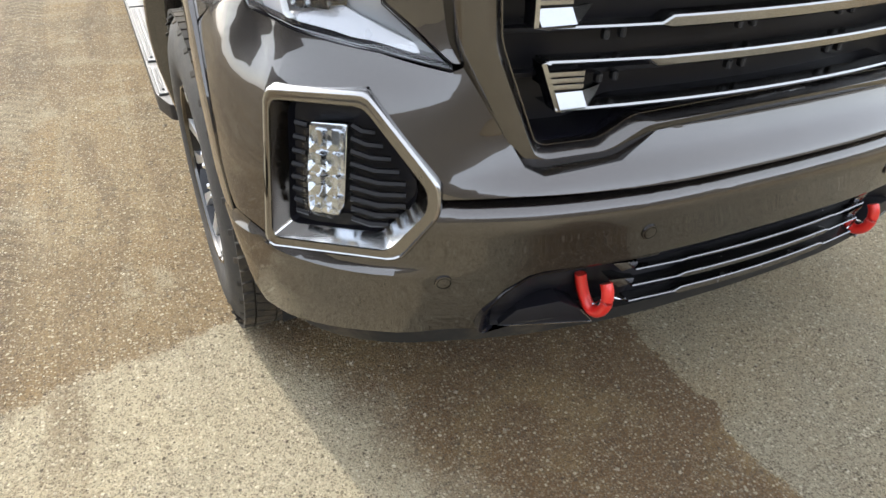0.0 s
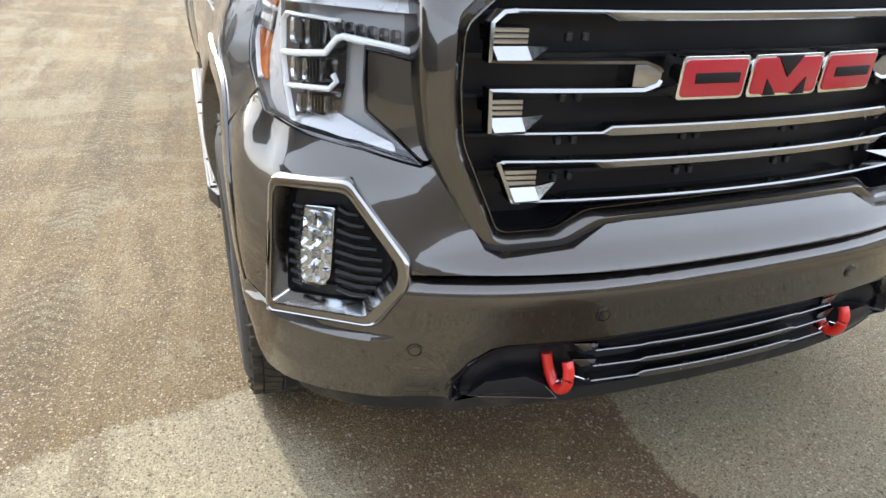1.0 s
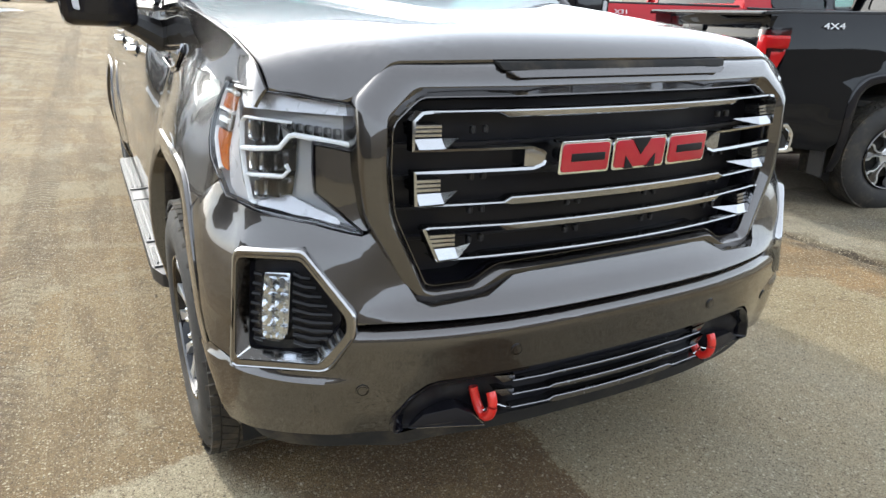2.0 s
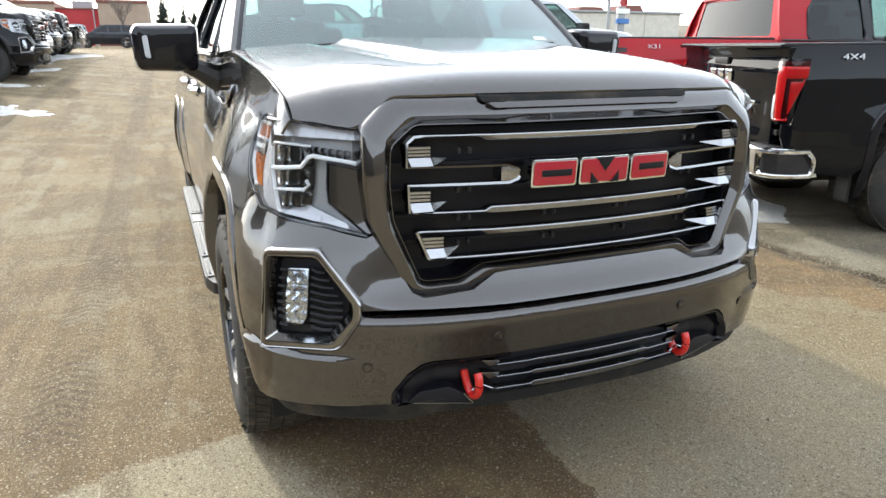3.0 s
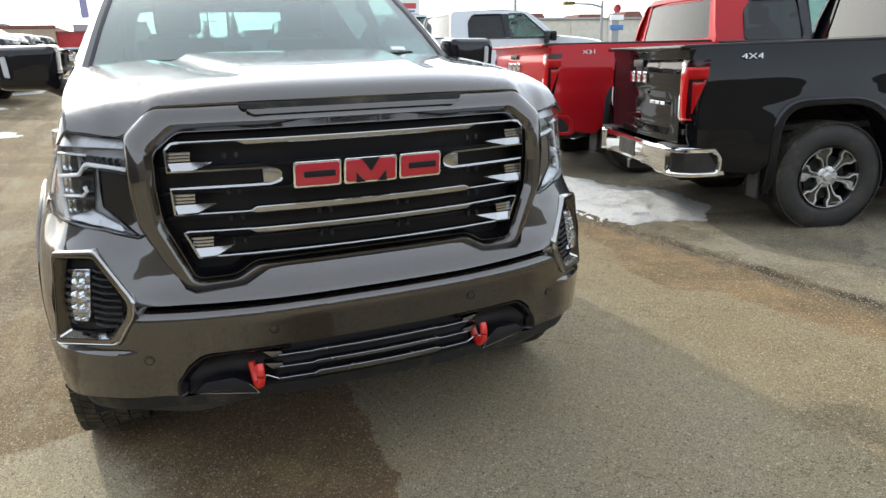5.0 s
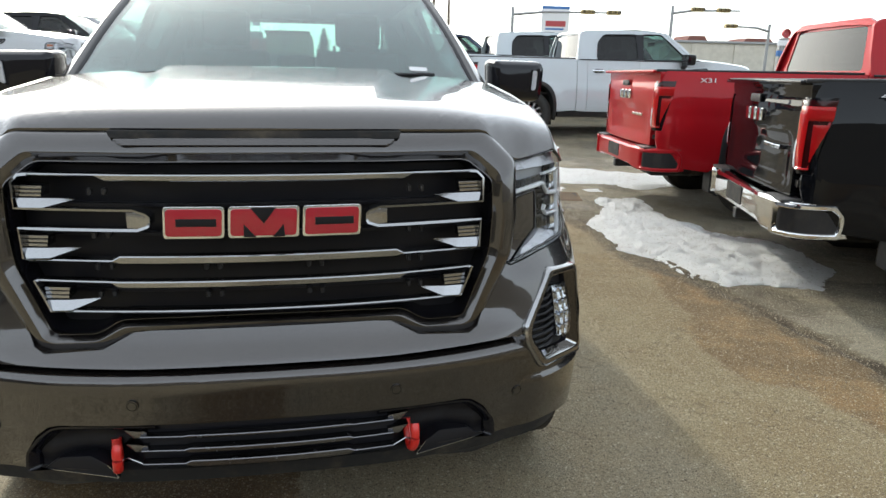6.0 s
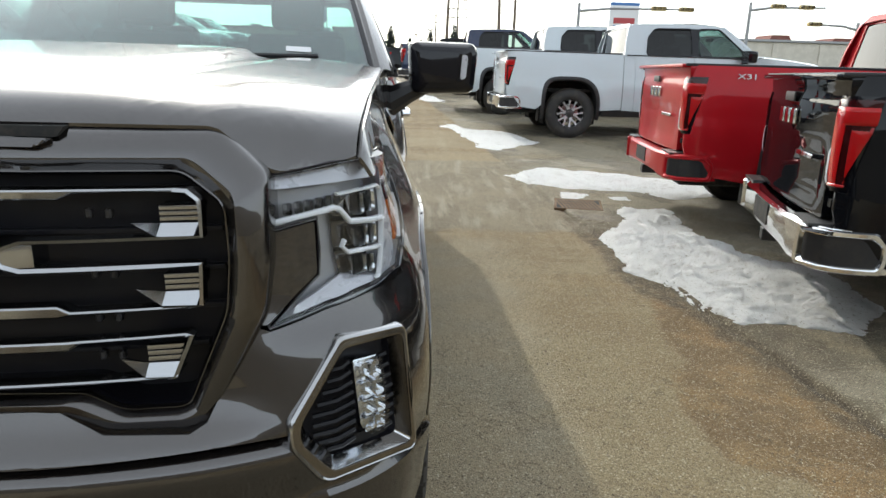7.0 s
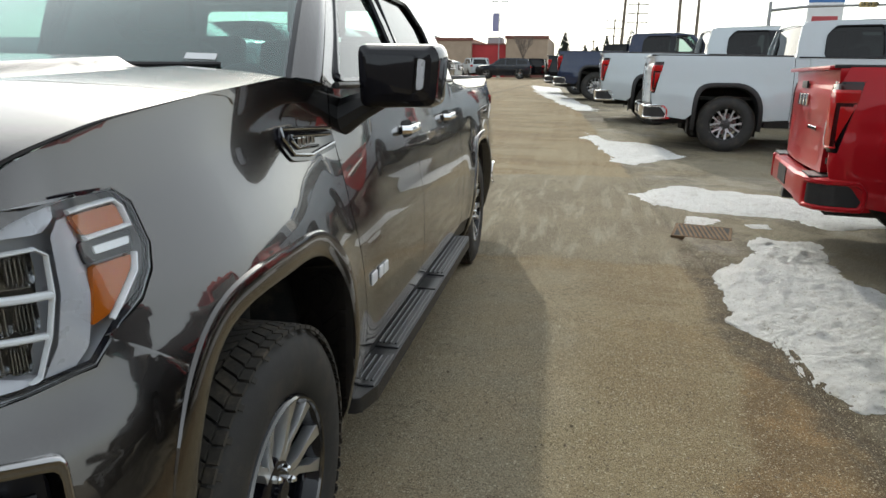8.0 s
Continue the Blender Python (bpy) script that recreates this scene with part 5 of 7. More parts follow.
        part("tail_light_wedge", cached("tlv%d" % sg, lambda: (flip(tail_lamp_mesh(.52, .93, .93, 1.21, -.004, .44), sg), TAILRED)), TAILRED, tl)
        part("tail_light_step", cached("tls%d" % sg, lambda: (flip(tail_lamp_mesh(.36, .95, 1.215, 1.30, -.014, .02), sg), TAILRED)), TAILRED, tl, "raised red lens bar")
        part("tail_light_line", cached("tll%d" % sg, lambda: (flip(tail_lamp_mesh(.10, .56, .912, .926, -.006, .02), sg), TAILRED)), TAILRED, tl)
        part("reversing_lamp", cached("tlw%d" % sg, lambda: (flip(tail_lamp_mesh(-.03, .07, .92, 1.10, -.007, .0), sg), PALE)), PALE, tl, "clear reversing lamp")
        part("bumper_corner_step", cached("bcs%d" % sg, lambda: (flip(panel(rounded([(.14, .515), (.95, .520), (.93, .690), (.14, .690)], .035, 3), lambda u, z: corner_step(u, z, .004), .03), sg), BLACK)), BLACK, t, "black step inset at the bumper corner")
        part("bumper_corner_rim", cached("bcr%d" % sg, lambda: (flip(corner_rim_mesh(), sg), rear_bumper)), rear_bumper, t)
        part("bumper_step_pad", cached("bsp%d" % sg, lambda: (flip(box(.60, .90, 5.76, 5.905, .712, .726, .006, 2), sg), TRIM)), TRIM, t, "ribbed grey step pad")
        part("mud_flap", cached("flap%d" % sg, lambda: (flip(box(.80, .96, 5.235, 5.25, .30, .56, .004, 1), sg), BLACK)), BLACK, t)
    # cab
    part("windshield", cached("shield", lambda: (shield_mesh(), PANE)), PANE, t, "clear windshield reflecting the sky").visible_shadow = False
    part("windshield_edge", cached("shedge", lambda: (loft([[shield(-1.0, j / 12, dd) + Vector((o, 0, oz)) for j in range(13)] + [shield(-1 + i / 8, 1, dd) + Vector((0, 0, oz)) for i in range(1, 16)] + [shield(1.0, 1 - j / 12, dd) + Vector((-o, 0, oz)) for j in range(13)] for o, dd, oz in ((-.012, .0, .004), (.0, -.006, .004), (.022, -.004, -.002))], False), GLOSS)), GLOSS, t)
    part("roof", cached("roof", lambda: (roof_mesh(), P)), P, t)
    part("cowl", cached("cowl", lambda: (panel([(-.86, 1.35), (-.5, 1.25), (0, 1.20), (.5, 1.25), (.86, 1.35), (.84, 1.48), (.4, 1.36), (0, 1.30), (-.4, 1.36), (-.84, 1.48)], lambda x, y: Vector((x, y, 1.445)), .1, .05, (0, 0, -1)), BLACK)), BLACK, t)
    for x0, x1 in ((-.62, .02), (.05, .66)):
        part("wiper", cached("wiper%g" % x0, lambda: (tube([shield(x / .84, .035 + .02 * k, -.012) for k, x in enumerate((x0, (x0 + x1) / 2, x1))], .008, 6), BLACK)), BLACK, t)
    part("back_wall", cached("backwall", lambda: (back_wall_mesh(), P)), P, t)
    part("rear_window", cached("backglass", lambda: (back_glass_mesh(), PRIVACY)), PANE if steps else PRIVACY, t, "rear cab window").visible_shadow = False
    part("headliner", cached("liner", lambda: (panel([(-.66, 2.05), (.66, 2.05), (.66, 3.5), (-.66, 3.5)], lambda x, y: Vector((x, y, 1.86)), .3), CLOTH)), CLOTH, t)
    part("dashboard", cached("dash", lambda: (box(-.80, .80, 1.48, 1.95, 1.08, 1.40, .06, 3), BLACK)), BLACK, t)
    part("cab_floor", cached("cfloor", lambda: (box(-.84, .84, 1.40, 3.58, .56, .62), CLOTH)), CLOTH, t)
    part("steering_wheel", cached("steer", lambda: (tube([(.40 + .19 * math.cos(a), 2.02 + .06 * math.sin(a), 1.30 + .18 * math.sin(a)) for a in np.linspace(0, math.tau, 24, endpoint=False)], .017, 8, closed=True), BLACK)), BLACK, t)
    for x in (-.40, .40):
        st = part("seat", cached("seat", lambda: (seat_mesh(), CLOTH)), CLOTH, t, "black cloth seat", Matrix.Translation((x, 2.40, .84)))
        part("headrest", cached("headrest", lambda: (headrest_mesh(), CLOTH)), CLOTH, st, "", pose(0, .46, .80, -10))
    rb = part("rear_bench", cached("bench", lambda: (join(box(-.70, .70, 3.0, 3.45, .84, 1.0, .05, 3), box(-.70, .70, -.07, .07, 0, .56, .05, 3), pose(0, 3.44, .92, -10)), CLOTH)), CLOTH, t, "black rear bench")
    for x in (-.45, 0, .45):
        part("headrest", cached("headrest", lambda: (headrest_mesh(), CLOTH)), CLOTH, rb, "", pose(x, 3.50, 1.47 - (.08 if x == 0 else 0), -8))
    part("inner_mirror", cached("imirror", lambda: (box(-.12, .12, -.02, .02, -.035, .035, .015, 2), BLACK)), BLACK, t, "", Matrix.Translation((0, 1.98, 1.77)))
    part("window_sticker", cached("sticker", lambda: (panel([(.66, .10), (.76, .10), (.76, .135), (.66, .135)], lambda u, v: shield(u, v, -.002), .05), WHITE_DECAL)), WHITE_DECAL, t, "small white sticker on the windshield")
    # under the skin
    part("underbody", cached("under", lambda: (box(-.70, .70, .45, 5.75, .42, .58, .02, 1), DARK)), DARK, t)
    part("engine_bay", cached("bay", lambda: (join(box(-.78, .78, .32, 1.25, .58, 1.20), box(-.60, .60, .24, .33, .50, 1.24)), DARK)), DARK, t)
    part("inner_sides", cached("inner", lambda: (join(box(.84, .86, .60, 5.6, .98, 1.24), box(-.86, -.84, .60, 5.6, .98, 1.24)), DARK)), DARK, t)
    part("inner_sills", cached("innersill", lambda: (join(box(.84, .88, 1.50, 4.1, .46, 1.25), box(-.88, -.84, 1.50, 4.1, .46, 1.25)), DARK)), DARK, t)
    # box and tail
    part("box_floor", cached("boxfloor", lambda: (box(-.84, .84, 3.83, 5.80, .80, .84), DARK)), DARK, t)
    if cover:
        part("bed_cover", cached("cover", lambda: (box(-.885, .885, 3.83, 5.845, 1.438, 1.462, .01, 2), BLACK)), BLACK, t, "black soft bed cover")
    tg = part("tailgate", cached("tailgate", lambda: (panel(rounded([(-.79, .735), (.79, .735), (.795, 1.32), (.88, 1.345), (.885, 1.44), (-.885, 1.44), (-.88, 1.345), (-.795, 1.32)], .012, 2), tail_map, .05, .06, (0, -1, 0)), P)), P, t)
    part("tailgate_spoiler", cached("spoiler", lambda: (box(-.87, .87, 5.79, 5.872, 1.425, 1.455, .012, 2), P)), P, tg)
    part("tailgate_handle", cached("tghandle", lambda: (box(-.11, .11, 5.86, 5.875, 1.30, 1.355, .012, 2), BLACK)), BLACK, tg)
    for i in range(3):
        part("tailgate_emblem", cached("tge", lambda: (box(-.060, .060, -.005, .008, -.045, .045, .010, 2), CHROME)), CHROME, tg, "plain bright emblem block", Matrix.Translation((-.14 + i * .14, 5.866, 1.215)))
        part("tailgate_badge", cached("tgb", lambda: (box(-.05, .05, -.004, .005, -.014, .014, .004, 1), CHROME)), CHROME, tg, "", Matrix.Translation((-.52 + i * .115, 5.846, 1.02)))
    part("rear_bumper", cached("rbumper", lambda: (rear_bumper_mesh(), rear_bumper)), rear_bumper, t, "chrome rear bumper with black steps" if rear_bumper is CHROME else "")
    part("hitch", cached("hitch", lambda: (join(box(-.04, .04, 5.70, 5.93, .43, .51, .006, 1), box(-.55, .55, 5.60, 5.68, .44, .52, .01, 1)), BLACK)), BLACK, t)
    part("number_plate_recess", cached("plate", lambda: (panel(rounded([(-.20, .56), (.20, .56), (.20, .69), (-.20, .69)], .015, 2), lambda x, z: Vector((x, 5.953, z)), .2, .02, (0, -1, 0)), DARK)), DARK, t)
    part("exhaust", cached("exhaust", lambda: (tube([(.62, 5.2, .46), (.66, 5.5, .46), (.70, 5.72, .45)], .04, 12), SATIN)), SATIN, t)
    if steps:
        for sg in (1, -1):
            step_board(t, sg)
    return t


RISE = smooth_table([(-900, 0), (3.2, 0), (5.0, .03), (8.5, .13), (11.2, .31), (15, .46), (21.7, .74), (60, 1.25), (90, 1.6), (2000, 1.6)], 1.2)


def G(x, y):
    """The lot's height: level round the pickup, rising beyond it and towards the far row."""
    return 0.025 + RISE(y) + 0.10 * step01(4, 11, y) * (1 - step01(20, 50, y)) * max(0.0, min(4.0, -x - 1.2)) + 0.0105 * max(0.0, min(6.0, x - 3.6)) * (1 - step01(3.0, 3.6, y))


def parked(local, spot, rz, size=1.0, lift=0.0, nod=0.0):
    """The pose that brings a truck's own place local (x, y) to the spot in the lot; size for the taller heavy-duty trucks, nod for one whose nose stands higher."""
    a = radians(rz)
    x, y = local[0] * size, local[1] * size
    return pose(spot[0] - (x * math.cos(a) - y * math.sin(a)), spot[1] - (x * math.sin(a) + y * math.cos(a)), G(*spot) - .025 + lift, 0, 0, rz) @ Matrix.Translation((0, y, 0)) @ pose(0, 0, 0, -nod, 0, 0) @ Matrix.Translation((0, -y, 0)) @ Matrix.Scale(size, 4)


def raise_cab(t, k=1.18, belt=1.41):
    """Gives a truck the taller cab of its kind: all that stands above the belt line grows upward."""
    for c in t.children:
        if c.type == "MESH" and c.name.split(".")[0] not in ("bed_cover", "cowl", "door_mirror") and min((c.matrix_local @ v.co).z for v in c.data.vertices) > belt - .03:
            c.matrix_local = Matrix.Translation((0, 0, belt)) @ Matrix.Diagonal((1, 1, k, 1)) @ Matrix.Translation((0, 0, -belt)) @ c.matrix_local
    return t


hero = pickup("bronze-grey pickup with bright grille bars and red hooks", pose(0.003, 0, 0, 0, 0, 1.5), PAINT_GREY, steps=True, group="", flare=PAINT_GREY)
hero["category"] = "pickup truck"
for dx, w in ((0.0, .07), (.085, .05), (.145, .06)):
    part("door_badge_bar", cached("dbb%g" % dx, lambda: (flip(box(-.003, .003, -w / 2, w / 2, -.022, .022, .004, 1), 1), WHITE_DECAL)), WHITE_DECAL, hero, "", Matrix.Translation(side(1.74 + dx, .77, .004)))
black = pickup("black pickup with chrome rear bumper and bed cover", parked((-.80, 5.83), (3.13, 2.36), 73, 1.03, -.012, .7), PAINT_BLACK, steps=False, spread=.10, face=MACHINED, flare=GLOSS, flared=True)
red = pickup("red pickup with red bumper and black bed cover", parked((-.80, 5.83), (3.32, 4.90), 83, 1.035, .025), PAINT_RED, rear_bumper=PAINT_RED, face=WHEELSILVER, spread=.10, flare=BLACK)
raise_cab(black)
raise_cab(red)
for t_, txt in ((black, "4X4"), (red, "X31")):
    add_text("bed_decal", txt, .058, WHITE_DECAL, t_, Matrix.Translation((-.955, 5.36, 1.345)) @ pose(0, 0, 0, 82, 0, -90) @ Matrix.Diagonal((1.7, 1, 1, 1)))
for lab, P_, wx, wy, turn in (("white crew-cab pickup with chrome bumper", PAINT_WHITE, 3.84, 11.25, 90), ("second white pickup with black bed trim", PAINT_WHITE, 3.10, 15.05, 90), ("dark blue pickup at the end of the row", PAINT_BLUE, 1.85, 21.7, 90)):
    raise_cab(pickup(lab, parked((-.97, 4.69), (wx, wy), turn, 1.05), P_, spread=.085, face=WHEELSILVER, back=STEELGREY, flare=BLACK), 1.14)


# ---------------------------------------------------------------- the row of cars across the lane
def suv_side(y, v):
    z0 = .95
    x = .93 - .10 * step01(.75, .35, v) - (.20 * max(0, v - 1.08) ** 1.15 if v > 1.08 else 0) - .10 * step01(.7, .05, y) - .08 * step01(4.1, 4.7, y)
    return Vector((x, y, v))


def suv(label, m, P, group="cars across the lane", bright=CHROME):
    """A mid-size sport utility car, nose at y = 0, 4.75 m long."""
    t = thing("suv", label, "car", m, group)
    top = [(.10, .92), (.35, 1.02), (1.25, 1.13)]
    for sg in (1, -1):
        o = [(.06, .42), (.50, .36)] + [(.95 + .43 * math.cos(a), .37 + .43 * math.sin(a)) for a in np.linspace(math.pi, 0, 14)] + [(1.5, .34), (3.3, .34)]
        o += [(3.75 + .43 * math.cos(a), .37 + .43 * math.sin(a)) for a in np.linspace(math.pi, 0, 14)] + [(4.4, .40), (4.68, .5), (4.70, 1.10), (1.22, 1.10), (.35, 1.0), (.06, .85)]
        part("body_side", cached("suvside%d" % sg, lambda: (flip(panel(o, suv_side, .15, .03, (-1, 0, 0)), sg), P)), P, t)
        o2 = [(1.20, 1.10), (4.70, 1.10), (4.62, 1.35), (4.42, 1.62), (3.6, 1.70), (2.4, 1.70), (2.05, 1.62), (1.45, 1.22)]
        h1, h2, h3 = [(1.62, 1.16), (2.55, 1.16), (2.55, 1.60), (2.20, 1.58)], [(2.63, 1.16), (3.50, 1.16), (3.45, 1.60), (2.63, 1.61)], [(3.60, 1.18), (4.45, 1.22), (4.30, 1.52), (3.56, 1.58)]
        part("cabin_side", cached("suvcab%d" % sg, lambda: (flip(panel(o2, suv_side, .2, .03, (-1, 0, 0), holes=[rounded(h, .05, 2) for h in (h1, h2, h3)]), sg), P)), P, t)
        for k, h in enumerate((h1, h2, h3)):
            part("side_window", cached("suvwin%d%d" % (sg, k), lambda: (flip(panel(h, lambda y, v: suv_side(y, v) - Vector((.012, 0, 0)), .3), sg), PRIVACY)), PRIVACY, t, "tinted window").visible_shadow = False
        for y in (.95, 3.75):
            w = part("wheel", cached("suvrim", lambda: (lathe([(-.2, .22), (-.05, .21), (-.02, .235), (-.03, .25)], 32), SATIN)), SATIN, t, "", Matrix.Translation((sg * .93, y, .37)) @ (pose(0, 0, 0, 0, 0, 180) if sg < 0 else Matrix()))
            part("tyre", cached("suvtyre", lambda: (lathe([(-.03, .245), (.0, .28), (-.01, .34), (-.04, .368), (-.20, .368), (-.23, .33), (-.22, .25)], 40), RUBBER)), RUBBER, w)
            for i in range(5):
                part("spoke", cached("suvspoke", lambda: (box(-.06, -.025, -.03, .03, .02, .225, .008, 1), SATIN)), SATIN, w, "", pose(0, 0, 0, i * 72, 0, 0))
            part("arch_lining", cached("suvwell%d%g" % (sg, y), lambda: (flip(loft([[(x, y + .43 * math.cos(a), .37 + .43 * math.sin(a)) for a in np.linspace(-.2, math.pi + .2, 16)] for x in (.92, .5)], False), sg), DARK)), DARK, t)
        h = part("headlight", cached("suvhl%d" % sg, lambda: (flip(panel(rounded([(.50, .74), (.83, .80), (.86, .90), (.52, .84)], .02, 2), lambda x, z: Vector((x, .03 + .42 * max(0, x - .35) ** 2, z)), .06, .03, (0, 1, 0)), sg), FROST)), FROST, t, "clear headlight")
        part("tail_light", cached("suvtl%d" % sg, lambda: (flip(box(.62, .86, 4.66, 4.73, .92, 1.08, .02, 2), sg), TAILRED)), TAILRED, t, "red tail light")
        part("door_mirror", cached("suvmir%d" % sg, lambda: (flip(box(.90, 1.08, 1.50, 1.62, 1.10, 1.25, .03, 2), sg), P)), P, t)
    hd = lambda x, y: Vector((x, y, 1.10 + .04 * math.cos(x * 1.6) - .12 * step01(.75, .02, y) - .05 * (abs(x) / .8) ** 4))
    part("hood", cached("suvhood", lambda: (panel([(-.80, .30), (-.6, .12), (0, .04), (.6, .12), (.80, .30), (.83, 1.30), (-.83, 1.30)], hd, .1, .05, (0, 0, -1)), P)), P, t)
    ws = lambda u, v: Vector((u * (.80 - .16 * v), 1.22 + .86 * v + .12 * u * u * (1 - v), 1.12 + .53 * v))
    part("windshield", cached("suvws", lambda: (panel([(-1, 0), (1, 0), (1, 1), (-1, 1)], ws, .2), PRIVACY)), PRIVACY, t, "dark windshield").visible_shadow = False
    part("roof", cached("suvroof", lambda: (panel([(-.66, 2.02), (.66, 2.02), (.64, 4.45), (-.64, 4.45)], lambda x, y: Vector((x, y, 1.665 + .06 * math.cos(x * 1.9) * math.sin(math.pi * (y - 1.6) / 3.4))), .15, .06, (0, 0, -1)), P)), P, t)
    part("front_face", cached("suvface", lambda: (panel([(-.86, .40), (.86, .40), (.86, .86), (.5, .92), (-.5, .92), (-.86, .86)], lambda x, z: Vector((x, .02 + .16 * x * x - .05 * math.sin(math.pi * (z - .3)), z)), .08, .05, (0, 1, 0)), P)), P, t)
    g = part("grille", cached("suvgrille", lambda: (panel(rounded([(-.44, .60), (.44, .60), (.50, .86), (-.50, .86)], .04, 2), lambda x, z: Vector((x, -.05 + .16 * x * x, z)), .1, .03, (0, 1, 0)), MESHBLACK)), MESHBLACK, t, "dark grille with bright bars")
    for z in (.66, .73, .80):
        part("grille_bar", cached("suvbar%g" % z, lambda: (tube([(x, -.06 + .16 * x * x, z) for x in (-.44, -.2, 0, .2, .44)], .012, 6), bright)), bright, g)
    part("lower_bumper", cached("suvlow", lambda: (panel([(-.84, .30), (.84, .30), (.86, .45), (-.86, .45)], lambda x, z: Vector((x, .03 + .16 * x * x, z)), .2, .1, (0, 1, 0)), BLACK)), BLACK, t)
    part("tail_face", cached("suvtail", lambda: (panel([(-.84, .42), (.84, .42), (.80, 1.10), (.60, 1.62), (-.60, 1.62), (-.80, 1.10)], lambda x, z: Vector((x, 4.72 - .28 * step01(1.08, 1.66, z) - .06 * (x / .8) ** 2, z)), .15, .05, (0, -1, 0), holes=[[(-.62, 1.14), (.62, 1.14), (.50, 1.55), (-.50, 1.55)]]), P)), P, t)
    part("rear_window", cached("suvrw", lambda: (panel([(-.64, 1.12), (.64, 1.12), (.51, 1.57), (-.51, 1.57)], lambda x, z: Vector((x, 4.705 - .28 * step01(1.08, 1.66, z) - .06 * (x / .8) ** 2, z)), .3), PRIVACY)), PRIVACY, t).visible_shadow = False
    part("floor_pan", cached("suvfloor", lambda: (box(-.74, .74, .3, 4.5, .26, .42), DARK)), DARK, t)
    part("bay", cached("suvbay", lambda: (box(-.70, .70, .2, 1.3, .40, .96), DARK)), DARK, t)
    part("seats", cached("suvseat", lambda: (join(box(-.62, .62, 2.3, 2.5, .5, 1.32, .06, 2), box(-.62, .62, 3.2, 3.4, .5, 1.32, .06, 2)), CLOTH)), CLOTH, t)
    return t


def nosed(x, y, rz):
    """A car with the middle of its nose at (x, y)."""
    return pose(x, y, G(x, y), 0, 0, rz)


for lab, P_, x, y in (("silver pickup with dusty paint across the lane", PAINT_SILVER, -4.05, 12.0), ("black pickup parked across the lane", PAINT_BLACK, -3.5, 15.2), ("grey pickup with chrome grille across the lane", PAINT_SILVER, -3.8, 18.0),
                      ("charcoal pickup parked across the lane", PAINT_CHAR, -3.95, 20.8), ("black pickup further down the row", PAINT_BLACK, -3.97, 23.6)):
    pickup(lab, nosed(x, y, 88) @ Matrix.Translation((0, 0, -.025)), P_, group="cars across the lane", cover=False, hooks=False, back=BLACK, face=DARKSTRIP if P_ is PAINT_BLACK else SATIN, flare=BLACK)
for lab, P_, x, y in (("black sport utility car with dusty paint", PAINT_BLACK, -4.0, 26.4), ("charcoal sport utility car near the row's end", PAINT_CHAR, -4.2, 29.3), ("white sport utility car at the row's end", PAINT_WHITE, -4.6, 33.5)):
    suv(lab, nosed(x, y, 88), P_)
# cars before the far building
suv("dark blue sport utility car side on to the lane", nosed(-7.9, 59, -90), PAINT_NAVY, "cars by the building")
suv("black sport utility car seen from behind", nosed(-3.1, 66, 180) @ pose(0, 0, 0), PAINT_BLACK, "cars by the building")
suv("white car beyond the dark blue one", nosed(-9.3, 64, 200), PAINT_WHITE, "cars by the building")
suv("white car near the building's corner", nosed(-12.6, 63, 190), PAINT_WHITE, "cars by the building")
suv("red car beyond the row of pickups", nosed(5.2, 42, 90), PAINT_RED, "cars by the building")
pickup("black pickup beyond the blue one", parked((-.97, 4.69), (1.2, 26.5), 90), PAINT_BLACK, spread=.055, front=False)


# ---------------------------------------------------------------- ground
k = Nodes("dusty_lot_asphalt")
sep = k.n.new("ShaderNodeSeparateXYZ")
k.l.new(k.pos, sep.inputs[0])
X, Y = sep.outputs[0], sep.outputs[1]
wob = k.math("MULTIPLY_ADD", k.noise(2.6, 7, 0.66), 0.62, -0.31)
wob2 = k.math("MULTIPLY_ADD", k.noise(0.9, 6, 0.62), 1.8, -0.9)
Xw, Yw = k.math("ADD", X, wob), k.math("ADD", Y, wob)


def band(v, lo, hi, soft=0.05):
    return k.math("MULTIPLY", k.ramp(v, lo - soft, lo + soft), k.ramp(v, hi - soft, hi + soft, 1.0, 0.0))


ochre, beige, grey, damp, wet = (.300, .208, .104), (.440, .382, .282), (.385, .325, .235), (.205, .136, .067), (.150, .086, .034)
jag = k.math("MULTIPLY_ADD", k.noise(7, 7, .72), .16, -.08)
big = k.noise(0.55, 5, 0.6)
tracks = k.noise(1.0, 6, 0.65, stretch=(8.0, 0.25, 1))
col = k.mix(k.ramp(big, .40, .62), ochre, (.315, .240, .145))
col = k.mix(k.math("MULTIPLY", k.ramp(tracks, .52, .60), .55), col, damp)
col = k.mix(k.math("MULTIPLY", k.ramp(tracks, .44, .36), .35), col, beige)
col = k.mix(k.math("MULTIPLY", k.ramp(k.noise(.75, 7, .66), .46, .60), .5), col, (.19, .137, .078))
across = k.noise(1.0, 6, .62, stretch=(.35, 1.5, 1))
col = k.mix(k.math("MULTIPLY", k.math("MULTIPLY", k.ramp(across, .530, .545), k.ramp(Y, 1.5, 3.0)), .5), col, (.38, .32, .22))
col = k.mix(k.math("MULTIPLY", k.math("MULTIPLY", k.ramp(across, .455, .44), k.ramp(Y, 1.5, 3.0)), .4), col, (.17, .126, .075))
# bare grey asphalt before and beside the pickup
front = k.math("MULTIPLY", band(Xw, -.05, 1.75, .2), k.ramp(k.math("ADD", Y, wob2), 4.2, 5.2, 1.0, 0.0))
col = k.mix(k.math("MULTIPLY", front, .9), col, k.mix(k.ramp(k.noise(2.4, 5, .6), .4, .65), grey, (.355, .315, .245)))
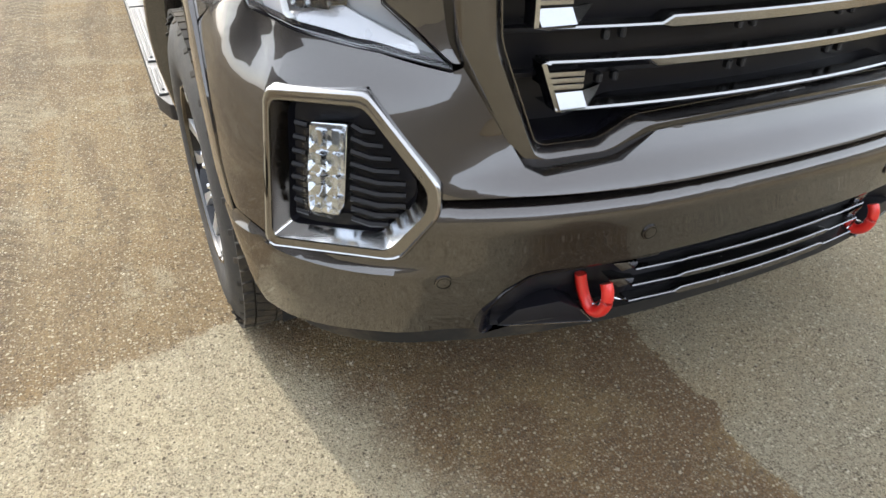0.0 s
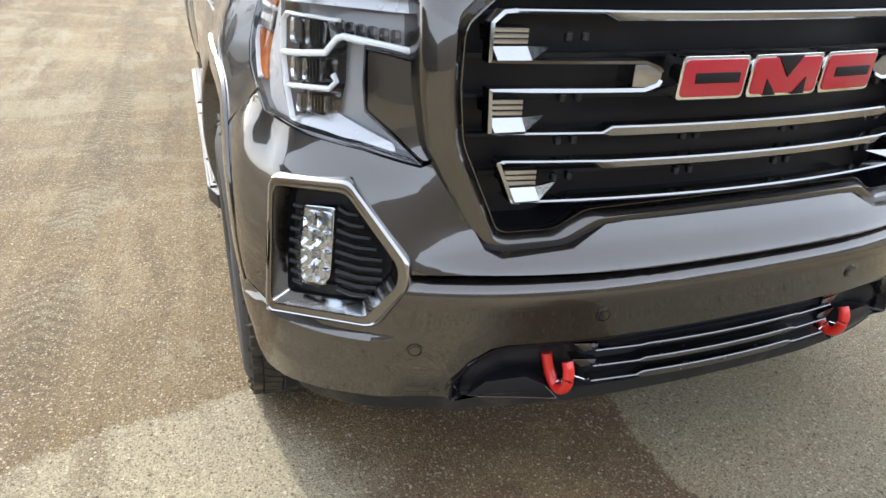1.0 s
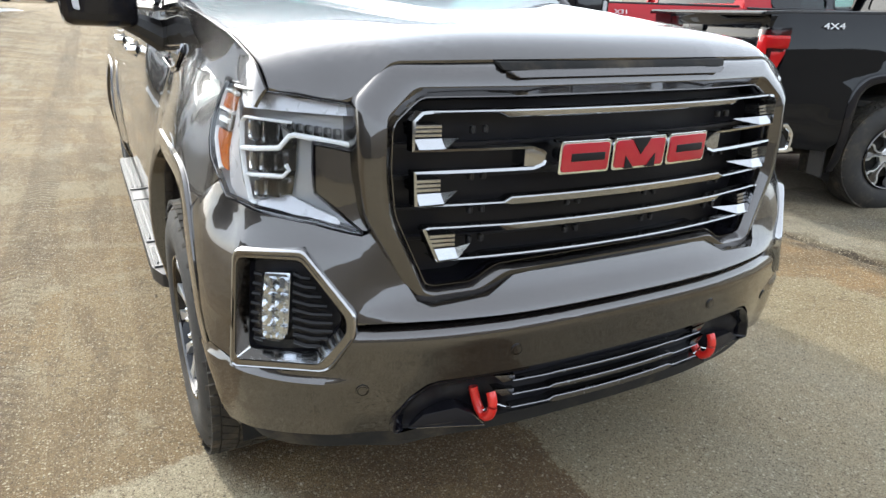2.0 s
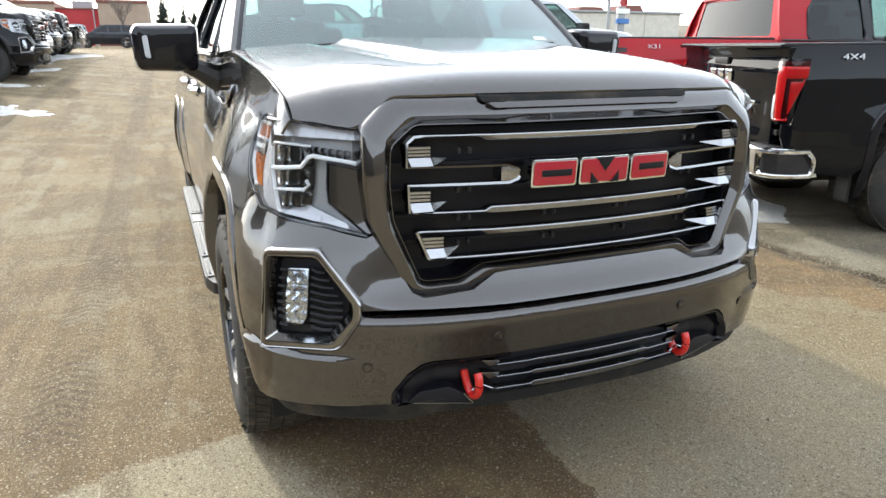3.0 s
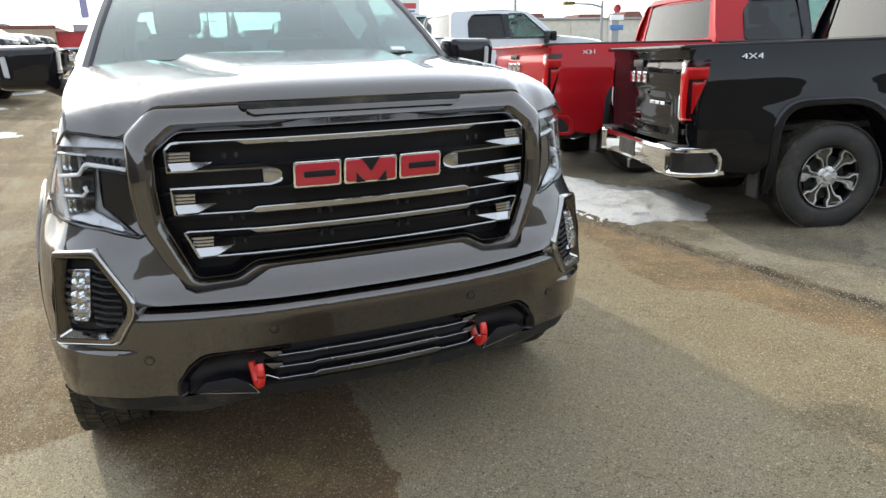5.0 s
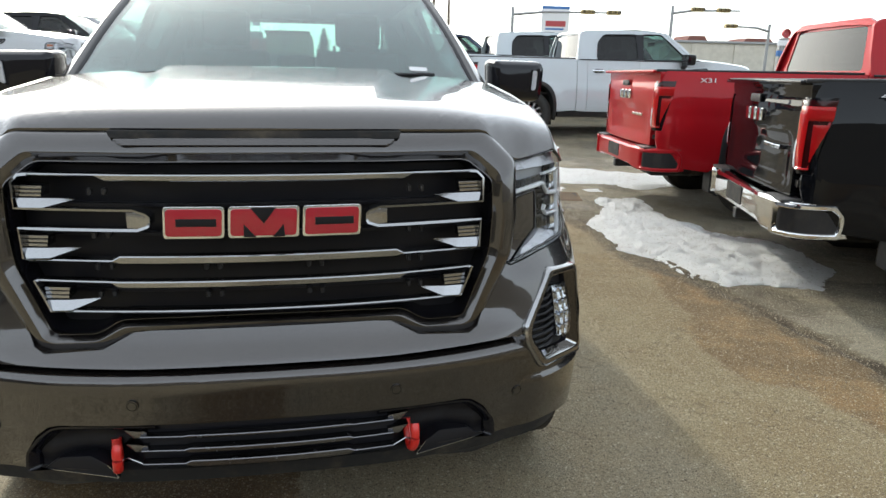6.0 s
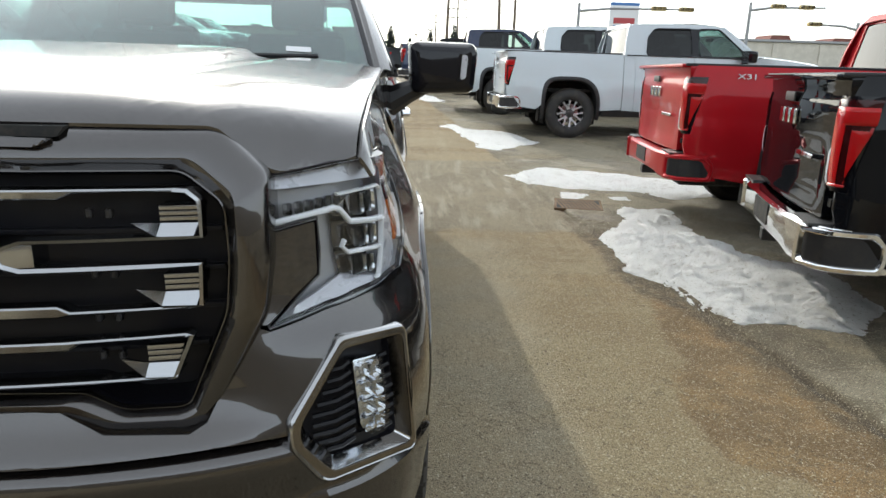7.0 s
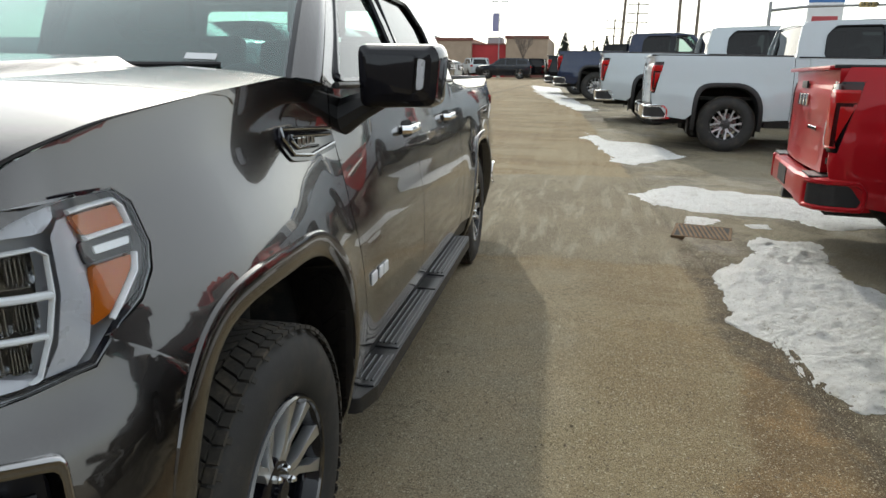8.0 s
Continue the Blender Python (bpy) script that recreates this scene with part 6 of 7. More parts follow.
# pale dry sand beyond the grey, up to the ochre silt
palesand = k.math("MULTIPLY", band(Xw, 1.6, 2.9, .15), k.ramp(k.math("ADD", Y, wob2), 2.0, 4.0, 1.0, .35))
col = k.mix(k.math("MULTIPLY", palesand, k.ramp(Y, 4.6, 5.2, .85, 0.0)), col, k.mix(k.ramp(k.noise(1.6, 5, .62), .40, .62), (.320, .266, .168), (.278, .216, .126)))
# pale dry patch ahead of the wheels, up to a seam in the asphalt
seam = k.math("ADD", k.math("ADD", X, k.math("MULTIPLY_ADD", k.noise(5, 7, .74), .22, -.11)), k.math("MULTIPLY_ADD", k.noise(28, 3, .6), .04, -.02))
Yd = k.math("ADD", k.math("ADD", k.math("SUBTRACT", Y, k.math("MULTIPLY_ADD", X, .34, 1.19)), k.math("MULTIPLY", wob, .6)), jag)
dry = k.math("MULTIPLY", k.ramp(Yd, -.03, .02, 1.0, 0.0), k.ramp(seam, .03, .05, 1.0, 0.0))
col = k.mix(dry, col, k.mix(k.ramp(k.noise(1.8, 4), .35, .65), beige, (.41, .362, .278)))
# brown damp rim round the pale patch
rim = k.math("MULTIPLY", band(Yd, .0, .62, .03), k.ramp(Xw, -.85, -.8, 1.0, 0.0))
col = k.mix(k.math("MULTIPLY", rim, k.ramp(k.noise(1.5, 6, .65), .36, .62, .95, .55)), col, k.mix(k.ramp(k.noise(4.5, 5, .65), .42, .6), (.222, .148, .070), (.268, .188, .098)))
# muddy wheel tracks along the pickup's other side
lane = k.math("MULTIPLY", k.ramp(Xw, -1.25, -1.0, 1.0, 0.0), k.ramp(k.math("ADD", Y, wob), .1, .7))
mud = k.ramp(k.noise(1.0, 7, .68, stretch=(3.2, .55, 1)), .49, .60)
col = k.mix(k.math("MULTIPLY", k.math("MULTIPLY", lane, mud), .7), col, (.165, .112, .060))
col = k.mix(k.math("MULTIPLY", k.math("MULTIPLY", lane, k.ramp(k.noise(1.7, 7, .7, stretch=(1.5, .8, 1)), .53, .63)), .6), col, (.40, .35, .26))
lug = k.math("MULTIPLY_ADD", k.math("SINE", k.math("MULTIPLY_ADD", Y, 88.0, k.math("MULTIPLY", k.math("ABSOLUTE", k.math("ADD", X, 1.72)), 60.0))), .35, .65, True)
rut = k.math("MULTIPLY", k.math("ADD", band(k.math("MULTIPLY_ADD", wob, .15, X), -1.84, -1.60, .03), band(k.math("MULTIPLY_ADD", wob, .15, X), -3.42, -3.20, .04)), lane)
col = k.mix(k.math("MULTIPLY", k.math("MULTIPLY", rut, lug), k.ramp(k.noise(1.4, 5, .6), .38, .60, .35, .85)), col, (.115, .078, .042))
clods = k.math("MULTIPLY", k.ramp(k.noise(34, 5, .72), .56, .62), k.ramp(k.noise(1.1, 5, .6), .40, .58))
col = k.mix(k.math("MULTIPLY", k.math("MULTIPLY", clods, k.ramp(X, -.9, -1.1)), .4), col, (.105, .068, .034))
# melt water under the nose
wetm = k.math("MULTIPLY", k.math("MULTIPLY", k.ramp(k.math("ADD", k.math("ADD", Xw, jag), k.math("MULTIPLY", Y, .33)), -.80, -.55), k.ramp(seam, .030, .042, 1.0, 0.0)), k.ramp(k.math("ADD", Y, wob2), -1.9, -1.6))
wetm = k.math("MULTIPLY", wetm, k.ramp(k.math("ADD", Y, jag), .95, 1.3, 1.0, 0.0))
wetc = k.mix(k.ramp(k.noise(3.0, 6, .68), .46, .66), wet, (.235, .155, .068))
streak = k.math("MULTIPLY", k.ramp(k.noise(2.2, 5, .65, stretch=(2.2, .8, 1)), .58, .66), k.ramp(X, -.55, -.75))
wetc = k.mix(k.math("MULTIPLY", streak, .7), wetc, (.33, .30, .25))
col = k.mix(wetm, col, wetc)
# ochre silt along the stalls' edge
Xc = k.math("MULTIPLY_ADD", Y, .09, X)
lobe = k.math("ADD", k.math("ADD", k.ramp(Y, 0.0, 1.0, 2.62, 2.42), k.ramp(Y, 1.02, 1.25, 0.0, -.26)), k.math("ADD", k.ramp(Y, 1.55, 2.3, 0.0, .22), k.ramp(Y, 2.4, 3.6, 0.0, .30)))
siltx = k.math("SUBTRACT", k.math("ADD", X, k.math("ADD", jag, k.math("MULTIPLY", wob, .35))), lobe)
silt = k.math("MULTIPLY", k.ramp(siltx, -.03, .05), k.ramp(Xc, 3.04, 3.10, 1.0, 0.0))
siltc = k.mix(k.ramp(k.noise(2.6, 6, .68), .42, .60), (.172, .104, .042), (.290, .192, .088))
siltc = k.mix(k.math("MULTIPLY", k.ramp(k.noise(1.3, 5, .6), .50, .62), .7), siltc, (.27, .150, .055))
col = k.mix(k.math("MULTIPLY", k.math("MULTIPLY", silt, k.ramp(Y, 3.9, 4.8, 1.0, 0.0)), .92), col, siltc)
# stalls: darker asphalt, wet where snow melts
stall = k.ramp(k.math("ADD", Xc, k.math("MULTIPLY", wob, .25)), 3.03, 3.12)
stallc = k.mix(k.ramp(k.noise(1.0, 6, .6), .42, .60), (.15, .132, .105), (.27, .230, .165))
stallc = k.mix(k.math("MULTIPLY", k.ramp(k.noise(.8, 6, .66, distort=.6), .51, .54), .75), stallc, (.33, .30, .245))
col = k.mix(stall, col, stallc)
# dark grit along the broken edge
edge = k.math("MULTIPLY", band(k.math("ADD", Xc, k.math("MULTIPLY", wob, .5)), 2.93, 3.10, .05), band(Y, -3.0, 5.6, .3))
col = k.mix(k.math("MULTIPLY", edge, k.ramp(k.noise(5, 6, .7), .36, .58, .15, .9)), col, (.085, .060, .034))
gapline = k.math("ABSOLUTE", k.math("SUBTRACT", k.math("ADD", X, k.math("MULTIPLY", k.math("SUBTRACT", k.noise(5, 5, .65), .5), .16)), k.math("MULTIPLY_ADD", Y, -.09, 3.07)))
col = k.mix(k.math("MULTIPLY", k.math("MULTIPLY", k.ramp(gapline, .010, .045, 1.0, 0.0), band(Y, -4, 8, .5)), k.ramp(k.noise(3, 4, .6), .35, .55, .6, 1.0)), col, (.04, .028, .017))
# rough older asphalt across the lane, scraped along its length
roughx = k.math("MULTIPLY_ADD", jag, 2.5, k.math("MULTIPLY_ADD", wob2, .5, Y))
rough_zone = k.math("MULTIPLY", band(roughx, 4.9, 8.7, .08), band(k.math("ADD", X, k.math("MULTIPLY", wob2, .4)), .2, 2.9, .2))
scrape = k.noise(1.0, 7, .7, stretch=(9.0, 1.1, 1))
col = k.mix(k.math("MULTIPLY", rough_zone, .88), col, k.mix(k.ramp(scrape, .50, .60), k.mix(k.ramp(k.noise(1.4, 6, .65), .4, .6), (.205, .180, .140), (.275, .240, .180)), (.36, .33, .275)))
# dark wet grit round the foot of the melting snow
foot = k.math("SUBTRACT", k.math("ADD", X, k.math("ADD", k.math("MULTIPLY", wob, .35), jag)), k.ramp(Y, 2.2, 3.5, 2.95, 2.58))
col = k.mix(k.math("MULTIPLY", k.math("MULTIPLY", band(foot, -.10, .30, .06), band(Y, 2.0, 5.6, .3)), k.ramp(k.noise(6, 6, .7), .38, .58, .35, .95)), col, (.080, .058, .036))
crack = k.math("ABSOLUTE", k.math("SUBTRACT", k.noise(.55, 6, .62, distort=.4), .5))
col = k.mix(k.math("MULTIPLY", k.ramp(crack, .0012, .004, 1.0, 0.0), .4), col, (.09, .065, .04))


def pebbles(scale, size, share, tint, amount):
    """Mixes crisp stones of one tint, one to a share of the cells, into the ground's colour."""
    hue = k.n.new("ShaderNodeSeparateColor")
    k.l.new(k.cells(scale, "Color"), hue.inputs[0])
    spot = k.math("MULTIPLY", k.ramp(k.cells(scale), size * .75, size, 1.0, 0.0), k.ramp(hue.outputs[0], 1 - share, 1.02 - share))
    lit = k.math("MULTIPLY", k.math("MULTIPLY", spot, amount), k.math("MULTIPLY_ADD", hue.outputs[1], .7, .3))
    return k.mix(k.math("MULTIPLY", lit, k.math("MULTIPLY_ADD", wetm, -.25, 1.0)), col, tint), spot


# stones, sand and dark specks
fine = k.cells(260, "Color")
hue2 = k.n.new("ShaderNodeSeparateColor")
k.l.new(fine, hue2.inputs[0])
col = k.mix(k.math("MULTIPLY", k.ramp(hue2.outputs[0], .55, .9), .35), col, k.mix(.5, col, (.62, .56, .45)))
col = k.mix(k.math("MULTIPLY", k.ramp(hue2.outputs[1], .60, .9), .50), col, (.07, .052, .035))
col, s1 = pebbles(170, .42, .30, (.62, .55, .44), .55)
col, s2 = pebbles(118, .44, .30, (.66, .59, .47), .78)
col, s3 = pebbles(140, .42, .24, (.055, .040, .027), .82)
col, s6 = pebbles(215, .46, .30, (.045, .031, .020), .55)
col, s4 = pebbles(74, .40, .13, (.68, .62, .51), .80)
col, s5 = pebbles(46, .26, .10, (.05, .037, .026), .85)
col, s7 = pebbles(62, .27, .16, (.70, .64, .54), .85)
col, s8 = pebbles(68, .30, .16, (.042, .030, .021), .85)
crumbs = k.ramp(k.noise(26, 4, .7), .66, .71)
col = k.mix(k.math("MULTIPLY", crumbs, .5), col, (.06, .045, .03))
raised = k.math("ADD", k.math("ADD", k.math("ADD", s1, s2), k.math("ADD", s7, s8)), k.math("ADD", s4, k.math("MULTIPLY", s5, .8)))
height = k.math("ADD", k.math("MULTIPLY", k.math("SUBTRACT", raised, s6), .55), k.math("ADD", k.math("MULTIPLY_ADD", k.noise(95, 4, .75), 1.0, k.math("MULTIPLY", k.noise(300, 3), .8)), k.math("MULTIPLY", k.noise(9, 6, .65), 2.2)))
damp_all = k.math("ADD", k.math("MULTIPLY", wetm, .45), k.math("MULTIPLY", stall, k.ramp(k.noise(.9, 5, .6), .50, .60, 0, .6)), clamp=True)
col = k.mix(1.0, col, (1.0, .972, .855), "MULTIPLY")
k.set(Base_Color=col, Roughness=k.math("MULTIPLY_ADD", damp_all, -.6, .92))
k.bump(height, 0.9, 0.014)
ground_mat = k.m


def spaced(stops):
    out = []
    for a, c, n in stops:
        out += list(np.linspace(a, c, n, endpoint=False))
    return out + [stops[-1][1]]


def crack_x(y):
    """The stalls' broken asphalt edge."""
    return 3.08 - .09 * y + .03 * noise.noise(Vector((y * 2.3, 0, 0))) + .015 * noise.noise(Vector((y * 9, 3, 0)))


gx = spaced([(-400, -60, 12), (-60, -8, 20), (-8, -3, 25), (-3, 2.25, 65), (2.25, 3.35, 100), (3.35, 8, 30), (8, 60, 20), (60, 400, 12)])
gy = spaced([(-200, -8, 10), (-8, -2, 20), (-2, 9, 150), (9, 30, 70), (30, 90, 30), (90, 900, 12)])


def ground_z(x, y):
    z = G(x, y) + .004 * noise.noise(Vector((x * 1.7, y * 1.7, 0))) * (1 if abs(x) < 9 and y < 30 else 0)
    if y < 9:
        d = x - crack_x(y)
        z += .022 * step01(-.01, .03, d) - .02 * math.exp(-(d / .022) ** 2) * (.6 + .4 * math.sin(y * 7))
    return z


b = bmesh.new()
loft([[(x, y, ground_z(x, y)) for x in gx] for y in gy], False, bm=b)
ground = tagged(new("ground", mesh_of("ground", b, ground_mat, 180)), "dusty tan asphalt lot with damp patches", "ground", kind="structure")


# ---------------------------------------------------------------- snow, drain, stones
k = Nodes("old_granular_snow")
dirt = k.math("MULTIPLY", k.ramp(k.noise(6, 7, .7), .50, .78), .5)
grit = k.math("MULTIPLY", k.ramp(k.noise(45, 6, .8), .56, .64), .75)
k.set(Base_Color=k.mix(k.math("ADD", dirt, grit, clamp=True), (.92, .92, .90), (.34, .29, .21)), Roughness=.6, Subsurface_Weight=.15, Subsurface_Radius=(.02, .02, .02))
k.bump(k.math("ADD", k.noise(130, 6, .8), k.math("MULTIPLY", k.noise(18, 7, .72), 3.0)), 1.0, .038)
SNOW = k.m


def ragged(pts, step=.06, amp=.07, seed=0):
    """A broken outline: each side split and pushed about by noise."""
    out = []
    n = len(pts)
    for i in range(n):
        a, c = Vector(pts[i]), Vector(pts[(i + 1) % n])
        m = max(1, int((c - a).length / step))
        for j in range(m):
            p = a.lerp(c, j / m)
            out.append((p.x + amp * noise.noise(Vector((p.x * 3.1, p.y * 3.1, seed))) + amp * .45 * noise.noise(Vector((p.x * 13, p.y * 13, seed + 5))),
                        p.y + amp * noise.noise(Vector((p.x * 3.1, p.y * 3.1, seed + 9))) + amp * .45 * noise.noise(Vector((p.x * 13, p.y * 13, seed + 7)))))
    return out


def snow_patch(label, pts, high=.06, step=.05, amp=.07, seed=0):
    o = ragged(pts, step, amp, seed)
    arr = np.array(o)

    def f(x, y):
        d = float(np.min(np.hypot(arr[:, 0] - x, arr[:, 1] - y)))
        lump = .5 + .5 * noise.noise(Vector((x * 2.3, y * 2.3, seed))) + .45 * noise.noise(Vector((x * 8, y * 8, seed))) + .35 * noise.noise(Vector((x * 22, y * 22, seed)))
        return Vector((x, y, ground_z(x, y) - .004 + min(1, d / .16) ** .6 * high * max(.16, lump)))
    bm = panel(o, f, max(step * .7, .035), .03, (0, 0, -1))
    ob = new("snow_patch", mesh_of("snow_patch", bm, SNOW, 60))
    return tagged(ob, label, "snow", "snow patches")


snow_patch("melting snow patch with gritty edges beside the stalls", [(2.64, 4.71), (2.92, 5.03), (3.2, 5.85), (3.70, 5.75), (3.55, 4.9), (3.70, 4.2), (4.1, 3.7), (4.0, 2.9), (3.57, 2.42), (3.24, 2.60), (2.92, 2.60), (2.80, 3.02), (2.62, 3.76)], .07, .05, .08, 1)
snow_patch("thin snow strip between the parked pickups", [(2.19, 7.73), (2.81, 8.26), (3.74, 7.9), (4.8, 7.35), (4.7, 6.6), (3.9, 6.3), (3.6, 6.75), (3.2, 6.75), (2.75, 6.85), (2.5, 7.1)], .045, .06, .09, 2)
snow_patch("small snow scraps beside the drain", [(2.62, 6.25), (2.95, 6.28), (3.1, 6.5), (2.7, 6.62)], .03, .05, .05, 3)
snow_patch("small snow scraps beside the drain", [(3.15, 6.2), (3.40, 6.22), (3.42, 6.42), (3.18, 6.4)], .03, .05, .04, 4)
snow_patch("thin snow ahead of the white pickup", [(1.67, 13.3), (2.05, 12.2), (2.8, 11.9), (3.2, 10.6), (2.35, 9.7), (2.05, 10.0), (1.95, 11.0), (1.6, 12.4)], .035, .09, .12, 5)
snow_patch("snow along the row of parked pickups", [(.9, 24), (1.5, 20.4), (1.95, 17.9), (1.4, 18.2), (.8, 20.5), (.3, 23), (-.6, 30), (-1.4, 38), (.2, 34)], .04, .2, .25, 6)
snow_patch("thin dirty snow across the lane", [(-5.2, 10.9), (-4.2, 10.75), (-3.5, 11.06), (-3.1, 10.6), (-2.8, 10.3), (-3.5, 10.0), (-4.4, 9.7), (-5.2, 9.9)], .02, .06, .2, 7)
snow_patch("thin dirty snow by the car row", [(-4.9, 13.5), (-3.96, 14.35), (-3.45, 14.25), (-3.7, 13.75), (-4.3, 13.2)], .02, .07, .16, 8)
snow_patch("thin dirty snow by the car row", [(-4.9, 16.6), (-4.2, 18.1), (-3.74, 18.9), (-3.6, 18.2), (-4.0, 17.1), (-4.5, 16.2)], .02, .08, .18, 9)
snow_patch("thin dirty snow by the car row", [(-5.0, 21.8), (-4.7, 26), (-4.1, 31), (-3.6, 29), (-4.0, 24), (-4.2, 19.8)], .025, .12, .2, 10)

drain = thing("storm_drain", "rusty slotted storm drain grate in the asphalt", "drain", pose(2.76, 5.98, ground_z(2.76, 5.98) - .001, 1.8, 0, -12))
RUST = plastic("rusty_iron", (.13, .082, .045), .85, 200, .5, .3, spec=.2)
part("rim", box(-.25, .25, -.25, -.225, -.03, .005, .002, 1, box(-.25, .25, .225, .25, -.03, .005, .002, 1, box(-.25, -.225, -.25, .25, -.03, .005, .002, 1, box(.225, .25, -.25, .25, -.03, .005, .002, 1)))), RUST, drain)
for i in range(11):
    part("bar", cached("drainbar", lambda: (box(-.012, .012, -.226, .226, -.02, .0055, .002, 1), RUST)), RUST, drain, "", pose(-.20 + i * .04, 0, 0, 0, 0, 12))
part("sump", box(-.225, .225, -.225, .225, -.012, .003), DARK, drain)

rng = random.Random(4)
b = bmesh.new()
for i in range(7000):
    near = i < 4600
    x, y = (rng.uniform(-3.2, 3.2), rng.uniform(-1.6, 4.5)) if near else (rng.uniform(-4.5, 3.0), rng.uniform(2, 11))
    if abs(x) < .8 and y > .9:
        continue
    r = rng.choice((.002, .0025, .003, .003, .003, .004, .004, .005, .007)) * (1.0 if near else 1.4)
    z = ground_z(x, y) + r * .3
    vs = []
    for d in ((1, 0, 0), (0, 1, 0), (-1, 0, 0), (0, -1, 0), (0, 0, 1)):
        q = rng.uniform(.7, 1.3) * r
        vs.append(b.verts.new((x + d[0] * q, y + d[1] * q, z + d[2] * q * .7)))
    for j in range(4):
        b.faces.new((vs[j], vs[(j + 1) % 4], vs[4]))
k = Nodes("loose_stone")
rnd = k.n.new("ShaderNodeNewGeometry").outputs["Random Per Island"]
k.set(Base_Color=k.mix(rnd, (.10, .072, .045), (.44, .37, .27)), Roughness=.9)
tagged(new("loose_gravel", mesh_of("loose_gravel", b, k.m, 20)), "loose gravel crumbs on the asphalt", "gravel", kind="stuff")


# ---------------------------------------------------------------- buildings, poles and trees in the distance
def wallmat(name, col, scale=1.2):
    k = Nodes(name)
    k.set(Base_Color=k.mix(k.ramp(k.noise(scale, 5, .6), .35, .7), tuple(c * .86 for c in col), col), Roughness=.9)
    k.bump(k.noise(60, 3), .3, .01)
    return k.m


TAN, REDWALL, CORNICE, BEIGE = wallmat("tan_stucco", (.40, .31, .235)), wallmat("red_metal_wall", (.42, .045, .05)), wallmat("brown_cornice", (.20, .085, .07)), wallmat("beige_wall", (.60, .57, .50))
STEEL = plastic("galvanised_steel", (.28, .29, .30), .45, 0, 0, .1, 0, .7)
WOOD = plastic("weathered_pole_wood", (.16, .13, .105), .9, 60, .4, .1)
YELLOW = plastic("signal_yellow", (.50, .38, .16), .4, 0, 0, .1)
SIGNWHITE, SIGNRED, SIGNBLUE, BANNER = (plastic(n, c, .5, 0, 0, .03) for n, c in (("sign_white", (.75, .77, .80)), ("sign_red", (.42, .06, .07)), ("sign_blue", (.05, .16, .42)), ("banner_violet", (.24, .24, .40))))

bz = G(-8, 70)
shop = thing("shop_building", "low tan stucco shop with a red middle front", "building", pose(0, 70, bz))
for x0, x1, h, mat, lab in ((-22, -10.25, 3.75, TAN, "tan stucco wing"), (-6.75, -2.6, 3.95, TAN, "tan stucco wing"), (-10.25, -6.75, 3.2, REDWALL, "red metal front")):
    w = part("wall", box(x0, x1, 0 if mat is TAN else .6, 14, -.6, h, .02, 1), mat, shop, lab)
    if mat is TAN:
        part("cornice", box(x0 - .12, x1 + .12, -.12, .5, h - .22, h + .08, .03, 1), CORNICE, w)
        part("plinth", box(x0 - .04, x1 + .04, -.05, .3, -.6, .5, .01, 1), CORNICE, w)
    else:
        part("cornice", box(x0, x1, .52, .9, h - .05, h + .1, .02, 1), CORNICE, w)
part("roof_unit", box(-9.2, -7.6, 4, 6, 3.1, 4.1, .05, 1), STEEL, shop)
part("roof_unit", box(-15.6, -14.6, 3, 5, 3.7, 4.2, .05, 1), STEEL, shop)

# unseen dark walls behind the lot, added to darken reflections on the trucks
UNSEENWALL = wallmat("unseen_wall_dark", (.12, .112, .10))
for name_, w_ in (("unseen_wall_south", (-16, 60, -16, -15, -.5, 4.9)), ("unseen_wall_west", (-17, -16, -15, 7, -.5, 4.9))):
    tagged(new(name_, mesh_of(name_, box(*w_, .02, 1), UNSEENWALL)), "plain dark-clad wall closing the lot", "wall", kind="structure")

depot = thing("long_building", "long low beige building across the road", "building", pose(0, 0, G(0, 90)))
part("wall", box(26, 70, 84, 96, -1, 4.4, .05, 1), BEIGE, depot)
part("roof", box(25.7, 70.3, 83.7, 96.3, 4.4, 4.7, .05, 1), STEEL, depot)
for i in range(7):
    part("pilaster", cached("pilaster", lambda: (box(-.3, .3, -.15, .1, -1, 4.3, .02, 1), BEIGE)), BEIGE, depot, "", pose(28 + i * 6, 84, 0))


def lamp_post(x, y, h):
    t = thing("street_lamp", "grey lot lamp with a violet banner", "street lamp", pose(x, y, G(x, y)))
    part("pole", tube([(0, 0, -.3), (0, 0, h)], [.05, .04], 10), STEEL, t)
    part("base", lathe([(-.2, .2), (.25, .18), (.27, .1)], 16, axis="z"), BEIGE, t)
    for s in (-1, 1):
        part("lamp_head", box(.08 if s > 0 else -.75, .75 if s > 0 else -.08, -.14, .14, h - .05, h + .07, .03, 1), STEEL, t)
    part("banner", box(-.64, -.06, -.01, .01, h - 2.55, h - .95, .004, 1), BANNER, t)
    return t


lamp_post(-6.55, 63, 6.6)


def utility_pole(x, y, h, arms, lean=0.0):
    t = thing("utility_pole", "wooden utility pole with crossarms" if arms else "tall plain wooden pole", "utility pole", pose(x, y, G(x, y), 0, lean, 0), "roadside poles")
    part("pole", tube([(0, 0, -.3), (0, 0, h)], [.16, .10], 10), WOOD, t)
    for i in range(arms):
        z = h - .4 - i * 1.1
        a = part("crossarm", box(-1.3, 1.3, -.06, .06, z - .06, z + .06, .01, 1), WOOD, t)
        for x_ in (-1.15, -.6, .6, 1.15):
            part("insulator", cached("insul%g" % z, lambda: (lathe([(z + .06, .04), (z + .12, .05), (z + .2, .025), (z + .22, .001)], 8, axis="z"), STEEL)), STEEL, a, "", Matrix.Translation((x_, 0, 0)))
    return t


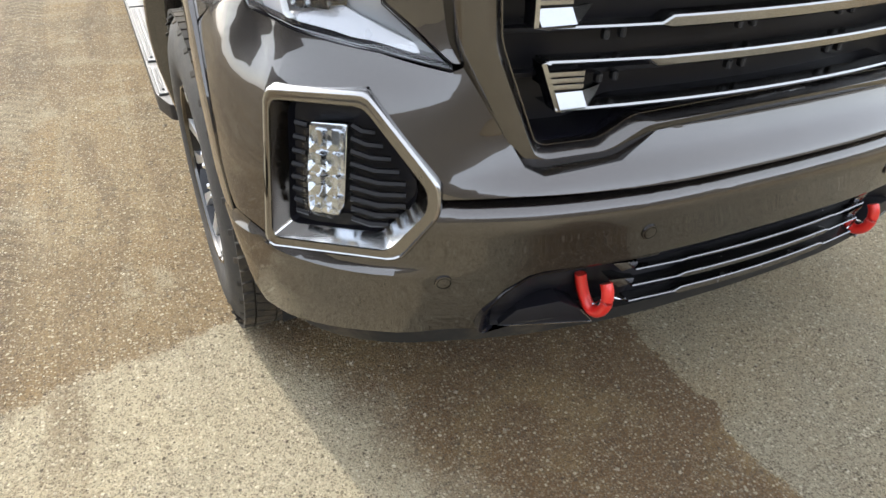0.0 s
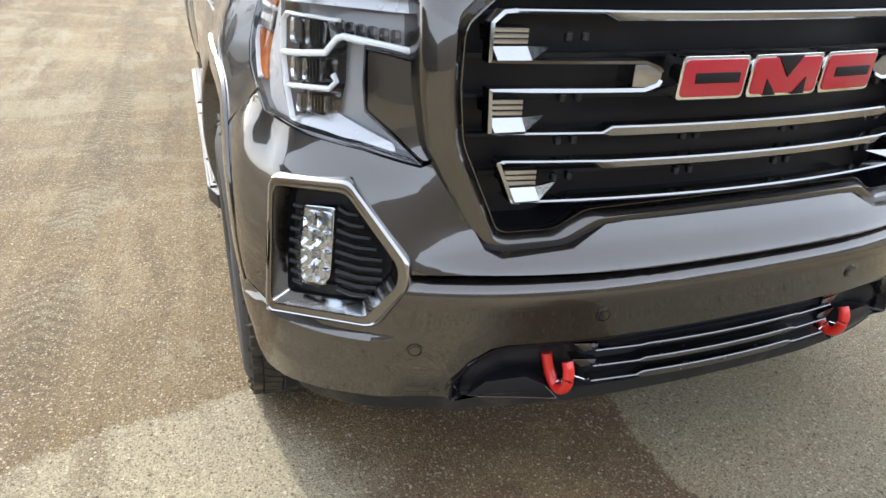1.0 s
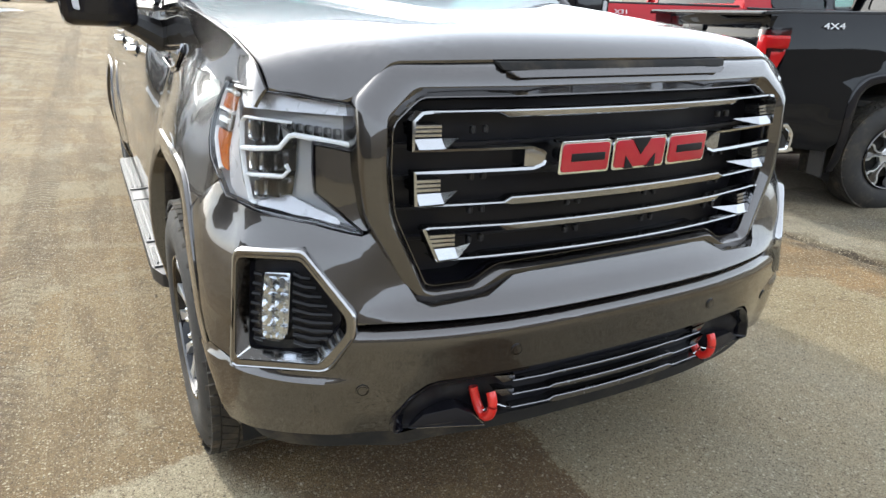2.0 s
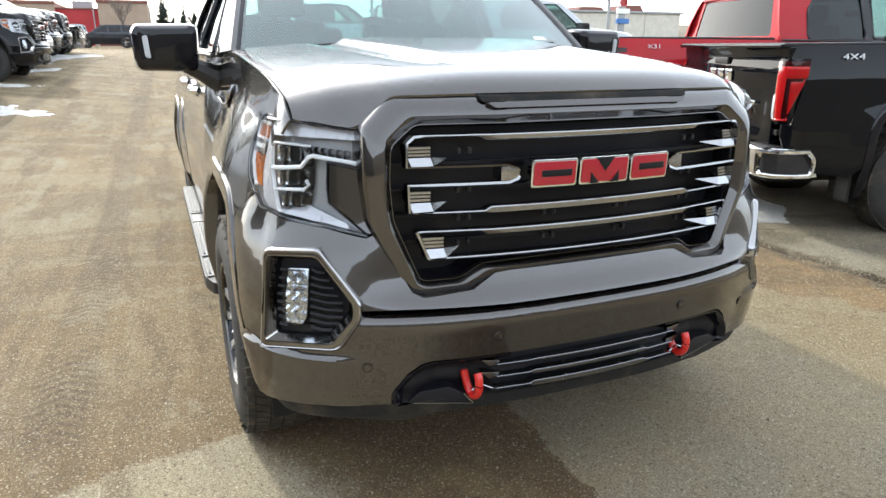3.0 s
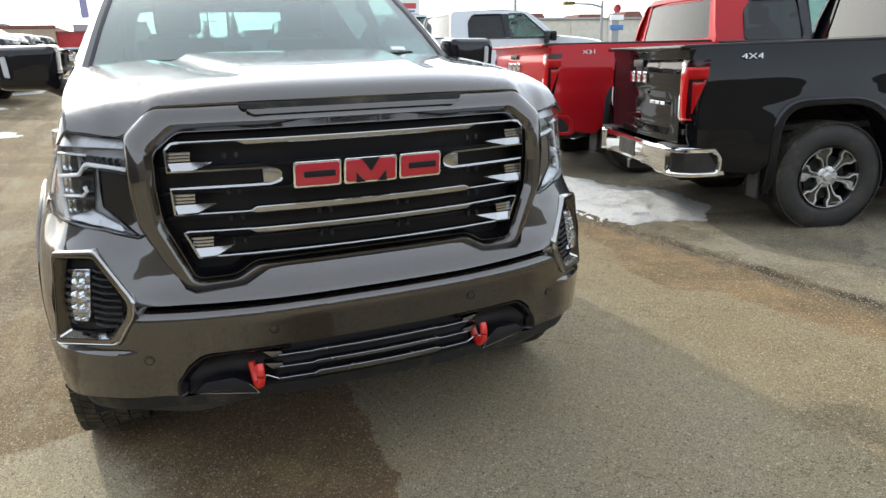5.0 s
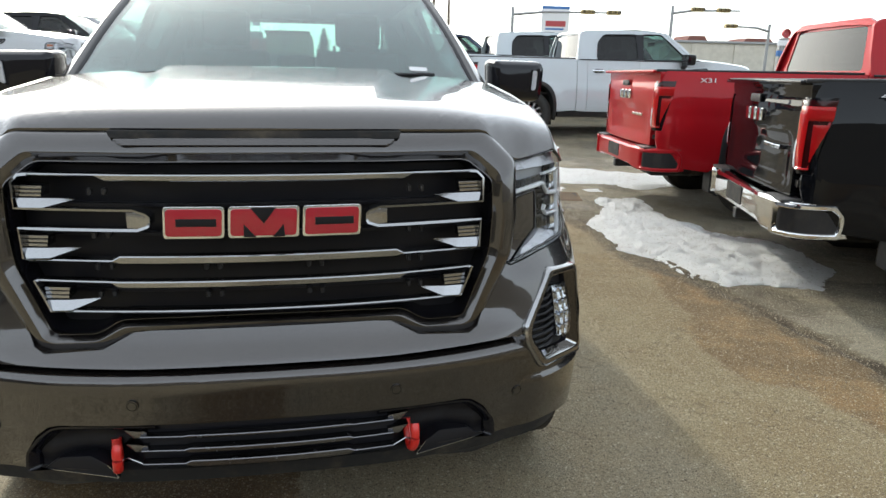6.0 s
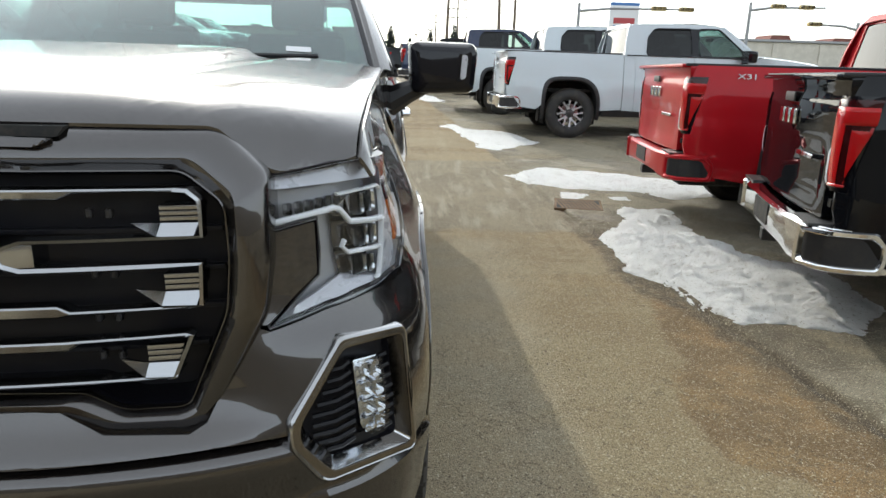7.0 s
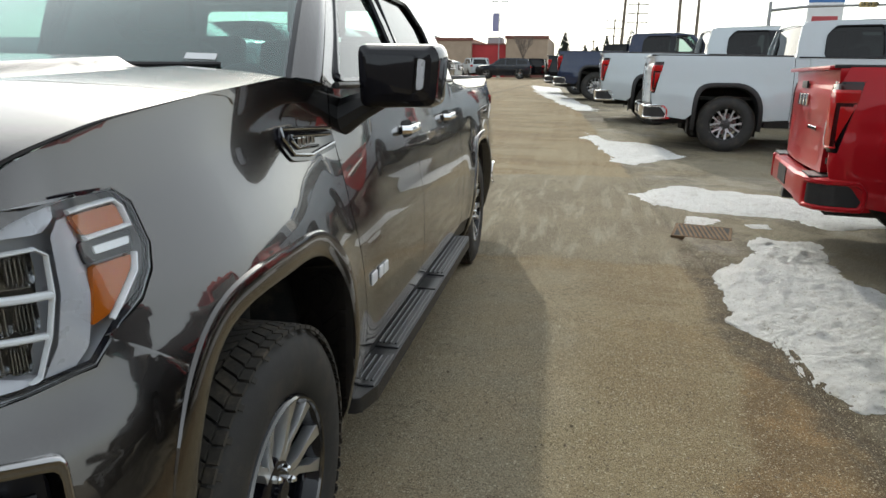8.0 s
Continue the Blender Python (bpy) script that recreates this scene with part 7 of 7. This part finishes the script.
utility_pole(4.0, 60, 9.5, 0, 1.5)
utility_pole(7.1, 92, 9.2, 3)
utility_pole(4.9, 110, 8.6, 3)
utility_pole(2.0, 130, 6.6, 1)
utility_pole(8.0, 55, 9.5, 0, -1)
utility_pole(9.9, 60, 9.0, 0)


def signal_mast(x, y, h, reach, heads):
    t = thing("traffic_signal", "steel signal mast with yellow-backed signal heads", "traffic signal", pose(x, y, G(x, y)), "signal masts")
    part("pole", tube([(0, 0, -.3), (0, 0, h)], [.13, .10], 10), STEEL, t)
    part("arm", tube([(0, 0, h - .5), (reach * .3, 0, h - .28), (reach, 0, h - .2)], [.09, .08, .05], 8), STEEL, t)
    for f in heads:
        hd = part("signal_head", box(reach * f - .48, reach * f + .48, -.18, .12, h - .34, h - .06, .04, 1), YELLOW, t)
        for i in (-1, 0, 1):
            part("visor", cached("visor", lambda: (lathe([(0, .10), (.12, .11), (.12, .09), (0, .08)], 12), BLACK)), BLACK, hd, "", Matrix.Translation((reach * f + i * .34, -.18, h - .2)) @ pose(0, 0, 0, 0, 0, -90))
    return t


signal_mast(11.9, 45, 4.9, 7.4, (.71, .96))
signal_mast(23.3, 45, 5.3, 5.1, (.36, .74))
signal_mast(32.1, 47, 4.4, -3.3, (.95,))

sg_ = thing("pylon_sign", "white pylon sign with a red and a blue bar", "sign", pose(15.2, 46, G(15, 46)))
part("panel", box(-.98, .98, -.12, .12, 3.2, 5.1, .03, 1), SIGNWHITE, sg_)
part("red_bar", box(-.72, .72, -.14, -.10, 3.75, 4.12, .01, 1), SIGNRED, sg_)
part("blue_bar", box(-.72, .60, -.14, -.10, 3.52, 3.64, .01, 1), SIGNBLUE, sg_)
part("blue_edge", box(-.98, .98, -.13, -.115, 4.9, 5.08, .005, 1), SIGNBLUE, sg_)
part("post", box(-.15, .15, -.1, .1, -.4, 3.25, .02, 1), STEEL, sg_)
sg_ = thing("pylon_sign", "roadside pylon sign with red disc and white boards", "sign", pose(35.4, 50, G(30, 50)))
part("post", box(-.35, .35, -.2, .2, -.4, 3.6, .05, 1), STEEL, sg_)
part("disc", lathe([(-.1, .34), (.1, .34), (.12, .01)], 24, axis="x"), SIGNRED, sg_, "", pose(0, -.3, 3.95, 0, 0, 90))
for z in (2.2, 3.0):
    part("board", box(-.65, .65, -.4, -.2, z, z + .42, .03, 1), SIGNWHITE if z > 2.5 else SIGNBLUE, sg_)


NEEDLE, BARK, TWIG = wallmat("spruce_needles", (.045, .060, .046), 6), wallmat("spruce_bark", (.09, .07, .055), 8), wallmat("bare_twigs", (.17, .14, .12), 8)


def spruce(x, y, h, seed):
    """A spruce: tapered trunk, whorls of drooping boughs made of many needle sprays."""
    r = random.Random(seed)
    t = thing("spruce_tree", "dark green spruce with uneven boughs", "tree", pose(x, y, G(x, y) - .1), "spruces")
    part("trunk", tube([(0, 0, 0), (0, 0, h * .98)], [h * .018, .02], 8), BARK, t)
    b = bmesh.new()
    z = h * .07
    while z < h * .985:
        f = 1 - z / h
        n = 14
        for i in range(n):
            a = r.uniform(0, math.tau)
            ln = h * .33 * f ** .85 * r.uniform(.55, 1.15) + .04
            d = Vector((math.cos(a), math.sin(a), r.uniform(-.35, .05)))
            s = Vector((-d.y, d.x, 0))
            base = Vector((0, 0, z))
            m = max(3, int(ln / .16))
            for j in range(m):
                p = base + d * ln * (j + .6) / m
                w = ln * .26 * (1.15 - (j / m)) + .07
                for e in (-1, 1):
                    q = p + s * e * w * r.uniform(.6, 1.3) + Vector((0, 0, -w * r.uniform(.2, .8))) + d * w * .7
                    u = p + d * w * .8 + Vector((0, 0, r.uniform(-.3, .1) * w))
                    b.faces.new([b.verts.new(v) for v in (p, q, u)])
        z += h * .022
    ob = part("crown", b, NEEDLE, t)
    return t


for i, (x, y, h) in enumerate(((-1.3, 80, 5.1), (.9, 88, 4.0), (3.4, 86, 4.9), (5.6, 74, 5.0), (2.4, 96, 4.2), (-.2, 92, 3.4))):
    spruce(x, y, h, i)


def bare_tree(x, y, h, seed):
    r = random.Random(seed)
    t = thing("bare_tree", "leafless tree with fine upright twigs", "tree", pose(x, y, G(x, y) - .1), "bare trees")
    part("trunk", tube([(0, 0, 0), (.05, 0, h * .25), (0, 0, h * .42)], [h * .022, h * .018, h * .012], 8), BARK, t)
    b = bmesh.new()

    def grow(p, d, ln, rad, lvl):
        q = p + d * ln
        mid = p.lerp(q, .5) + Vector((r.uniform(-.05, .05), r.uniform(-.05, .05), 0)) * ln
        tube([p, mid, q], [rad, rad * .8, rad * .55], 4, b, caps=False)
        if lvl:
            for _ in range(4):
                dd = (d + Vector((r.uniform(-.8, .8), r.uniform(-.8, .8), r.uniform(-.05, .5)))).normalized()
                grow(p.lerp(q, r.uniform(.4, 1)), dd, ln * r.uniform(.5, .75), rad * .5, lvl - 1)
    for i in range(6):
        grow(Vector((0, 0, h * r.uniform(.25, .42))), Vector((r.uniform(-.6, .6), r.uniform(-.6, .6), 1)).normalized(), h * .26, h * .009, 3)
    part("branch_work", b, TWIG, t)["kind"] = "stuff"
    return t


for i, (x, y, h) in enumerate(((-4.6, 66, 5.0), (2.6, 104, 5.5), (6.5, 108, 5.0), (-13.2, 67, 3.6))):
    bare_tree(x, y, h, 20 + i)

HILL = wallmat("dry_hillside", (.20, .165, .12), .08)
b = bmesh.new()
rows_ = []
for j in range(14):
    t_ = j / 13
    rows_.append([(x, 150 + 90 * t_, G(0, 150) - 2 + (7.5 * math.exp(-((x - 85) / 30) ** 2) + 5.0 * math.exp(-((x - 160) / 40) ** 2) + 3.4 + 1.6 * noise.noise(Vector((x * .05, t_ * 3, 0)))) * math.sin(math.pi * min(1, t_ * 1.2)) ** .7) for x in np.linspace(-160, 260, 90)])
loft(rows_, False, bm=b)
tagged(new("distant_hill", mesh_of("distant_hill", b, HILL, 180)), "low dry hillside beyond the road", "hill", kind="structure")
for i, (x, y, w, h) in enumerate(((62, 140, 9, 5.5), (78, 146, 7, 6.5), (90, 142, 11, 6), (106, 148, 8, 7))):
    hs = thing("house", "distant house with a dark pitched roof", "house", pose(x, y, G(0, 140) + 2.5), "distant houses")
    part("wall", box(-w / 2, w / 2, -3, 3, -3, h * .5, .02, 1), BEIGE, hs)
    part("roof", prism([(-w / 2 - .4, h * .5 - .1), (w / 2 + .4, h * .5 - .1), (w * .25, h), (-w * .25, h)], lambda u, v, d: Vector((u, d, v)), -3.4, 3.4), CORNICE, hs)
    for dx in (-.25, .2):
        part("window", box(w * dx - .5, w * dx + .5, -3.04, -2.9, h * .12, h * .36, .01, 1), GLOSS, hs)

wires = thing("overhead_wires", "thin sagging overhead wires between the poles", "wires")
for a_, c_ in (((7.1, 92, 10.4), (60, 75, 9.0)), ((7.1, 92, 9.4), (60, 75, 8.2)), ((7.1, 92, 10.4), (4.9, 110, 9.8)), ((4.9, 110, 9.8), (2.0, 130, 8.0)), ((7.1, 92, 9.3), (-40, 110, 9.0))):
    a_, c_ = Vector(a_), Vector(c_)
    part("wire", tube([a_.lerp(c_, i / 12) - Vector((0, 0, 1.2 * math.sin(math.pi * i / 12))) for i in range(13)], .012, 4, caps=False), BLACK, wires)
